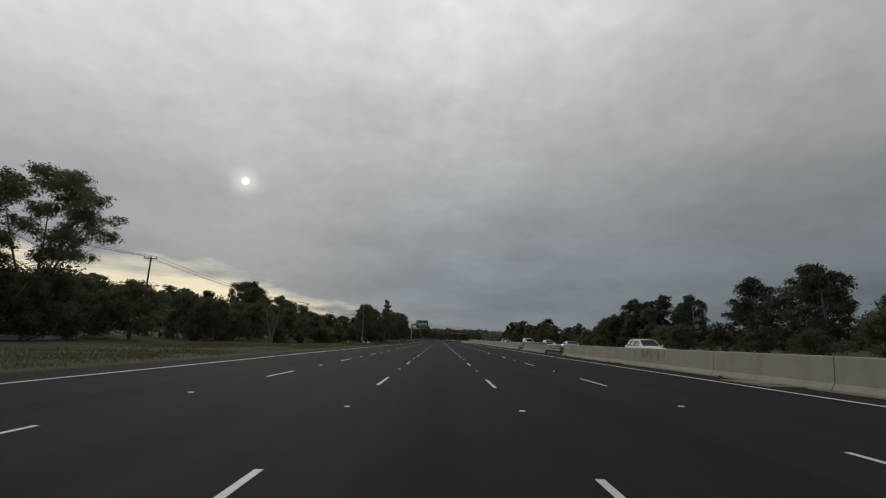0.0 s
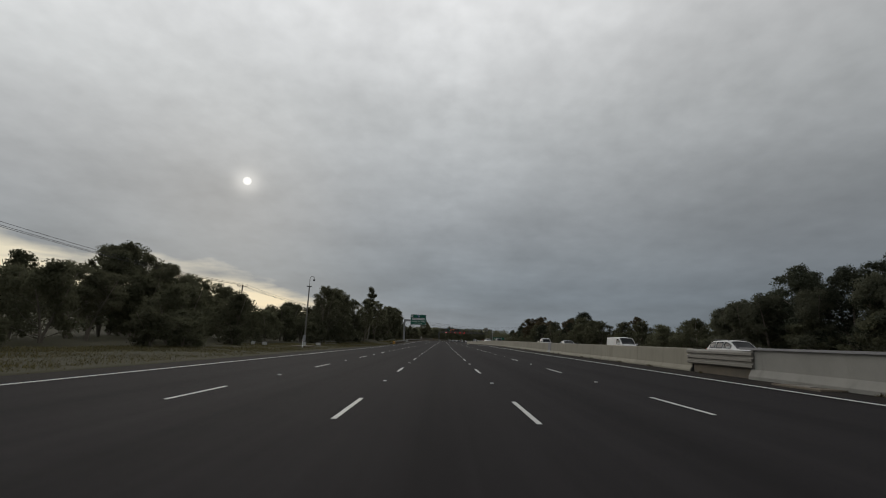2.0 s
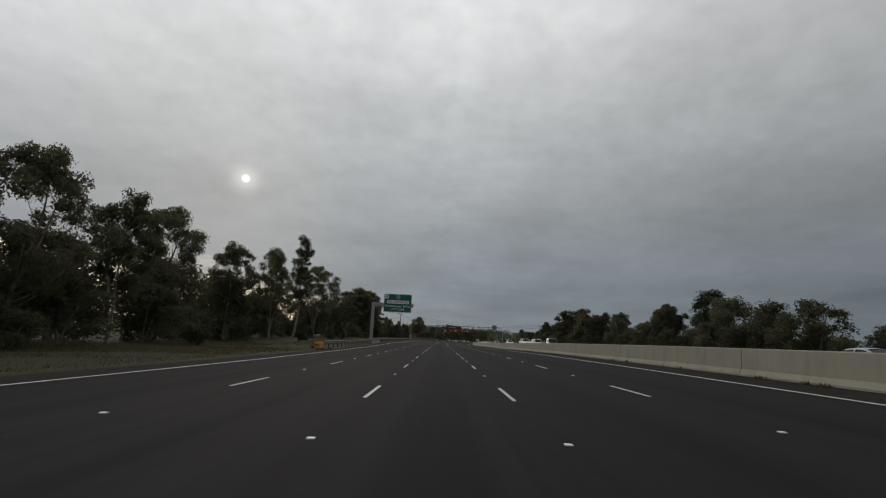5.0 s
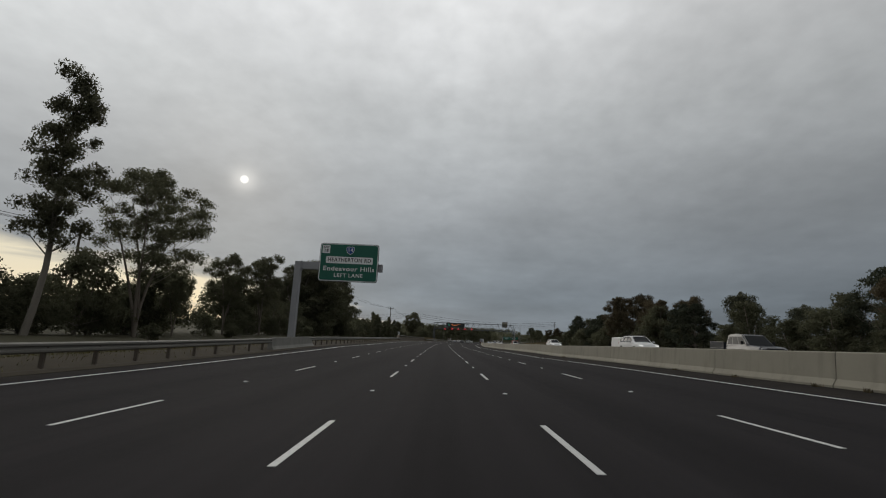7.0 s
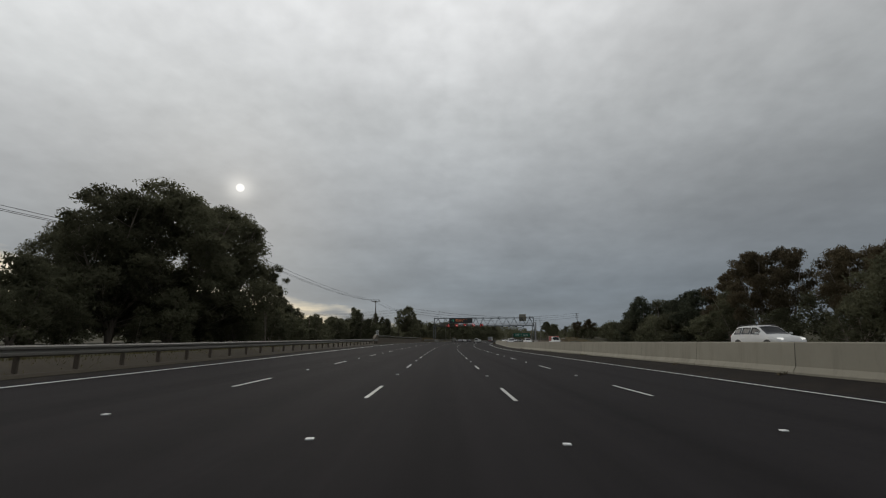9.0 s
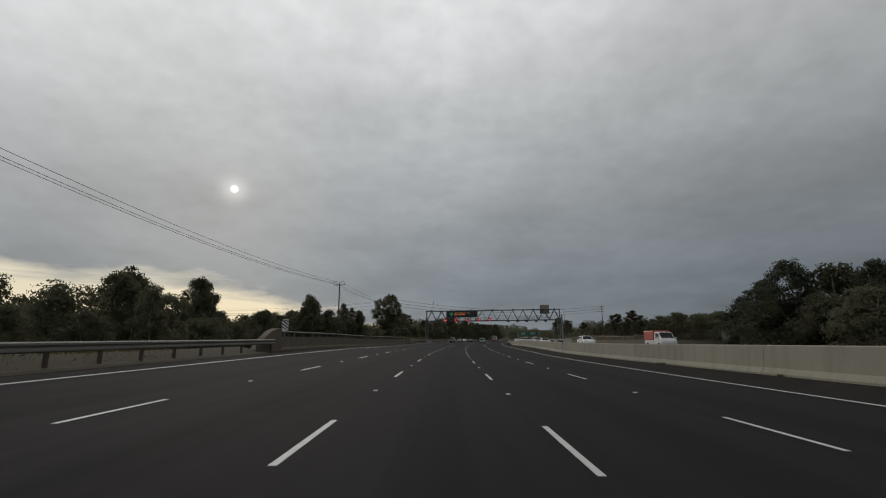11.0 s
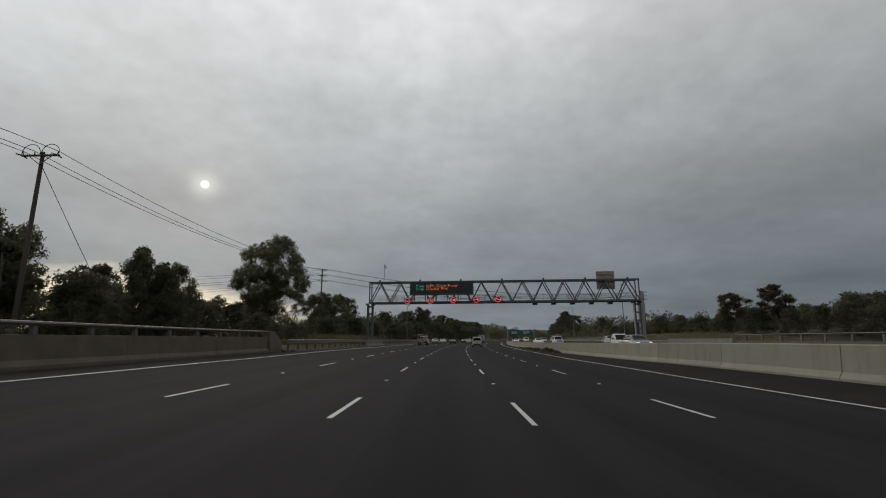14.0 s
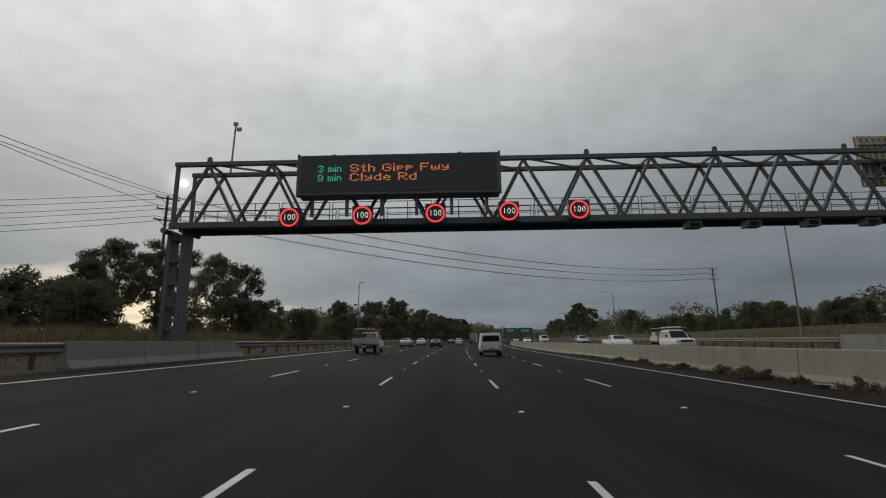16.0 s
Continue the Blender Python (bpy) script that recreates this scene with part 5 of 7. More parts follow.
for s, lat, top in ((55, -41, 7.5), (60, -30, 5.8), (66, -36, 6.9), (70, -28, 6), (75, -38, 7.1), (88, -29, 6.4), (93, -36, 6.6), (100, -27, 6.0), (108, -30, 7.0), (117, -28, 7.2), (112, -38, 8.4),
                    (124, -31, 7.2), (131, -29, 5.5), (136, -36, 7.8), (141, -30, 7.0), (147, -31, 8), (151, -27, 6.5), (158, -30, 8), (165, -28, 7.5), (172, -31, 9), (179, -27, 8), (186, -30, 9), (193, -27, 8.5),
                    (199, -31, 9.5), (206, -29, 7), (219, -31, 6), (226, -29, 7.5), (234, -28, 7), (241, -31, 8), (248, -27, 8.2), (254, -30, 8.6), (262, -29, 6.6), (268, -32, 7.6)):
    plant((WATTLE if lat > -32 else WATTLE_FAR)[rnd.randrange(4)], s, lat, top, rnd.uniform(0, 360), rnd.uniform(0.95, 1.3), BUSH)
for s in range(8, 272, 13):
    plant(WATTLE_FAR[rnd.randrange(4)], s + rnd.uniform(-4, 4), -46 + rnd.uniform(-4, 4), rnd.uniform(6.2, 8.2), rnd.uniform(0, 360), 1.4, BUSH)
for s, lat, top, p, w_ in ((83, -33, 6.2, 0, 1.2), (86, -46, 8.2, 3, 1.4), (99, -34, 7.2, 2, 1.4), (104, -40, 8.6, 1, 1.4), (122, -36, 7.6, 0, 1.3), (138, -58, 17.0, 2, 1.1), (156, -26, 12.6, 3, 0.9), (162.5, -26, 12.9, 1, 0.95),
                           (171, -25.5, 12.1, 2, 0.8), (183, -30, 14.5, 0, 0.9), (194, -27, 12.8, 1, 0.9), (201.2, -24.4, 13.6, 3, 0.68), (206, -26, 9.0, 2, 1.1), (232.5, -25.0, 6.4, 2, 0.8), (242.5, -25, 10.0, 0, 0.9),
                           (248, -23, 10.9, 2, 0.9), (257, -25, 7.0, 3, 0.8)):
    plant(GUM[p], s, lat, top, rnd.uniform(0, 360), w_, TALL)
for s, lat, top in ((132, -55.6, 16.3), (127, -52, 14.2), (155, -61.7, 16.4), (162, -52, 12.0), (105, -58, 11.2), (68, -40, 8.0), (76.5, -51.5, 9.6), (94, -71, 12.6), (85, -66, 11.4), (118, -60, 12.0), (143, -56, 13.5), (130.5, -46, 12.4), (140, -45, 11.4), (144.5, -43, 10.6), (136, -46, 11.6)):
    plant((GUM if lat > -50 else GUM_FAR)[rnd.randrange(4)], s, lat, top, rnd.uniform(0, 360), rnd.uniform(0.95, 1.15), TALL)
for s, lat, top in ((83, -33, 6.8), (75, -33, 6.6), (69, -33, 6.4), (289, -31, 9.6), (294, -30, 8.8)):
    plant(WATTLE[rnd.randrange(4)], s, lat, top, rnd.uniform(0, 360), 1.3, BUSH)
for i, (s, lat, top) in enumerate(((150.4, -32.5, 8.3), (156.0, -33.0, 8.2), (160.5, -33.5, 8.6))):
    plant(GUM[(i + 1) % 4], s, lat, top, 75 * i, 1.0, TALL)
for i, (s, lat, top) in enumerate(((145, -27.5, 5.4), (149.5, -27, 5.2), (154.5, -28, 6.0), (161, -27, 5.6), (167, -26, 5.4), (176, -26, 5.6))):
    plant(WATTLE[i % 4], s, lat, top, 110 * i, 1.3, BUSH)
plant(DEAD, 57.2, -20.5, 4.9, 0, 1.0, "pale bare dead tree with forked limbs before the thicket")
plant(BIG, 227.8, -25.4, 14.8, 140, 1.1, "spreading eucalypt with twin domed crowns on bare forked limbs")
plant(SLIM, 218.8, -26.6, 19.1, 0, 1.0, "tall slim leaning eucalypt with a pale bare trunk")
plant(DENSE[0], 284.5, -30.0, 14.8, 30, 1.2, "broad dense eucalypt with a domed crown")
plant(DENSE[1], 290.0, -28.0, 16.5, 200, 1.42, "broad dense eucalypt with a domed crown")
plant(DENSE[0], 297.5, -26.0, 16.4, 60, 1.2, "broad dense eucalypt with a domed crown")
plant(GUM[2], 307.5, -25.0, 11.2, 60, 0.75, TALL)
plant(DENSE[0], 287.0, -37.0, 12.4, 140, 1.0, "broad dense eucalypt with a domed crown")
for s, lat, top in ((272, -27, 6.5), (284, -24, 5.5), (296, -24, 6), (305, -29, 7), (314, -27, 6.2), (278, -31, 6.8), (289, -33, 7.2), (298, -31, 7.0), (275, -35, 6.6), (309, -33, 6.6), (283, -33, 7.0), (319, -30, 6.0), (324, -28, 5.2), (332, -30, 5.4)):
    plant((WATTLE if lat > -30.5 else WATTLE_FAR)[rnd.randrange(4)], s, lat, top, rnd.uniform(0, 360), 1.1, BUSH)
# low thicket along the rail
for s in range(196, 330, 6):
    plant(WATTLE[rnd.randrange(4)], s + rnd.uniform(-1.5, 1.5), rnd.uniform(-26.5, -23.5) - (4.5 if s < 236 else 0), rnd.uniform(2.8, 4.2), rnd.uniform(0, 360), 1.25, BUSH)
for i in range(8):
    plant(WATTLE[i % 4], 196.5 + 5.2 * i, -29.0 - (i % 3) * 0.6, 4.2 + (i % 2) * 0.5, 97 * i, 1.35, BUSH)
# behind the bridge parapet
YOUNG_LABEL = "dark young eucalypt with upright clumped crown below the bridge"
for s, lat, top, w_ in ((343, -33, 7.4, 1.0), (346.5, -37, 8.4, 1.05), (351, -39, 9.6, 1.1), (355, -40.5, 9.2, 1.1), (358, -42, 7.6, 1.1), (340, -28, 6.0, 1.0), (348, -32, 6.0, 1.2),
                        (404, -65, 13.0, 1.0), (408, -66.5, 17.0, 0.9), (413, -67, 16.4, 0.85), (417, -68, 13.6, 1.0), (381, -52, 8.5, 1.1),
                        (401, -36, 8.6, 1.1), (405, -35.3, 11.3, 0.95), (409, -38, 11.4, 0.95), (415.5, -40, 12.9, 0.9), (419.5, -40.5, 11.9, 0.9), (411, -33, 8.4, 1.2), (417.5, -31, 7.6, 1.1),
                        (423, -28.6, 8.5, 0.95), (428, -35, 11.4, 1.0), (433, -36, 10.2, 1.0), (422, -30.5, 9.6, 1.0), (427.5, -30, 9.2, 1.0), (431.5, -31, 7.2, 1.0), (397, -33, 6.6, 1.2), (404, -29, 6.4, 1.3), (412, -28, 6.4, 1.3), (377, -34, 6.2, 1.2), (387, -35, 6.0, 1.2)):
    plant(YOUNG[rnd.randrange(4)], s, lat, top, rnd.uniform(0, 360), w_ * rnd.uniform(0.95, 1.1), YOUNG_LABEL)
for s in range(318, 440, 7):
    plant(WATTLE_FAR[rnd.randrange(4)], s + rnd.uniform(-3, 3), -42 + rnd.uniform(-8, 5), rnd.uniform(3.6, 5.4), rnd.uniform(0, 360), 1.3, BUSH)
for s in range(345, 520, 5):
    plant(rnd.choice(YOUNG_FAR + WATTLE_FAR[:2]), s + rnd.uniform(-2, 2), -66 + rnd.uniform(-5, 5), min(12.5, 7.0 + max(0, s - 390) * 0.062) + rnd.uniform(-0.9, 0.8), rnd.uniform(0, 360), rnd.uniform(1.0, 1.4), YOUNG_LABEL)
plant(ROUND, 438.2, -23.8, 14.7, 100, 0.94, "large round-crowned eucalypt beside the gantry")
plant(GUM[0], 437.5, -24.5, 10.0, 0, 1.1, TALL)
for s, lat, top in ((430, -22, 4.0), (436, -20, 3.2), (447, -27, 3.6), (452, -31, 4.4), (456, -33, 4.6), (462, -24, 5.0), (474, -26, 5.5), (486, -25, 6), (495, -27, 6.4), (505, -25, 6), (515, -27, 6.5), (526, -24, 6), (538, -26, 7), (550, -25, 7), (563, -27, 8), (577, -24, 8),
                    (592, -27, 8), (606, -25, 9), (620, -23, 9), (636, -21, 9), (652, -20, 9), (668, -19, 10), (686, -19, 10), (706, -18, 10), (728, -18, 10), (752, -18, 11), (780, -18, 11)):
    plant((WATTLE if s < 475 else WATTLE_FAR)[rnd.randrange(4)], s, lat, top, rnd.uniform(0, 360), rnd.uniform(1.1, 1.5), BUSH)
for s, lat, top, p in ((465, -26.5, 7.2, 1), (472, -29.5, 10.2, 0), (479, -30, 11.2, 2), (489, -30, 12.0, 3), (497, -31, 12.0, 0), (520, -36, 9, 1), (545, -30, 10, 2), (560, -35, 12, 3), (575, -30, 13, 1), (588, -31, 14, 0), (600, -28, 16.5, 1), (609, -27, 16, 3), (622, -29, 14.5, 2), (634, -25, 13, 0), (645, -24, 15, 3), (656, -27, 14, 1), (667, -22, 14, 0), (680, -25, 15, 2), (692, -22, 14, 1), (705, -24, 15, 3), (718, -20, 14, 2), (732, -24, 15, 0), (747, -20, 15, 3), (765, -22, 15, 1), (785, -20, 16, 2), (810, -22, 15, 0)):
    plant((GUM if s < 490 else GUM_FAR)[p], s, lat, top, rnd.uniform(0, 360), 1.05, TALL)
# --- right side ---
for s, lat, top, p, w_ in ((60, 50, 12.5, 0, 1.0), (66, 54, 13.5, 1, 1.0), (73, 50, 12.4, 0, 0.95), (83, 55, 9.5, 1, 1.0), (95, 52, 11.8, 0, 0.8), (109, 57, 11.4, 1, 0.9), (120, 53, 11.6, 1, 0.9), (50, 52, 10, 1, 1.0), (40, 50, 9.5, 0, 1.1), (222, 51, 12.2, 1, 1.0), (366.5, 49, 12.2, 1, 0.9), (374, 50, 10.2, 0, 0.9), (381, 51, 8.2, 1, 1.0)):
    plant(PINE[p], s, lat, top, rnd.uniform(0, 360), w_ * 1.2, "broad black-green tree beyond the oncoming carriageway")
for s, lat, top in ((126, 45, 7.6), (131, 48, 7.8), (122, 44, 8.2), (111, 46, 8.8), (103, 47, 9.6), (268, 51, 10.8), (258, 54, 8)):
    plant(PALE, s, lat, top, rnd.uniform(0, 360), rnd.uniform(0.9, 1.1), "grey-green flowering tree with a pale rounded crown")
for s, lat, top, p, w_ in ((186, 55, 9.0, 0, 0.9), (237, 50, 10.4, 0, 1.0), (313, 47, 14.2, 0, 0.9), (317, 54, 15.6, 1, 0.9), (300, 50, 12.4, 1, 0.85), (292, 49, 11.6, 0, 0.8), (330, 52, 13.2, 0, 1.0), (469, 52, 9.6, 1, 1.0), (462, 56, 10.4, 0, 1.1), (287, 53, 12, 1, 0.9)):
    plant(RUST[p], s, lat, top, rnd.uniform(0, 360), w_, "broad tree with a rusty brown-green crown beyond the freeway")
for s, top in ((132, 7), (140, 6.2), (150, 6.4), (158, 6.0), (166, 6.6), (174, 7.0), (182, 7.4), (194, 7.6), (202, 8.0), (210, 9.4), (226, 8), (234, 9.2), (243, 11), (249, 9), (262, 8.6), (276, 9.4), (282, 10), (291, 10), (305, 9), (322, 9), (336, 11), (346, 11.0), (355, 10.5), (363, 10.8)):
    p = rnd.choice(WATTLE + PINE[:1])
    plant(p, s, 50 + rnd.uniform(-3, 4), top + rnd.uniform(-0.4, 0.4), rnd.uniform(0, 360), rnd.uniform(1.0, 1.35), FARSIDE)
    plant(rnd.choice(WATTLE), s + 4, 47 + rnd.uniform(-2, 2), top * 0.6, rnd.uniform(0, 360), 1.4, FARSIDE)
for s, lat, top in ((469, 50, 5.6), (463, 53, 6.4), (457, 55, 6.0), (475, 53, 6.0)):
    plant(rnd.choice(WATTLE), s, lat, top, rnd.uniform(0, 360), 1.3, FARSIDE)
for s in range(30, 130, 9):
    plant(rnd.choice(WATTLE_FAR), s, 45 + rnd.uniform(-2, 2), rnd.uniform(4, 6), rnd.uniform(0, 360), 1.4, FARSIDE)
for s in range(372, 620, 9):
    q = 62 + rnd.uniform(-5, 8) + max(0, s - 440) * 0.05
    plant(rnd.choice(WATTLE + YOUNG[:2] if s < 490 else WATTLE_FAR + YOUNG_FAR), s, q, rnd.uniform(6.5, 8.6), rnd.uniform(0, 360), rnd.uniform(1.1, 1.5), FARSIDE)
    plant(rnd.choice(WATTLE_FAR), s + 5, q + 8, rnd.uniform(7, 9), rnd.uniform(0, 360), 1.4, FARSIDE)
for i, (s, lat, top) in enumerate(((104, 50, 12.4), (109.5, 49, 11.4), (116, 48.5, 12.6), (121.5, 49, 9.4), (127, 50, 7.8))):
    plant(PINE[i % 2], s, lat, top, 67 * i, 1.15, "broad black-green tree beyond the oncoming carriageway")
for i, (s, lat, top) in enumerate(((129.5, 46, 7.6), (124, 45, 7.8), (118, 45, 8.8))):
    plant(PALE, s, lat, top, 40 + 83 * i, 1.15, "grey-green flowering tree with a pale rounded crown")
for s, lat, top, p in ((630, 44, 15.5, 2), (640, 50, 14, 0), (655, 46, 14, 1), (668, 52, 13, 2), (680, 48, 13, 3), (605, 58, 11, 2), (700, 50, 13, 0), (725, 46, 13, 1), (755, 48, 14, 3), (790, 45, 14, 2)):
    plant(GUM_FAR[p], s, lat, top, rnd.uniform(0, 360), 1.2, FARSIDE)


# --- far woods, too many to count ---
def woods(name, spots, label, n=330, size=0.75):
    g = np.random.default_rng(17)
    vs = []
    for x, y, h, r in spots:
        z0 = float(ground_at(np.array(x), np.array(y)))
        nc = 9
        cc = np.stack([g.normal(0, r * 0.45, nc), g.normal(0, r * 0.45, nc), h * g.uniform(0.35, 0.88, nc)], 1)
        cc[0] = (0, 0, h * 0.86)
        i = g.integers(0, nc, n)
        d = g.normal(0, 1, (n, 3))
        d /= np.linalg.norm(d, axis=1)[:, None]
        pos = cc[i] + d * (g.random(n) ** 0.4)[:, None] * np.array([r * 0.5, r * 0.5, h * 0.17])
        low_ = g.random(n) < 0.3
        pos[low_, 2] = h * g.uniform(0, 0.45, low_.sum())
        pos += (x, y, z0)
        a = g.normal(0, 1, (n, 3))
        a /= np.linalg.norm(a, axis=1)[:, None]
        b = np.cross(a, g.normal(0, 1, (n, 3)))
        b /= np.linalg.norm(b, axis=1)[:, None]
        ln = size * g.uniform(0.6, 1.3, n)[:, None]
        vs.append(np.stack([pos - a * ln, pos + b * ln * 0.7, pos + a * ln - b * ln * 0.5], 1).reshape(-1, 3))
    vs = np.concatenate(vs)
    ob = raw(name, vs.tolist(), np.arange(len(vs)).reshape(-1, 3).tolist(), LEAF_DARK)
    return tagged(ob, label, "woods", kind="stuff")


spots = []
for k in range(150):
    s, lat = rnd.uniform(60, 720), -rnd.uniform(70, 230)
    x, y = line(s, lat)
    spots.append((float(x), float(y), rnd.uniform(8, 13), rnd.uniform(4, 7)))
woods("far_woods_left", spots, "distant dark belt of trees on the rising land", 750, 0.44)
spots = []
for k in range(330):
    s, lat = rnd.uniform(640, 1300), rnd.choice((-1, -1, 1)) * rnd.uniform(24, 200)
    if 0 < lat < 45:
        lat += 40
    x, y = line(s, lat)
    spots.append((float(x), float(y), rnd.uniform(9, 15), rnd.uniform(5, 8)))
for k in range(60):
    x, y = line(rnd.uniform(1180, 1400), rnd.uniform(-60, 80))
    spots.append((float(x), float(y), rnd.uniform(10, 16), rnd.uniform(6, 9)))
for k in range(90):
    x, y = line(rnd.uniform(600, 900), -rnd.uniform(42, 120))
    spots.append((float(x), float(y), rnd.uniform(12, 17), rnd.uniform(5, 8)))
woods("far_woods_ahead", spots, "distant dark wooded hill at the end of the freeway")
spots = []
for k in range(110):
    s, lat = rnd.uniform(120, 700), rnd.uniform(84, 200)
    x, y = line(s, lat)
    spots.append((float(x), float(y), rnd.uniform(6, 9), rnd.uniform(4, 7)))
woods("far_woods_right", spots, "distant dark belt of trees beyond the oncoming carriageway", 800, 0.42)
# ---- vehicles, standing in their lanes ----
def wheel(parent, x, y, r, w_=0.22):
    bm = bmesh.new()
    sgn = 1 if x > 0 else -1
    tube(bm, (x - sgn * w_, y, r), (x, y, r), r, sides=20)
    edges = [e for e in bm.edges if len(e.link_faces) == 2 and any(len(f_.verts) > 4 for f_ in e.link_faces)]
    bmesh.ops.bevel(bm, geom=edges, offset=0.04, segments=2, affect="EDGES")
    t = part("tyre", bm, TYRE, parent)
    bm = bmesh.new()
    tube(bm, (x - sgn * 0.04, y, r), (x + sgn * 0.006, y, r), r * 0.62, r * 0.58, sides=16)
    for k in range(5):
        a = k * 2 * math.pi / 5
        block(bm, (0.03, r * 0.13, r * 1.1), Matrix.Translation((x + sgn * 0.005, y, r)) @ Matrix.Rotation(a, 4, "X"))
    part("rim", bm, RIM, t)


def frustum(bm, y0, y1, w0, z0, y2, y3, w1, z1, bevel=0.06):
    """A cabin: a base rectangle y0..y1 at z0 drawn in to y2..y3 at z1."""
    b = [bm.verts.new(p) for p in ((-w0, y0, z0), (w0, y0, z0), (w0, y1, z0), (-w0, y1, z0))]
    t = [bm.verts.new(p) for p in ((-w1, y2, z1), (w1, y2, z1), (w1, y3, z1), (-w1, y3, z1))]
    bm.faces.new(b[::-1])
    ym, zm = y2 * 0.45 + y3 * 0.55, z1 + 0.045
    c = [bm.verts.new((-w1, ym, zm)), bm.verts.new((w1, ym, zm))]
    bm.faces.new((t[0], t[1], c[1], c[0]))
    bm.faces.new((c[0], c[1], t[2], t[3]))
    bm.faces.new((b[0], b[1], t[1], t[0]))
    bm.faces.new((b[2], b[3], t[3], t[2]))
    bm.faces.new((b[1], b[2], t[2], c[1], t[1]))
    bm.faces.new((b[3], b[0], t[0], c[0], t[3]))
    if bevel:
        bmesh.ops.bevel(bm, geom=[e for e in bm.edges if max(v.co.z for v in e.verts) > z0 + 0.05], offset=bevel, segments=3, affect="EDGES")


def pane(parent, a, b, c, d, out=0.012, name="window", mat=GLASS):
    """A window laid just proud of a cabin face; corners in order."""
    bm = bmesh.new()
    n = (Vector(b) - Vector(a)).cross(Vector(d) - Vector(a)).normalized() * out
    vs = [bm.verts.new(Vector(p) + n) for p in (a, b, c, d)]
    lo = [bm.verts.new(Vector(p) - n) for p in (a, b, c, d)]
    bm.faces.new(vs)
    for i in range(4):
        bm.faces.new((vs[i], lo[i], lo[(i + 1) % 4], vs[(i + 1) % 4]))
    return part(name, bm, mat, parent)


def lerp3(p, q, t):
    return tuple(p[i] + (q[i] - p[i]) * t for i in range(3))


def glaze(car, cab, split):
    """Windscreen, rear window and side windows on the cabin's four faces. The car faces +y."""
    y0, y1, w0, z0, y2, y3, w1, z1 = cab
    def face_(a, b, c, d, l, r, lo, hi):
        p = lambda u, v: lerp3(lerp3(a, b, u), lerp3(d, c, u), v)
        return p(l, lo), p(r, lo), p(r, hi), p(l, hi)
    B = ((-w0, y0, z0), (w0, y0, z0), (w0, y1, z0), (-w0, y1, z0))
    T = ((-w1, y2, z1), (w1, y2, z1), (w1, y3, z1), (-w1, y3, z1))
    pane(car, *face_(B[0], B[1], T[1], T[0], *((0.12, 0.88, 0.14, 0.82) if z1 < 1.8 else (0.07, 0.93, 0.22, 0.84))), name="rear_window")
    pane(car, *face_(B[2], B[3], T[3], T[2], 0.07, 0.93, 0.06, 0.88), name="windscreen")
    cuts = [0.07] + split + [0.93]
    for a, b in zip(cuts, cuts[1:]):
        pane(car, *face_(B[1], B[2], T[2], T[1], a + 0.02, b - 0.02, 0.12, 0.80), name="side_window")
        pane(car, *face_(B[3], B[0], T[0], T[3], 1 - b + 0.02, 1 - a - 0.02, 0.12, 0.80), name="side_window")


def body_shell(bm, secs):
    """Lower body from sections (y, half width, bottom, top)."""
    rings = []
    for y, w_, zb, zt in secs:
        pts = [(-w_ * 0.90, zb), (-w_, zb + 0.14), (-w_, zb + (zt - zb) * 0.62), (-w_ * 0.94, zt - 0.05), (-w_ * 0.86, zt), (w_ * 0.86, zt), (w_ * 0.94, zt - 0.05), (w_, zb + (zt - zb) * 0.62), (w_, zb + 0.14), (w_ * 0.90, zb)]
        rings.append([bm.verts.new((x, y, z)) for x, z in pts])
    n = len(rings[0])
    for a, b in zip(rings, rings[1:]):
        for i in range(n):
            bm.faces.new((a[i], b[i], b[(i + 1) % n], a[(i + 1) % n]))
    bm.faces.new(rings[0])
    bm.faces.new(rings[-1][::-1])
    bmesh.ops.recalc_face_normals(bm, faces=bm.faces)


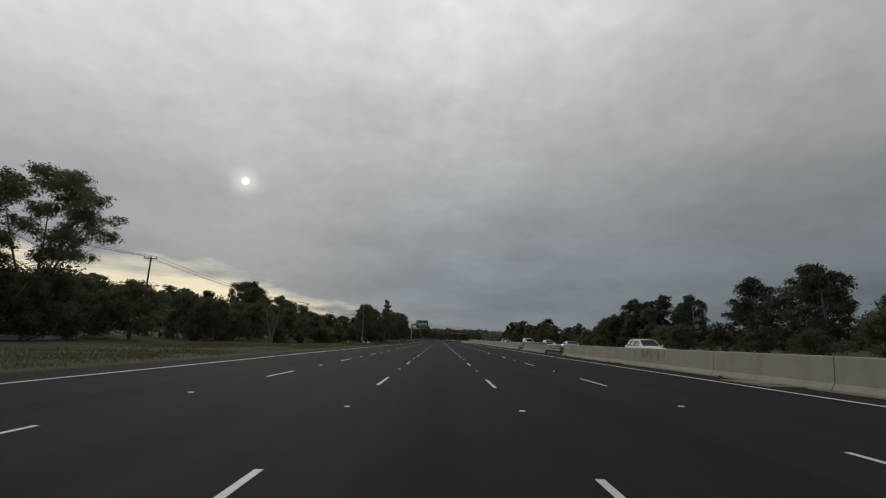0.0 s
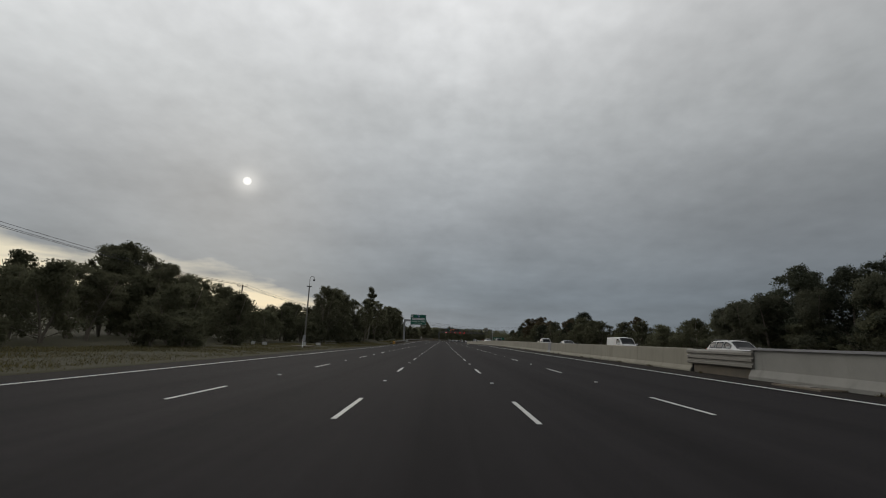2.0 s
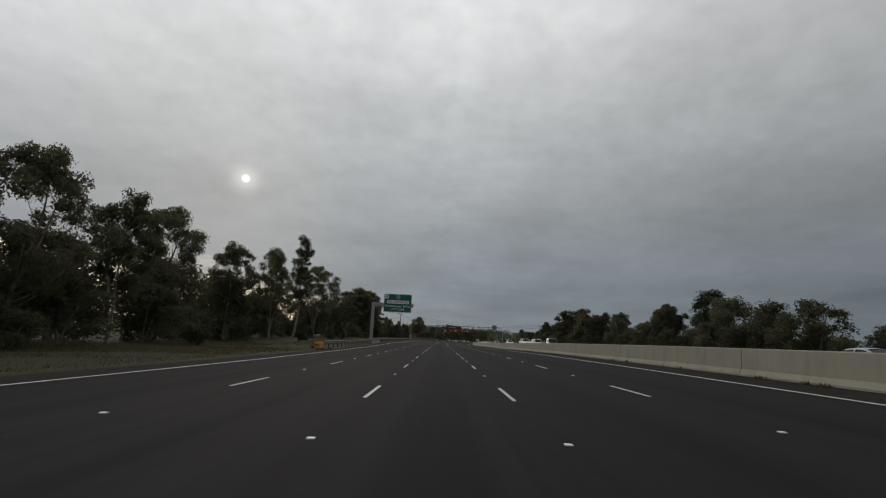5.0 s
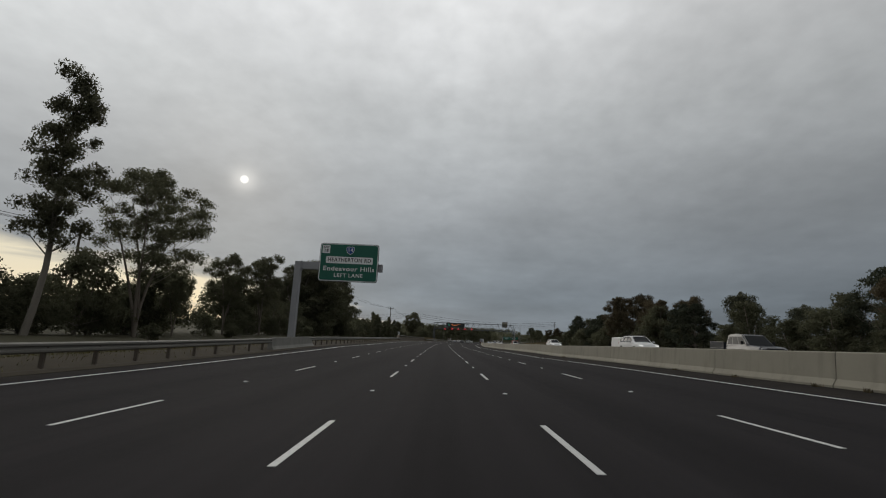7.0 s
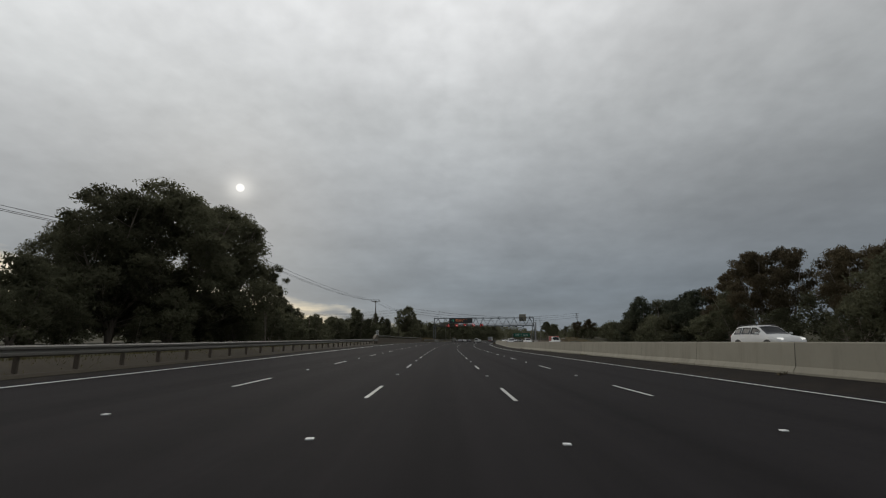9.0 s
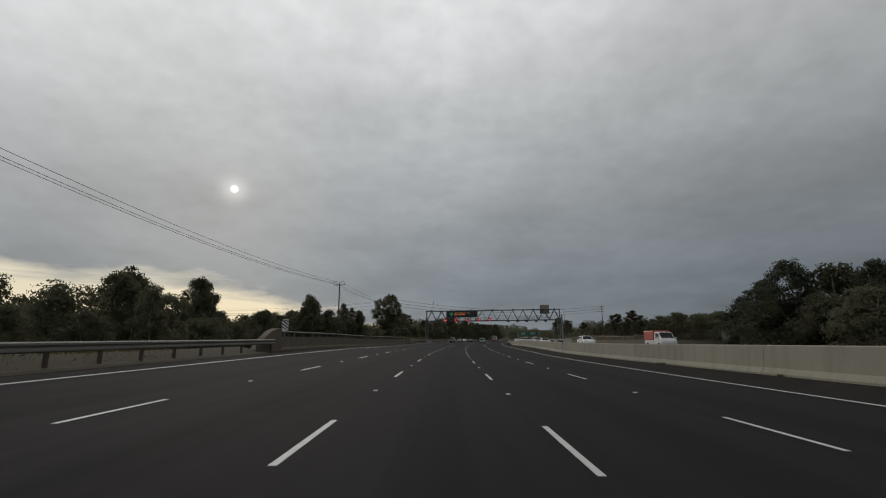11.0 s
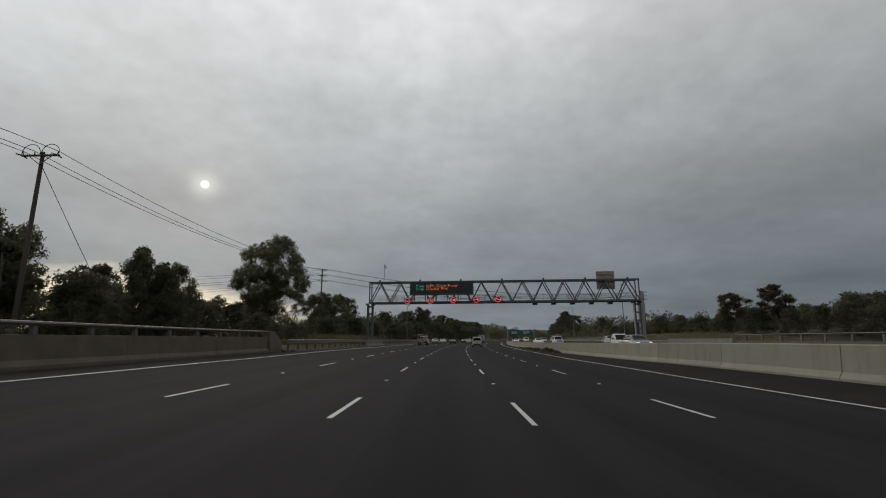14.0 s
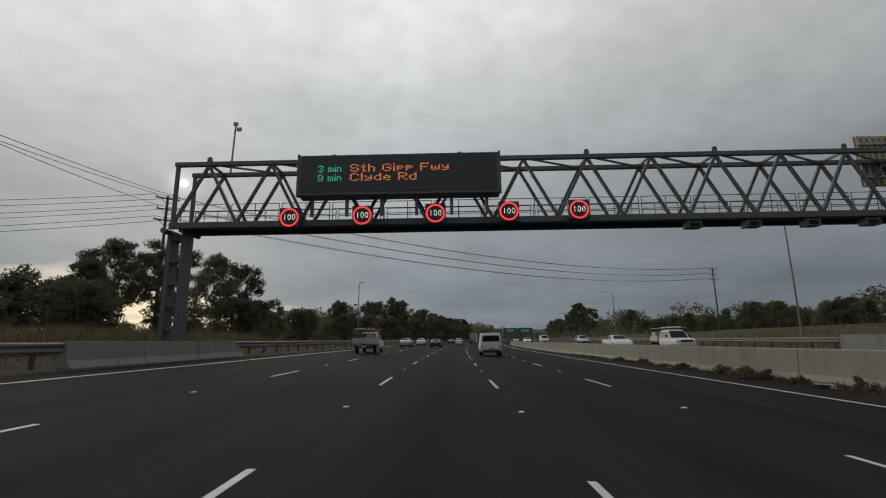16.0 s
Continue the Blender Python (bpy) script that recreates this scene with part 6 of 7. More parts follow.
# key stations from rear to front: y, half width, underside, belt line, top line, half width of the top
SHAPES = {
    "sedan": dict(keys="-2.36 .60 .46 .78 .82 .48; -2.27 .80 .33 .92 .96 .66; -1.80 .89 .25 .97 1.03 .71; -1.45 .90 .23 .97 1.08 .66; -.78 .91 .21 .96 1.39 .60; -.15 .91 .20 .95 1.45 .61; .35 .91 .20 .94 1.42 .61; 1.15 .90 .21 .93 1.00 .70; 1.80 .88 .24 .84 .90 .72; 2.20 .80 .30 .70 .76 .64; 2.37 .60 .40 .55 .59 .46",
                  screen=(0.42, 1.06), back=(-1.36, -0.82), sides=((-0.98, -0.20), (-0.12, 0.62)), wheels=(-1.38, 1.40, 0.32), front=(2.19, 0.68), rear=(-2.27, 0.84), w=0.86),
    "suv": dict(keys="-2.28 .66 .46 .92 .97 .52; -2.21 .83 .37 1.00 1.12 .62; -2.06 .90 .31 1.04 1.36 .62; -1.72 .92 .28 1.05 1.58 .64; -.60 .93 .26 1.05 1.66 .66; .25 .93 .26 1.04 1.62 .66; 1.12 .92 .28 1.02 1.09 .74; 1.75 .90 .32 .95 1.01 .76; 2.12 .84 .36 .82 .89 .68; 2.30 .66 .44 .64 .70 .50",
                screen=(0.33, 1.03), back=(-2.10, -1.80), sides=((-1.78, -1.08), (-1.00, -0.20), (-0.12, 0.64)), wheels=(-1.36, 1.38, 0.36), front=(2.13, 0.82), rear=(-2.22, 1.00), w=0.89),
    "van": dict(keys="-2.36 .78 .42 1.0 1.80 .70; -2.31 .86 .36 1.08 1.90 .76; -1.4 .88 .30 1.10 1.93 .78; .6 .88 .30 1.10 1.93 .78; 1.15 .88 .30 1.10 1.88 .75; 2.05 .86 .30 1.05 1.15 .72; 2.30 .80 .36 .90 .98 .64; 2.42 .66 .44 .68 .74 .50",
                screen=(1.22, 1.97), back=None, sides=((0.72, 1.50),), wheels=(-1.45, 1.55, 0.33), front=(2.31, 0.80), rear=(-2.34, 0.78), w=0.86),
}


class Shape:
    """A car's outer skin as a smooth loft along y."""

    def __init__(self, keys):
        self.k = np.array([[float(v) for v in row.split()] for row in keys.split(";")])
        self.y = self.k[:, 0]

    def at(self, y):
        lin = np.array([np.interp(y, self.y, self.k[:, j]) for j in range(1, 6)])
        i = int(np.clip(np.searchsorted(self.y, y) - 1, 0, len(self.y) - 2))
        lo, hi = np.minimum(self.k[i, 1:], self.k[i + 1, 1:]), np.maximum(self.k[i, 1:], self.k[i + 1, 1:])
        cub = np.array([float(smooth(y, self.y, self.k[:, j])) for j in range(1, 6)]).clip(lo, hi + 0.012)
        return 0.45 * lin + 0.55 * cub

    def side(self, y, v, sgn, out=0.0):
        wb, zb, belt, zt, wr = self.at(y)
        return Vector((sgn * (wb * 0.97 + (wr - wb * 0.97) * v ** 1.25 + out), y, belt + (zt - 0.05 - belt) * v + out * 0.3))

    def top(self, y, u, out=0.0):
        wb, zb, belt, zt, wr = self.at(y)
        slope = self.at(y + 0.02)[3] - self.at(y - 0.02)[3]
        n = Vector((0, -slope, 0.04)).normalized() * out
        return Vector((u * wr, y, zt - 0.05 * abs(u) ** 2.5)) + n

    def ring(self, y):
        wb, zb, belt, zt, wr = self.at(y)
        half = [(0.84 * wb, zb), (0.97 * wb, zb + 0.07), (wb, zb + 0.3 * (belt - zb)), (wb, zb + 0.7 * (belt - zb))]
        pts = [(x, z) for x, z in half] + [(p.x, p.z) for p in (self.side(y, v, 1) for v in (0.0, 0.3, 0.6, 0.85, 1.0))]
        pts += [(p.x, p.z) for p in (self.top(y, u) for u in (0.8, 0.45, 0.0))]
        return [(x, y, z) for x, z in pts] + [(-x, y, z) for x, z in pts[-2::-1]]


def patch(name, parent, grid, mat=GLASS):
    """A curved pane over a grid of points, with its edge turned in."""
    n, k = len(grid), len(grid[0])
    mid = sum((p for row in grid for p in row), Vector()) / (n * k)
    core = Vector((0, mid.y, 0.8))
    vs = [p for row in grid for p in row] + [p + (core - p).normalized() * 0.03 for row in grid for p in row]
    fs = [(i * k + j, i * k + j + 1, (i + 1) * k + j + 1, (i + 1) * k + j) for i in range(n - 1) for j in range(k - 1)]
    rim = [j for j in range(k)] + [i * k + k - 1 for i in range(1, n)] + [(n - 1) * k + j for j in range(k - 2, -1, -1)] + [i * k for i in range(n - 2, 0, -1)]
    fs += [(a, b, b + n * k, a + n * k) for a, b in zip(rim, rim[1:] + rim[:1])]
    return raw(name, vs, fs, mat, parent, True)


def car(kind, paint, m, label, category="car", group="traffic", lit=False, cargo=False):
    k = SHAPES[kind]
    c = empty(kind, m, label, category, group)
    sh = Shape(k["keys"])
    ys_ = np.unique(np.concatenate([np.linspace(sh.y[0], sh.y[-1], 26), sh.y, sh.y[:2] + 0.03, sh.y[-2:] - 0.03]))
    rings = [sh.ring(float(y)) for y in ys_]
    n = len(rings[0])
    vs = [p for r in rings for p in r]
    fs = [(i * n + j, i * n + (j + 1) % n, (i + 1) * n + (j + 1) % n, (i + 1) * n + j) for i in range(len(rings) - 1) for j in range(n)]
    fs += [tuple(range(n))[::-1], tuple((len(rings) - 1) * n + j for j in range(n))]
    body = raw("body", vs, fs, PAINTS[paint], c, True)
    for y0, y1, name in ((*k["screen"], "windscreen"), (*(k["back"] or (0, 0)), "rear_window")):
        if y0 != y1:
            patch(name, c, [[sh.top(y0 + (y1 - y0) * i / 4, -0.90 + 1.8 * j / 6, 0.010) for j in range(7)] for i in range(5)])
    if not k["back"]:
        y = sh.y[0] - 0.012
        pane(c, (-0.72, y, 1.24), (0.72, y, 1.24), (0.64, y + 0.012, 1.70), (-0.64, y + 0.012, 1.70), name="rear_window")
    for sgn in (-1, 1):
        for y0, y1 in k["sides"]:
            patch("side_window", c, [[sh.side(y0 + (y1 - y0) * i / 5, 0.10 + 0.74 * j / 3, sgn, 0.010) for j in range(4)] for i in range(6)])
    yr, yf, r = k["wheels"]
    w_ = k["w"]
    for x in (-w_ - 0.06, w_ + 0.06):
        for y in (yr, yf):
            # no well is cut: a flat black disc paints its shade round the tyre
            bm = bmesh.new()
            tube(bm, (x * 0.99, y, r), (x * 1.006 - 0.02 * (1 if x > 0 else -1), y, r), r + 0.07, sides=20)
            part("wheel_well_shade", bm, TRIM_BLACK, c)
            wheel(c, x, y, r)
    yb, zb = k["rear"]
    yf2, zf = k["front"]
    van = kind == "van"
    for sgn in (-1, 1):
        bm = bmesh.new()
        block(bm, (0.11 if van else 0.22, 0.09, 0.26 if van else 0.17), Matrix.Translation((sgn * (w_ - (0.08 if van else 0.16)), yb, zb)), 0.03)
        part("tail_light", bm, TAILLAMP, c)
        bm = bmesh.new()
        block(bm, (0.32, 0.16, 0.13), Matrix.Translation((sgn * (w_ - 0.24), yf2 - 0.05, zf)) @ Matrix.Rotation(-sgn * 0.35, 4, "Z"), 0.04)
        part("headlight", bm, HEADLAMP if lit else RIM, c)
        bm = bmesh.new()
        block(bm, (0.20, 0.10, 0.14), Matrix.Translation((sgn * (w_ + 0.15), k["screen"][1] - 0.32, sh.at(0.6)[2] + 0.12)), 0.04)
        part("mirror", bm, PAINTS[paint], c)
        if kind == "suv":
            bm = bmesh.new()
            pts = [(sgn * 0.60, -1.6, 1.60), (sgn * 0.60, -1.5, 1.68), (sgn * 0.60, 0.0, 1.70), (sgn * 0.60, 0.15, 1.62)]
            for p0, p1 in zip(pts, pts[1:]):
                tube(bm, p0, p1, 0.02, sides=6)
            part("roof_rail", bm, TRIM_BLACK, c)
    bm = bmesh.new()
    block(bm, (w_ * 1.72, 0.16, 0.20), Matrix.Translation((0, sh.y[0] + 0.04, 0.46)), 0.06)
    part("rear_bumper", bm, TRIM_BLACK if van else PAINTS[paint], c)
    bm = bmesh.new()
    block(bm, (w_ * 1.2, 0.12, 0.15), Matrix.Translation((0, sh.y[-1] - 0.04, 0.50)), 0.04)
    part("grille", bm, TRIM_BLACK, c)
    bm = bmesh.new()
    block(bm, (0.40, 0.02, 0.12), Matrix.Translation((0, sh.y[0] - 0.012, zb - 0.12)), 0.005)
    pl = part("number_plate", bm, PLATE, c)
    bm = bmesh.new()
    block(bm, (0.30, 0.008, 0.05), Matrix.Translation((0, sh.y[0] - 0.026, zb - 0.12)))
    part("bar", bm, TRIM_BLACK, pl)
    return c


def ute(paint, m, label, dual=False, rack=True, lit=False, group="traffic"):
    """Utility with a drop-side tray and a single or a four-door cab."""
    c = empty("utility_truck", m, label, "ute", group)
    bm = bmesh.new()
    back = -0.95 if dual else -0.25
    body_shell(bm, [(back, 0.86, 0.42, 1.12), (0.6, 0.90, 0.38, 1.12), (1.5, 0.90, 0.40, 1.09), (2.3, 0.86, 0.42, 1.02), (2.55, 0.74, 0.48, 0.88)])
    part("body", bm, PAINTS[paint], c)
    cab = (back, 1.38, 0.85, 1.06, back + 0.13, 0.62, 0.70, 1.78)
    bm = bmesh.new()
    frustum(bm, *cab)
    part("cabin", bm, PAINTS[paint], c)
    glaze(c, cab, [0.30, 0.62] if dual else [0.5])
    for name, w1, h1, z, mat in (("grille", 1.0, 0.17, 0.86, TRIM_BLACK), ("front_bumper", 1.56, 0.20, 0.56, PAINTS[paint])):
        bm = bmesh.new()
        block(bm, (w1, 0.10, h1), Matrix.Translation((0, 2.52, z)), 0.02)
        part(name, bm, mat, c)
    ty, tl = (-1.85, 1.66) if dual else (-1.5, 2.35)
    bm = bmesh.new()
    block(bm, (0.9, 4.6, 0.16), Matrix.Translation((0, 0.0, 0.55)), 0.02)
    part("chassis", bm, TRIM_BLACK, c)
    bm = bmesh.new()
    block(bm, (1.86, tl, 0.10), Matrix.Translation((0, ty, 0.86)), 0.02)
    TRAY = PAINTS["black"] if paint == "black" else TRAY_METAL
    deck = part("tray_deck", bm, TRAY, c)
    for sgn in (-1, 1):
        bm = bmesh.new()
        block(bm, (0.04, tl - 0.05, 0.40), Matrix.Translation((sgn * 0.91, ty, 1.10)), 0.01)
        part("tray_side", bm, TRAY, deck)
    bm = bmesh.new()
    block(bm, (1.84, 0.04, 0.42), Matrix.Translation((0, -2.66, 1.09)), 0.01)
    part("tailgate", bm, TRAY, deck)
    if rack:
        bm = bmesh.new()
        for x in (-0.86, 0.86):
            for y in (-2.55, back - 0.2):
                tube(bm, (x, y, 0.9), (x, y, 1.95), 0.035)
            tube(bm, (x, -2.6, 1.95), (x, 1.0, 1.95), 0.035)
        for y in (-2.55, -1.5, back - 0.2, 0.7):
            tube(bm, (-0.86, y, 1.95), (0.86, y, 1.95), 0.03)
        part("ladder_rack", bm, GALV, c)
        for x in (-0.5, -0.1):
            bm = bmesh.new()
            tube(bm, (x, -2.7, 2.02), (x, 0.9, 2.02), 0.04)
            part("pipe", bm, TAILLAMP, c)
        bm = bmesh.new()
        block(bm, (0.62, 0.8, 0.75), Matrix.Translation((0.50, -2.1, 1.29)), 0.04)
        part("tool_box", bm, SIGN_BACK, c)
        for y, w1 in ((-1.9, 0.8), (-0.6, 0.7)):
            bm = bmesh.new()
            block(bm, (w1, 0.95, 0.09), Matrix.Translation((-0.40, y, 2.05)), 0.03)
            part("roof_board", bm, TRAY, c)
    if rack and not dual:
        for x, y, z in ((0.15, -2.3, 1.98), (0.42, -2.2, 1.98), (0.66, -1.9, 1.98)):
            bm = bmesh.new()
            block(bm, (0.20, 0.34, 0.12), Matrix.Translation((x, y, z + 0.06)) @ Matrix.Rotation(x, 4, "Z"), 0.03)
            part("fuel_can", bm, PAINTS["red"], c, "red fuel can")
        bm = bmesh.new()
        for k in range(9):
            tube(bm, (-0.8 + k * 0.2, -2.62, 1.28), (-0.8 + k * 0.2, -2.62, 1.90), 0.012, sides=5)
        for z in (1.45, 1.65, 1.85):
            tube(bm, (-0.86, -2.62, z), (0.86, -2.62, z), 0.014, sides=5)
        part("mesh_guard", bm, GALV, c)
        for x, y, w1, h1 in ((-0.62, -2.35, 0.35, 0.62), (-0.2, -2.0, 0.4, 0.5), (-0.55, -1.5, 0.5, 0.7), (0.1, -1.2, 0.5, 0.6)):
            bm = bmesh.new()
            block(bm, (w1, 0.4, h1), Matrix.Translation((x, y, 0.92 + h1 / 2)) @ Matrix.Rotation(x * 0.6, 4, "Z"), 0.05)
            part("load_box", bm, TIMBER, c)
        bm = bmesh.new()
        block(bm, (0.7, 0.9, 0.42), Matrix.Translation((-0.4, -1.2, 1.13)), 0.04)
        part("crate", bm, TRIM_BLACK, c)
    for x in (-0.88, 0.88):
        for y in (-1.55, 1.62):
            wheel(c, x, y, 0.36)
        bm = bmesh.new()
        block(bm, (0.24, 0.06, 0.12), Matrix.Translation((x * 0.78, -2.66, 0.70)), 0.01)
        part("tail_light", bm, TAILLAMP, c)
        bm = bmesh.new()
        block(bm, (0.28, 0.12, 0.16), Matrix.Translation((x * 0.74, 2.42, 0.84)), 0.03)
        part("headlight", bm, HEADLAMP if lit else RIM, c)
        bm = bmesh.new()
        block(bm, (0.16, 0.08, 0.22), Matrix.Translation((x * 1.14, 1.0, 1.25)), 0.02)
        part("mirror", bm, TRIM_BLACK, c)
    bm = bmesh.new()
    block(bm, (1.6, 0.1, 0.14), Matrix.Translation((0, -2.66, 0.56)), 0.03)
    part("rear_bumper", bm, TRIM_BLACK, c)
    bm = bmesh.new()
    block(bm, (0.38, 0.02, 0.11), Matrix.Translation((0, -2.72, 0.58)), 0.004)
    part("number_plate", bm, PLATE, c)
    return c


def lorry(m, label):
    c = empty("box_truck", m, label, "truck", "traffic")
    bm = bmesh.new()
    block(bm, (2.4, 2.2, 2.2), Matrix.Translation((0, 4.6, 1.75)), 0.12)
    part("cab", bm, PAINTS["white"], c)
    pane(c, (1.05, 5.715, 1.9), (-1.05, 5.715, 1.9), (-0.98, 5.715, 2.65), (0.98, 5.715, 2.65), name="windscreen")
    bm = bmesh.new()
    block(bm, (2.5, 7.6, 2.6), Matrix.Translation((0, -0.4, 2.35)), 0.05)
    box = part("box", bm, PAINTS["white"], c)
    for x in (-0.62, 0.62):
        bm = bmesh.new()
        block(bm, (1.14, 0.04, 2.3), Matrix.Translation((x, -4.22, 2.35)), 0.02)
        part("rear_door", bm, PAINTS["silver"], box)
        bm = bmesh.new()
        tube(bm, (x * 0.5, -4.27, 1.3), (x * 0.5, -4.27, 3.4), 0.025)
        part("door_bar", bm, GALV, box)
    bm = bmesh.new()
    block(bm, (1.0, 9.4, 0.3), Matrix.Translation((0, 0.6, 0.85)), 0.02)
    part("chassis", bm, TRIM_BLACK, c)
    bm = bmesh.new()
    block(bm, (2.4, 0.12, 0.3), Matrix.Translation((0, -4.2, 0.75)), 0.03)
    part("rear_bumper", bm, PAINTS["red"], c)
    for x in (-1.12, 1.12):
        for y in (-2.6, -1.5, 4.4):
            wheel(c, x, y, 0.48, 0.3)
        bm = bmesh.new()
        block(bm, (0.3, 0.06, 0.16), Matrix.Translation((x * 0.85, -4.27, 0.9)), 0.01)
        part("tail_light", bm, TAILLAMP, c)
    return c


# ahead on our side
car("van", "white", at(475.9, 3.75) @ Matrix.Diagonal((1.07, 1.07, 1.07, 1)), "white delivery van with dark rear window and black bumper", "van", cargo=True)
ute("white", at(475.4, -7.4) @ Matrix.Diagonal((1.06, 1.06, 1.06, 1)), "white utility with a laden aluminium tray and ladder rack")
car("sedan", "silver", at(509.5, -8.2), "silver sedan seen from behind beside the guardrail")
car("sedan", "white", at(530.5, -8.0), "white sedan driving beside the guardrail")
car("sedan", "black", at(515.4, -3.7), "dark navy sedan seen from behind")
car("suv", "white", at(552.0, -0.9), "white compact suv driving ahead")
car("sedan", "grey", at(575.0, -4.4), "dark grey sedan far ahead")
lorry(at(609.0, 1.2), "white box truck with red rear bumper far ahead")
# oncoming, each where the walk meets it best
ONC = ((60.5, 17, "sedan", "blue", "blue sedan on the oncoming carriageway", 0), (85.5, 20, "suv", "white", "white suv with roof rails on the oncoming carriageway", 0), (105.7, 20, "van", "white", "white panel van on the oncoming carriageway", 0),
       (116.8, 17, "sedan", "grey", "dark grey hatchback on the oncoming carriageway", 0), (38.5, 17, "suv", "white", "white suv on the oncoming carriageway", 0), (229.2, 17, "suv", "white", "white suv close behind the median barrier", 1), (247.4, 23, "van", "white", "white panel van in the far oncoming lane", 0),
       (272.0, 20, "suv", "white", "white suv with headlights on", 1), (368.7, 20, "suv", "white", "white suv on the bridge", 0), (390.0, 17, "sedan", "silver", "silver sedan on the bridge", 1), (429.0, 20, "suv", "grey", "dark grey suv with headlights on", 1),
       (451.0, 24, "suv", "grey", "grey suv under the gantry", 0), (480.3, 17, "sedan", "white", "white hatchback on the oncoming carriageway", 0), (519.8, 23, "suv", "silver", "silver suv on the oncoming carriageway", 0), (560, 17, "sedan", "white", "white car in the distance with lights on", 1),
       (548, 20, "van", "white", "white van in the distance", 0), (590, 20, "suv", "black", "dark suv in the distance with lights on", 1), (610, 17, "sedan", "silver", "silver car in the distance", 1), (160.0, 23, "sedan", "silver", "silver sedan on the oncoming carriageway", 0))
for s, lat, kind, paint, label, lit in ONC:
    car(kind, paint, at(s, lat, 0, 180), label, "van" if kind == "van" else "car", "oncoming traffic", bool(lit), cargo=(kind == "van"))
ute("white", at(144.2, 20, 0, 180), "white four-door pickup with an open tray on the oncoming carriageway", dual=True, rack=False, group="oncoming traffic")
ute("black", at(219.4, 20, 0, 180), "dark four-door utility with an open tray on the oncoming carriageway", dual=True, rack=False, group="oncoming traffic")
ute("white", at(434.8, 20, 0, 180), "white tray utility on the oncoming carriageway", rack=False, lit=False, group="oncoming traffic")
ute("white", at(474.4, 20, 0, 180), "white four-door utility with a ladder rack on the oncoming carriageway", dual=True, group="oncoming traffic")
red_van = car("van", "white", at(351.4, 24, 0, 180), "white van with a red cargo box in the far oncoming lane", "van", "oncoming traffic", cargo=True)
bm = bmesh.new()
block(bm, (1.84, 2.7, 1.06), Matrix.Translation((0, -1.05, 1.52)), 0.06)
part("cargo_box", bm, PAINTS["red"], red_van, "red cargo box")
# ---- grass and weeds ----
def blades(name, count, seed, place, size, mat, label, wide=0.05):
    g = np.random.default_rng(seed)
    s, lat = place(g, count)
    x, y = line(s, 0)
    a = np.radians(np.interp(s, GRID, HEAD))
    x, y = x + lat * np.cos(a), y + lat * np.sin(a)
    z = ground_at(x, y) if abs(float(np.mean(lat))) > 14.5 else road_z(s, lat)
    h = size * g.uniform(0.5, 1.4, count)
    d = g.uniform(0, 6.28, count)
    lean = g.normal(0, 0.35, (count, 2)) * h[:, None]
    p = np.stack([x, y, z - 0.03], 1)
    u = np.stack([np.cos(d), np.sin(d), np.zeros(count)], 1) * (wide * g.uniform(0.6, 1.4, count))[:, None]
    tip = p + np.stack([lean[:, 0], lean[:, 1], h], 1)
    vs = np.stack([p - u, p + u, tip], 1).reshape(-1, 3)
    ob = raw(name, vs.tolist(), np.arange(3 * count).reshape(-1, 3).tolist(), mat)
    return tagged(ob, label, "grass", kind="stuff")


def tufts(g, n, s1, s2, l1, l2, k=14, spread=0.35):
    m = n // k + 1
    s = np.repeat(g.uniform(s1, s2, m), k)[:n] + g.normal(0, spread, n)
    lat = np.repeat(g.uniform(l1, l2, m), k)[:n] + g.normal(0, spread, n)
    return s, lat


blades("verge_grass", 76000, 3, lambda g, n: tufts(g, n, 8, 192, -25, -14.8, 9, 0.5), 0.13, VERGE_BLADE, "dry yellow-green grass along the left verge", 0.028)
blades("rail_grass", 22000, 4, lambda g, n: tufts(g, n, 192, 325, -19, -13.9, 7, 0.4), 0.20, VERGE_BLADE, "rough grass behind the guardrail", 0.03)
blades("mound_grass", 20000, 14, lambda g, n: tufts(g, n, 419, 500, -21, -13.8, 9, 0.4), 0.30, VERGE_BLADE, "rough dry grass on the mound behind the guardrail", 0.03)
blades("tall_straw", 13000, 5, lambda g, n: tufts(g, n, 446, 474, -21.5, -15.8, 26, 0.4), 1.05, STRAW, "tall dry straw-coloured grass by the gantry column", 0.03)
blades("far_bank_grass", 30000, 6, lambda g, n: tufts(g, n, 440, 500, 31, 52, 7, 0.6), 0.15, STRAW, "dry straw-coloured grass on the bank beyond the lanes", 0.06)
blades("barrier_weeds", 3200, 7, lambda g, n: tufts(g, n, 436, 484, 12.8, 13.2, 40, 0.14), 0.17, WEED, "green-brown weeds along the foot of the median barrier", 0.025)
blades("barrier_litter", 1500, 8, lambda g, n: tufts(g, n, 5, 330, 13.0, 13.2, 25, 0.07), 0.13, WEED, "dry weeds and leaf litter at the barrier's foot", 0.03)
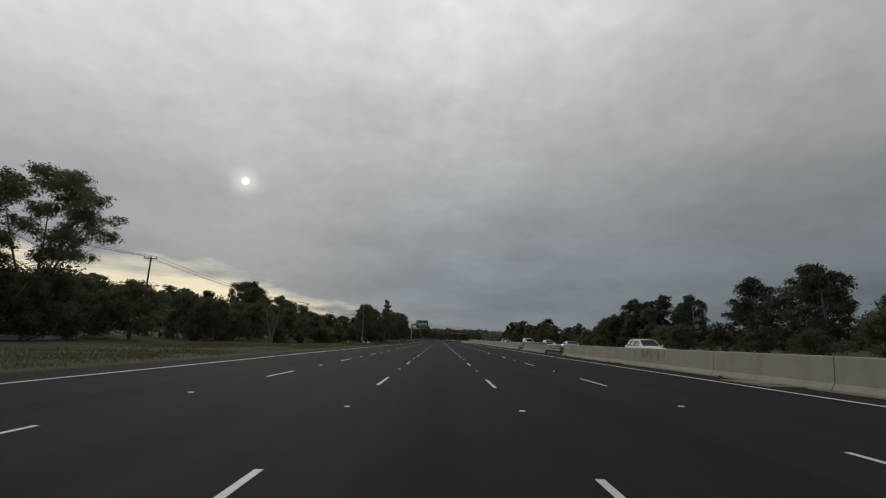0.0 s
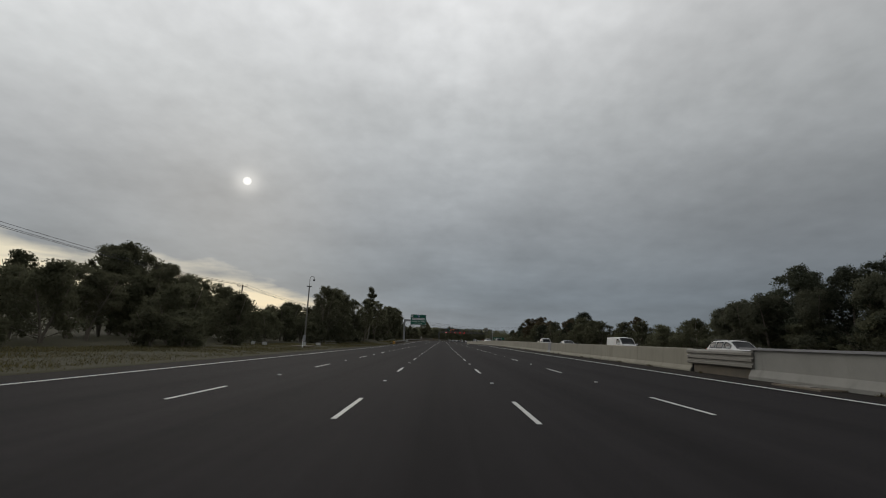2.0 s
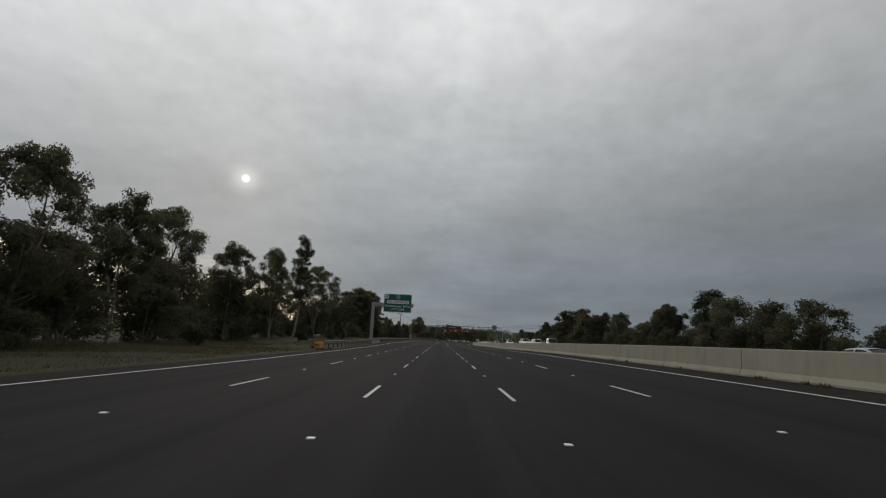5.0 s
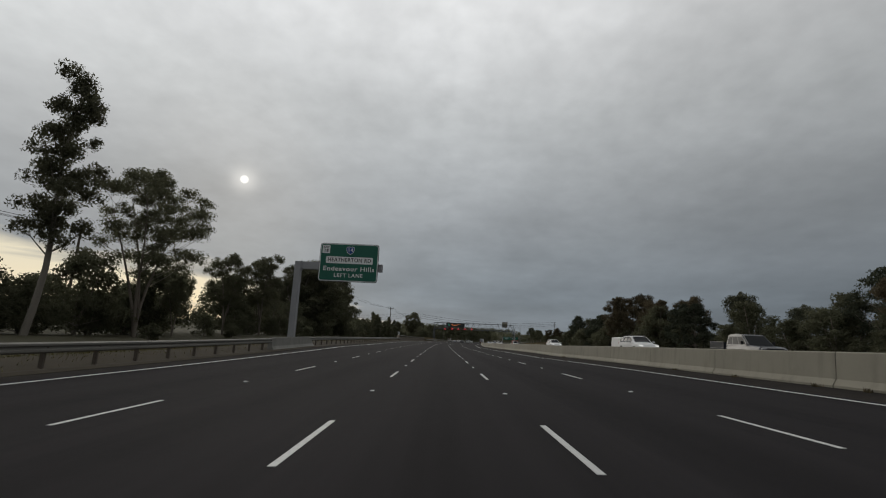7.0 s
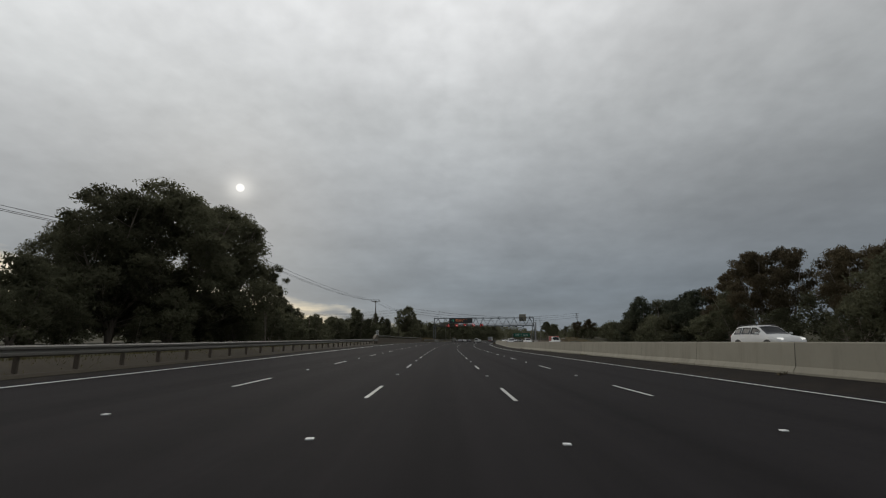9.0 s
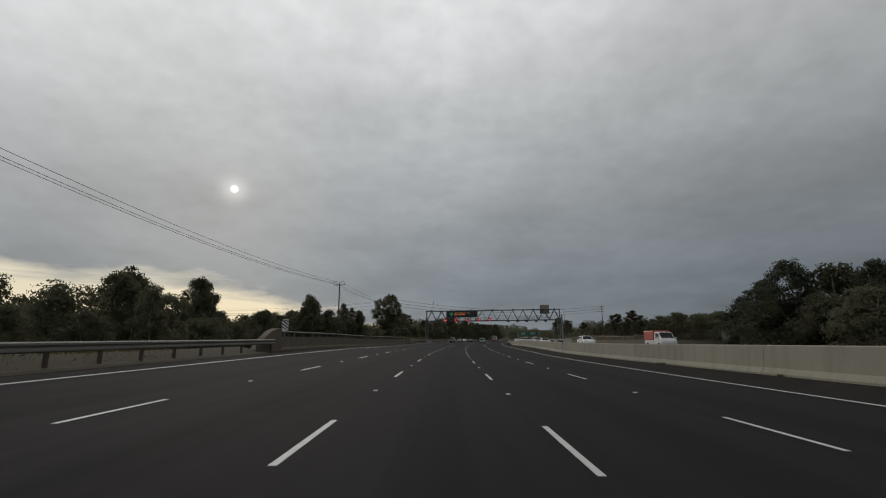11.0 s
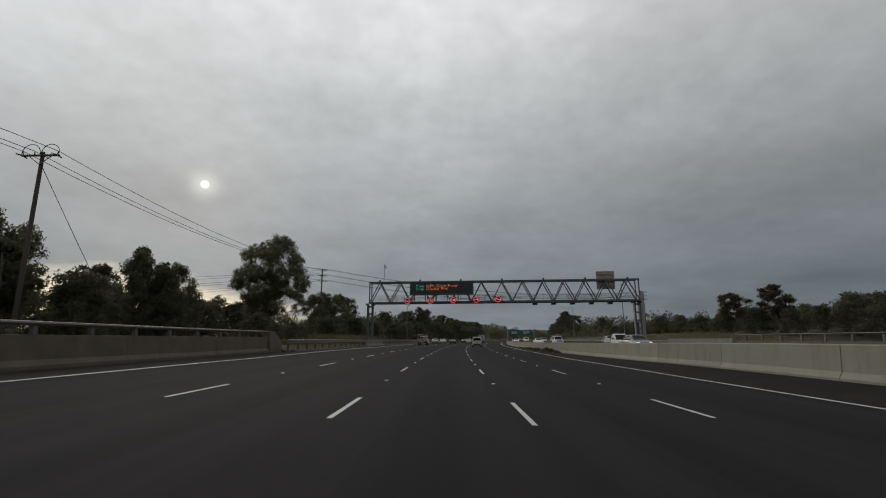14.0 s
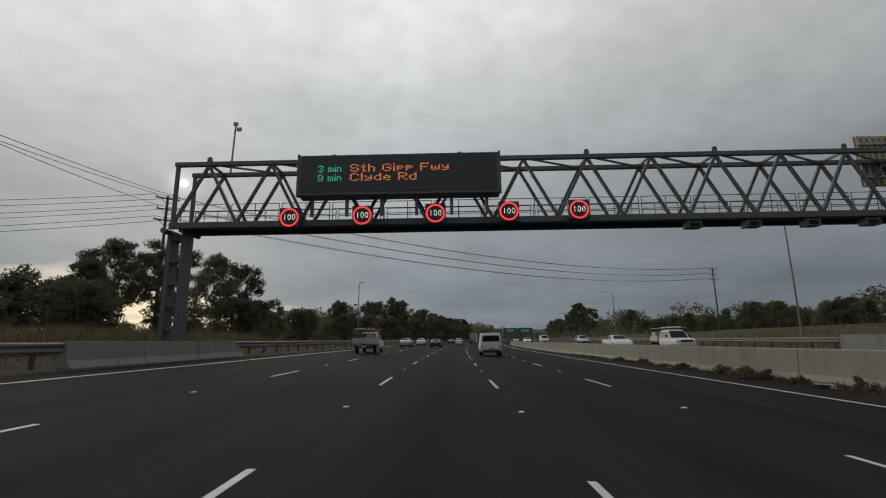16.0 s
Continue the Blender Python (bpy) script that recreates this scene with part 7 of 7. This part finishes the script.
for s, lat, top, w_ in ((437.2, 13.0, 0.34, 1.2), (439.6, 12.95, 0.50, 0.9), (441.2, 12.95, 0.44, 0.8), (442.6, 13.0, 0.28, 0.8), (444.2, 12.95, 0.62, 0.9), (446.8, 13.0, 0.42, 0.6), (449.4, 13.0, 0.26, 0.9), (451.4, 13.0, 0.36, 1.1), (452.6, 12.95, 0.42, 1.2), (454.2, 12.95, 0.40, 1.1), (458.0, 13.0, 0.34, 1.0), (463.5, 13.0, 0.36, 1.1), (468.0, 13.0, 0.32, 1.1)):
    plant(WEEDY, s, lat, top, s * 40, w_, "scrubby brown-green weed at the foot of the median barrier", "weeds by the barrier")
for s, lat, top in ((70, -24, 2.6), (78, -23.5, 2.2), (95, -22.5, 2.8), (92, -23.5, 3.4), (98, -24, 3.6), (106, -23, 2.4), (139, -24, 2.0), (160, -23, 2.4), (178, -22.5, 2.2), (206, -21, 2.2), (222, -20.5, 1.8), (236, -21, 2.0), (258, -20, 2.2)):
    plant(SHRUB[rnd.randrange(2)], s, lat, top, rnd.uniform(0, 360), 1.3, "low dark shrub at the edge of the grass")
# windblown litter at the barrier's foot
scraps = random.Random(23)
for s, lat, size in ((437.8, 12.75, 0.22), (442.3, 12.7, 0.10), (443.4, 12.8, 0.24), (448.0, 12.8, 0.34), (448.5, 12.95, 0.22), (447.5, 12.7, 0.14), (452.1, 12.7, 0.18), (459.2, 12.75, 0.14)):
    bm = bmesh.new()
    bmesh.ops.create_grid(bm, x_segments=6, y_segments=5, size=0.5)
    for v in bm.verts:
        v.co = Vector(((v.co.x + scraps.uniform(-0.06, 0.06)) * size * 1.6, (v.co.y + scraps.uniform(-0.06, 0.06)) * size, 0.012 + scraps.uniform(0, 0.34) * size))
    bmesh.ops.solidify(bm, geom=bm.faces[:], thickness=0.004)
    ob = part("plastic_scrap", bm, SCRAP)
    ob.matrix_basis = at(s, lat, 0.0, scraps.uniform(0, 180))
    tagged(ob, "crumpled pale plastic scrap beside the median barrier", "litter", "litter by the barrier")
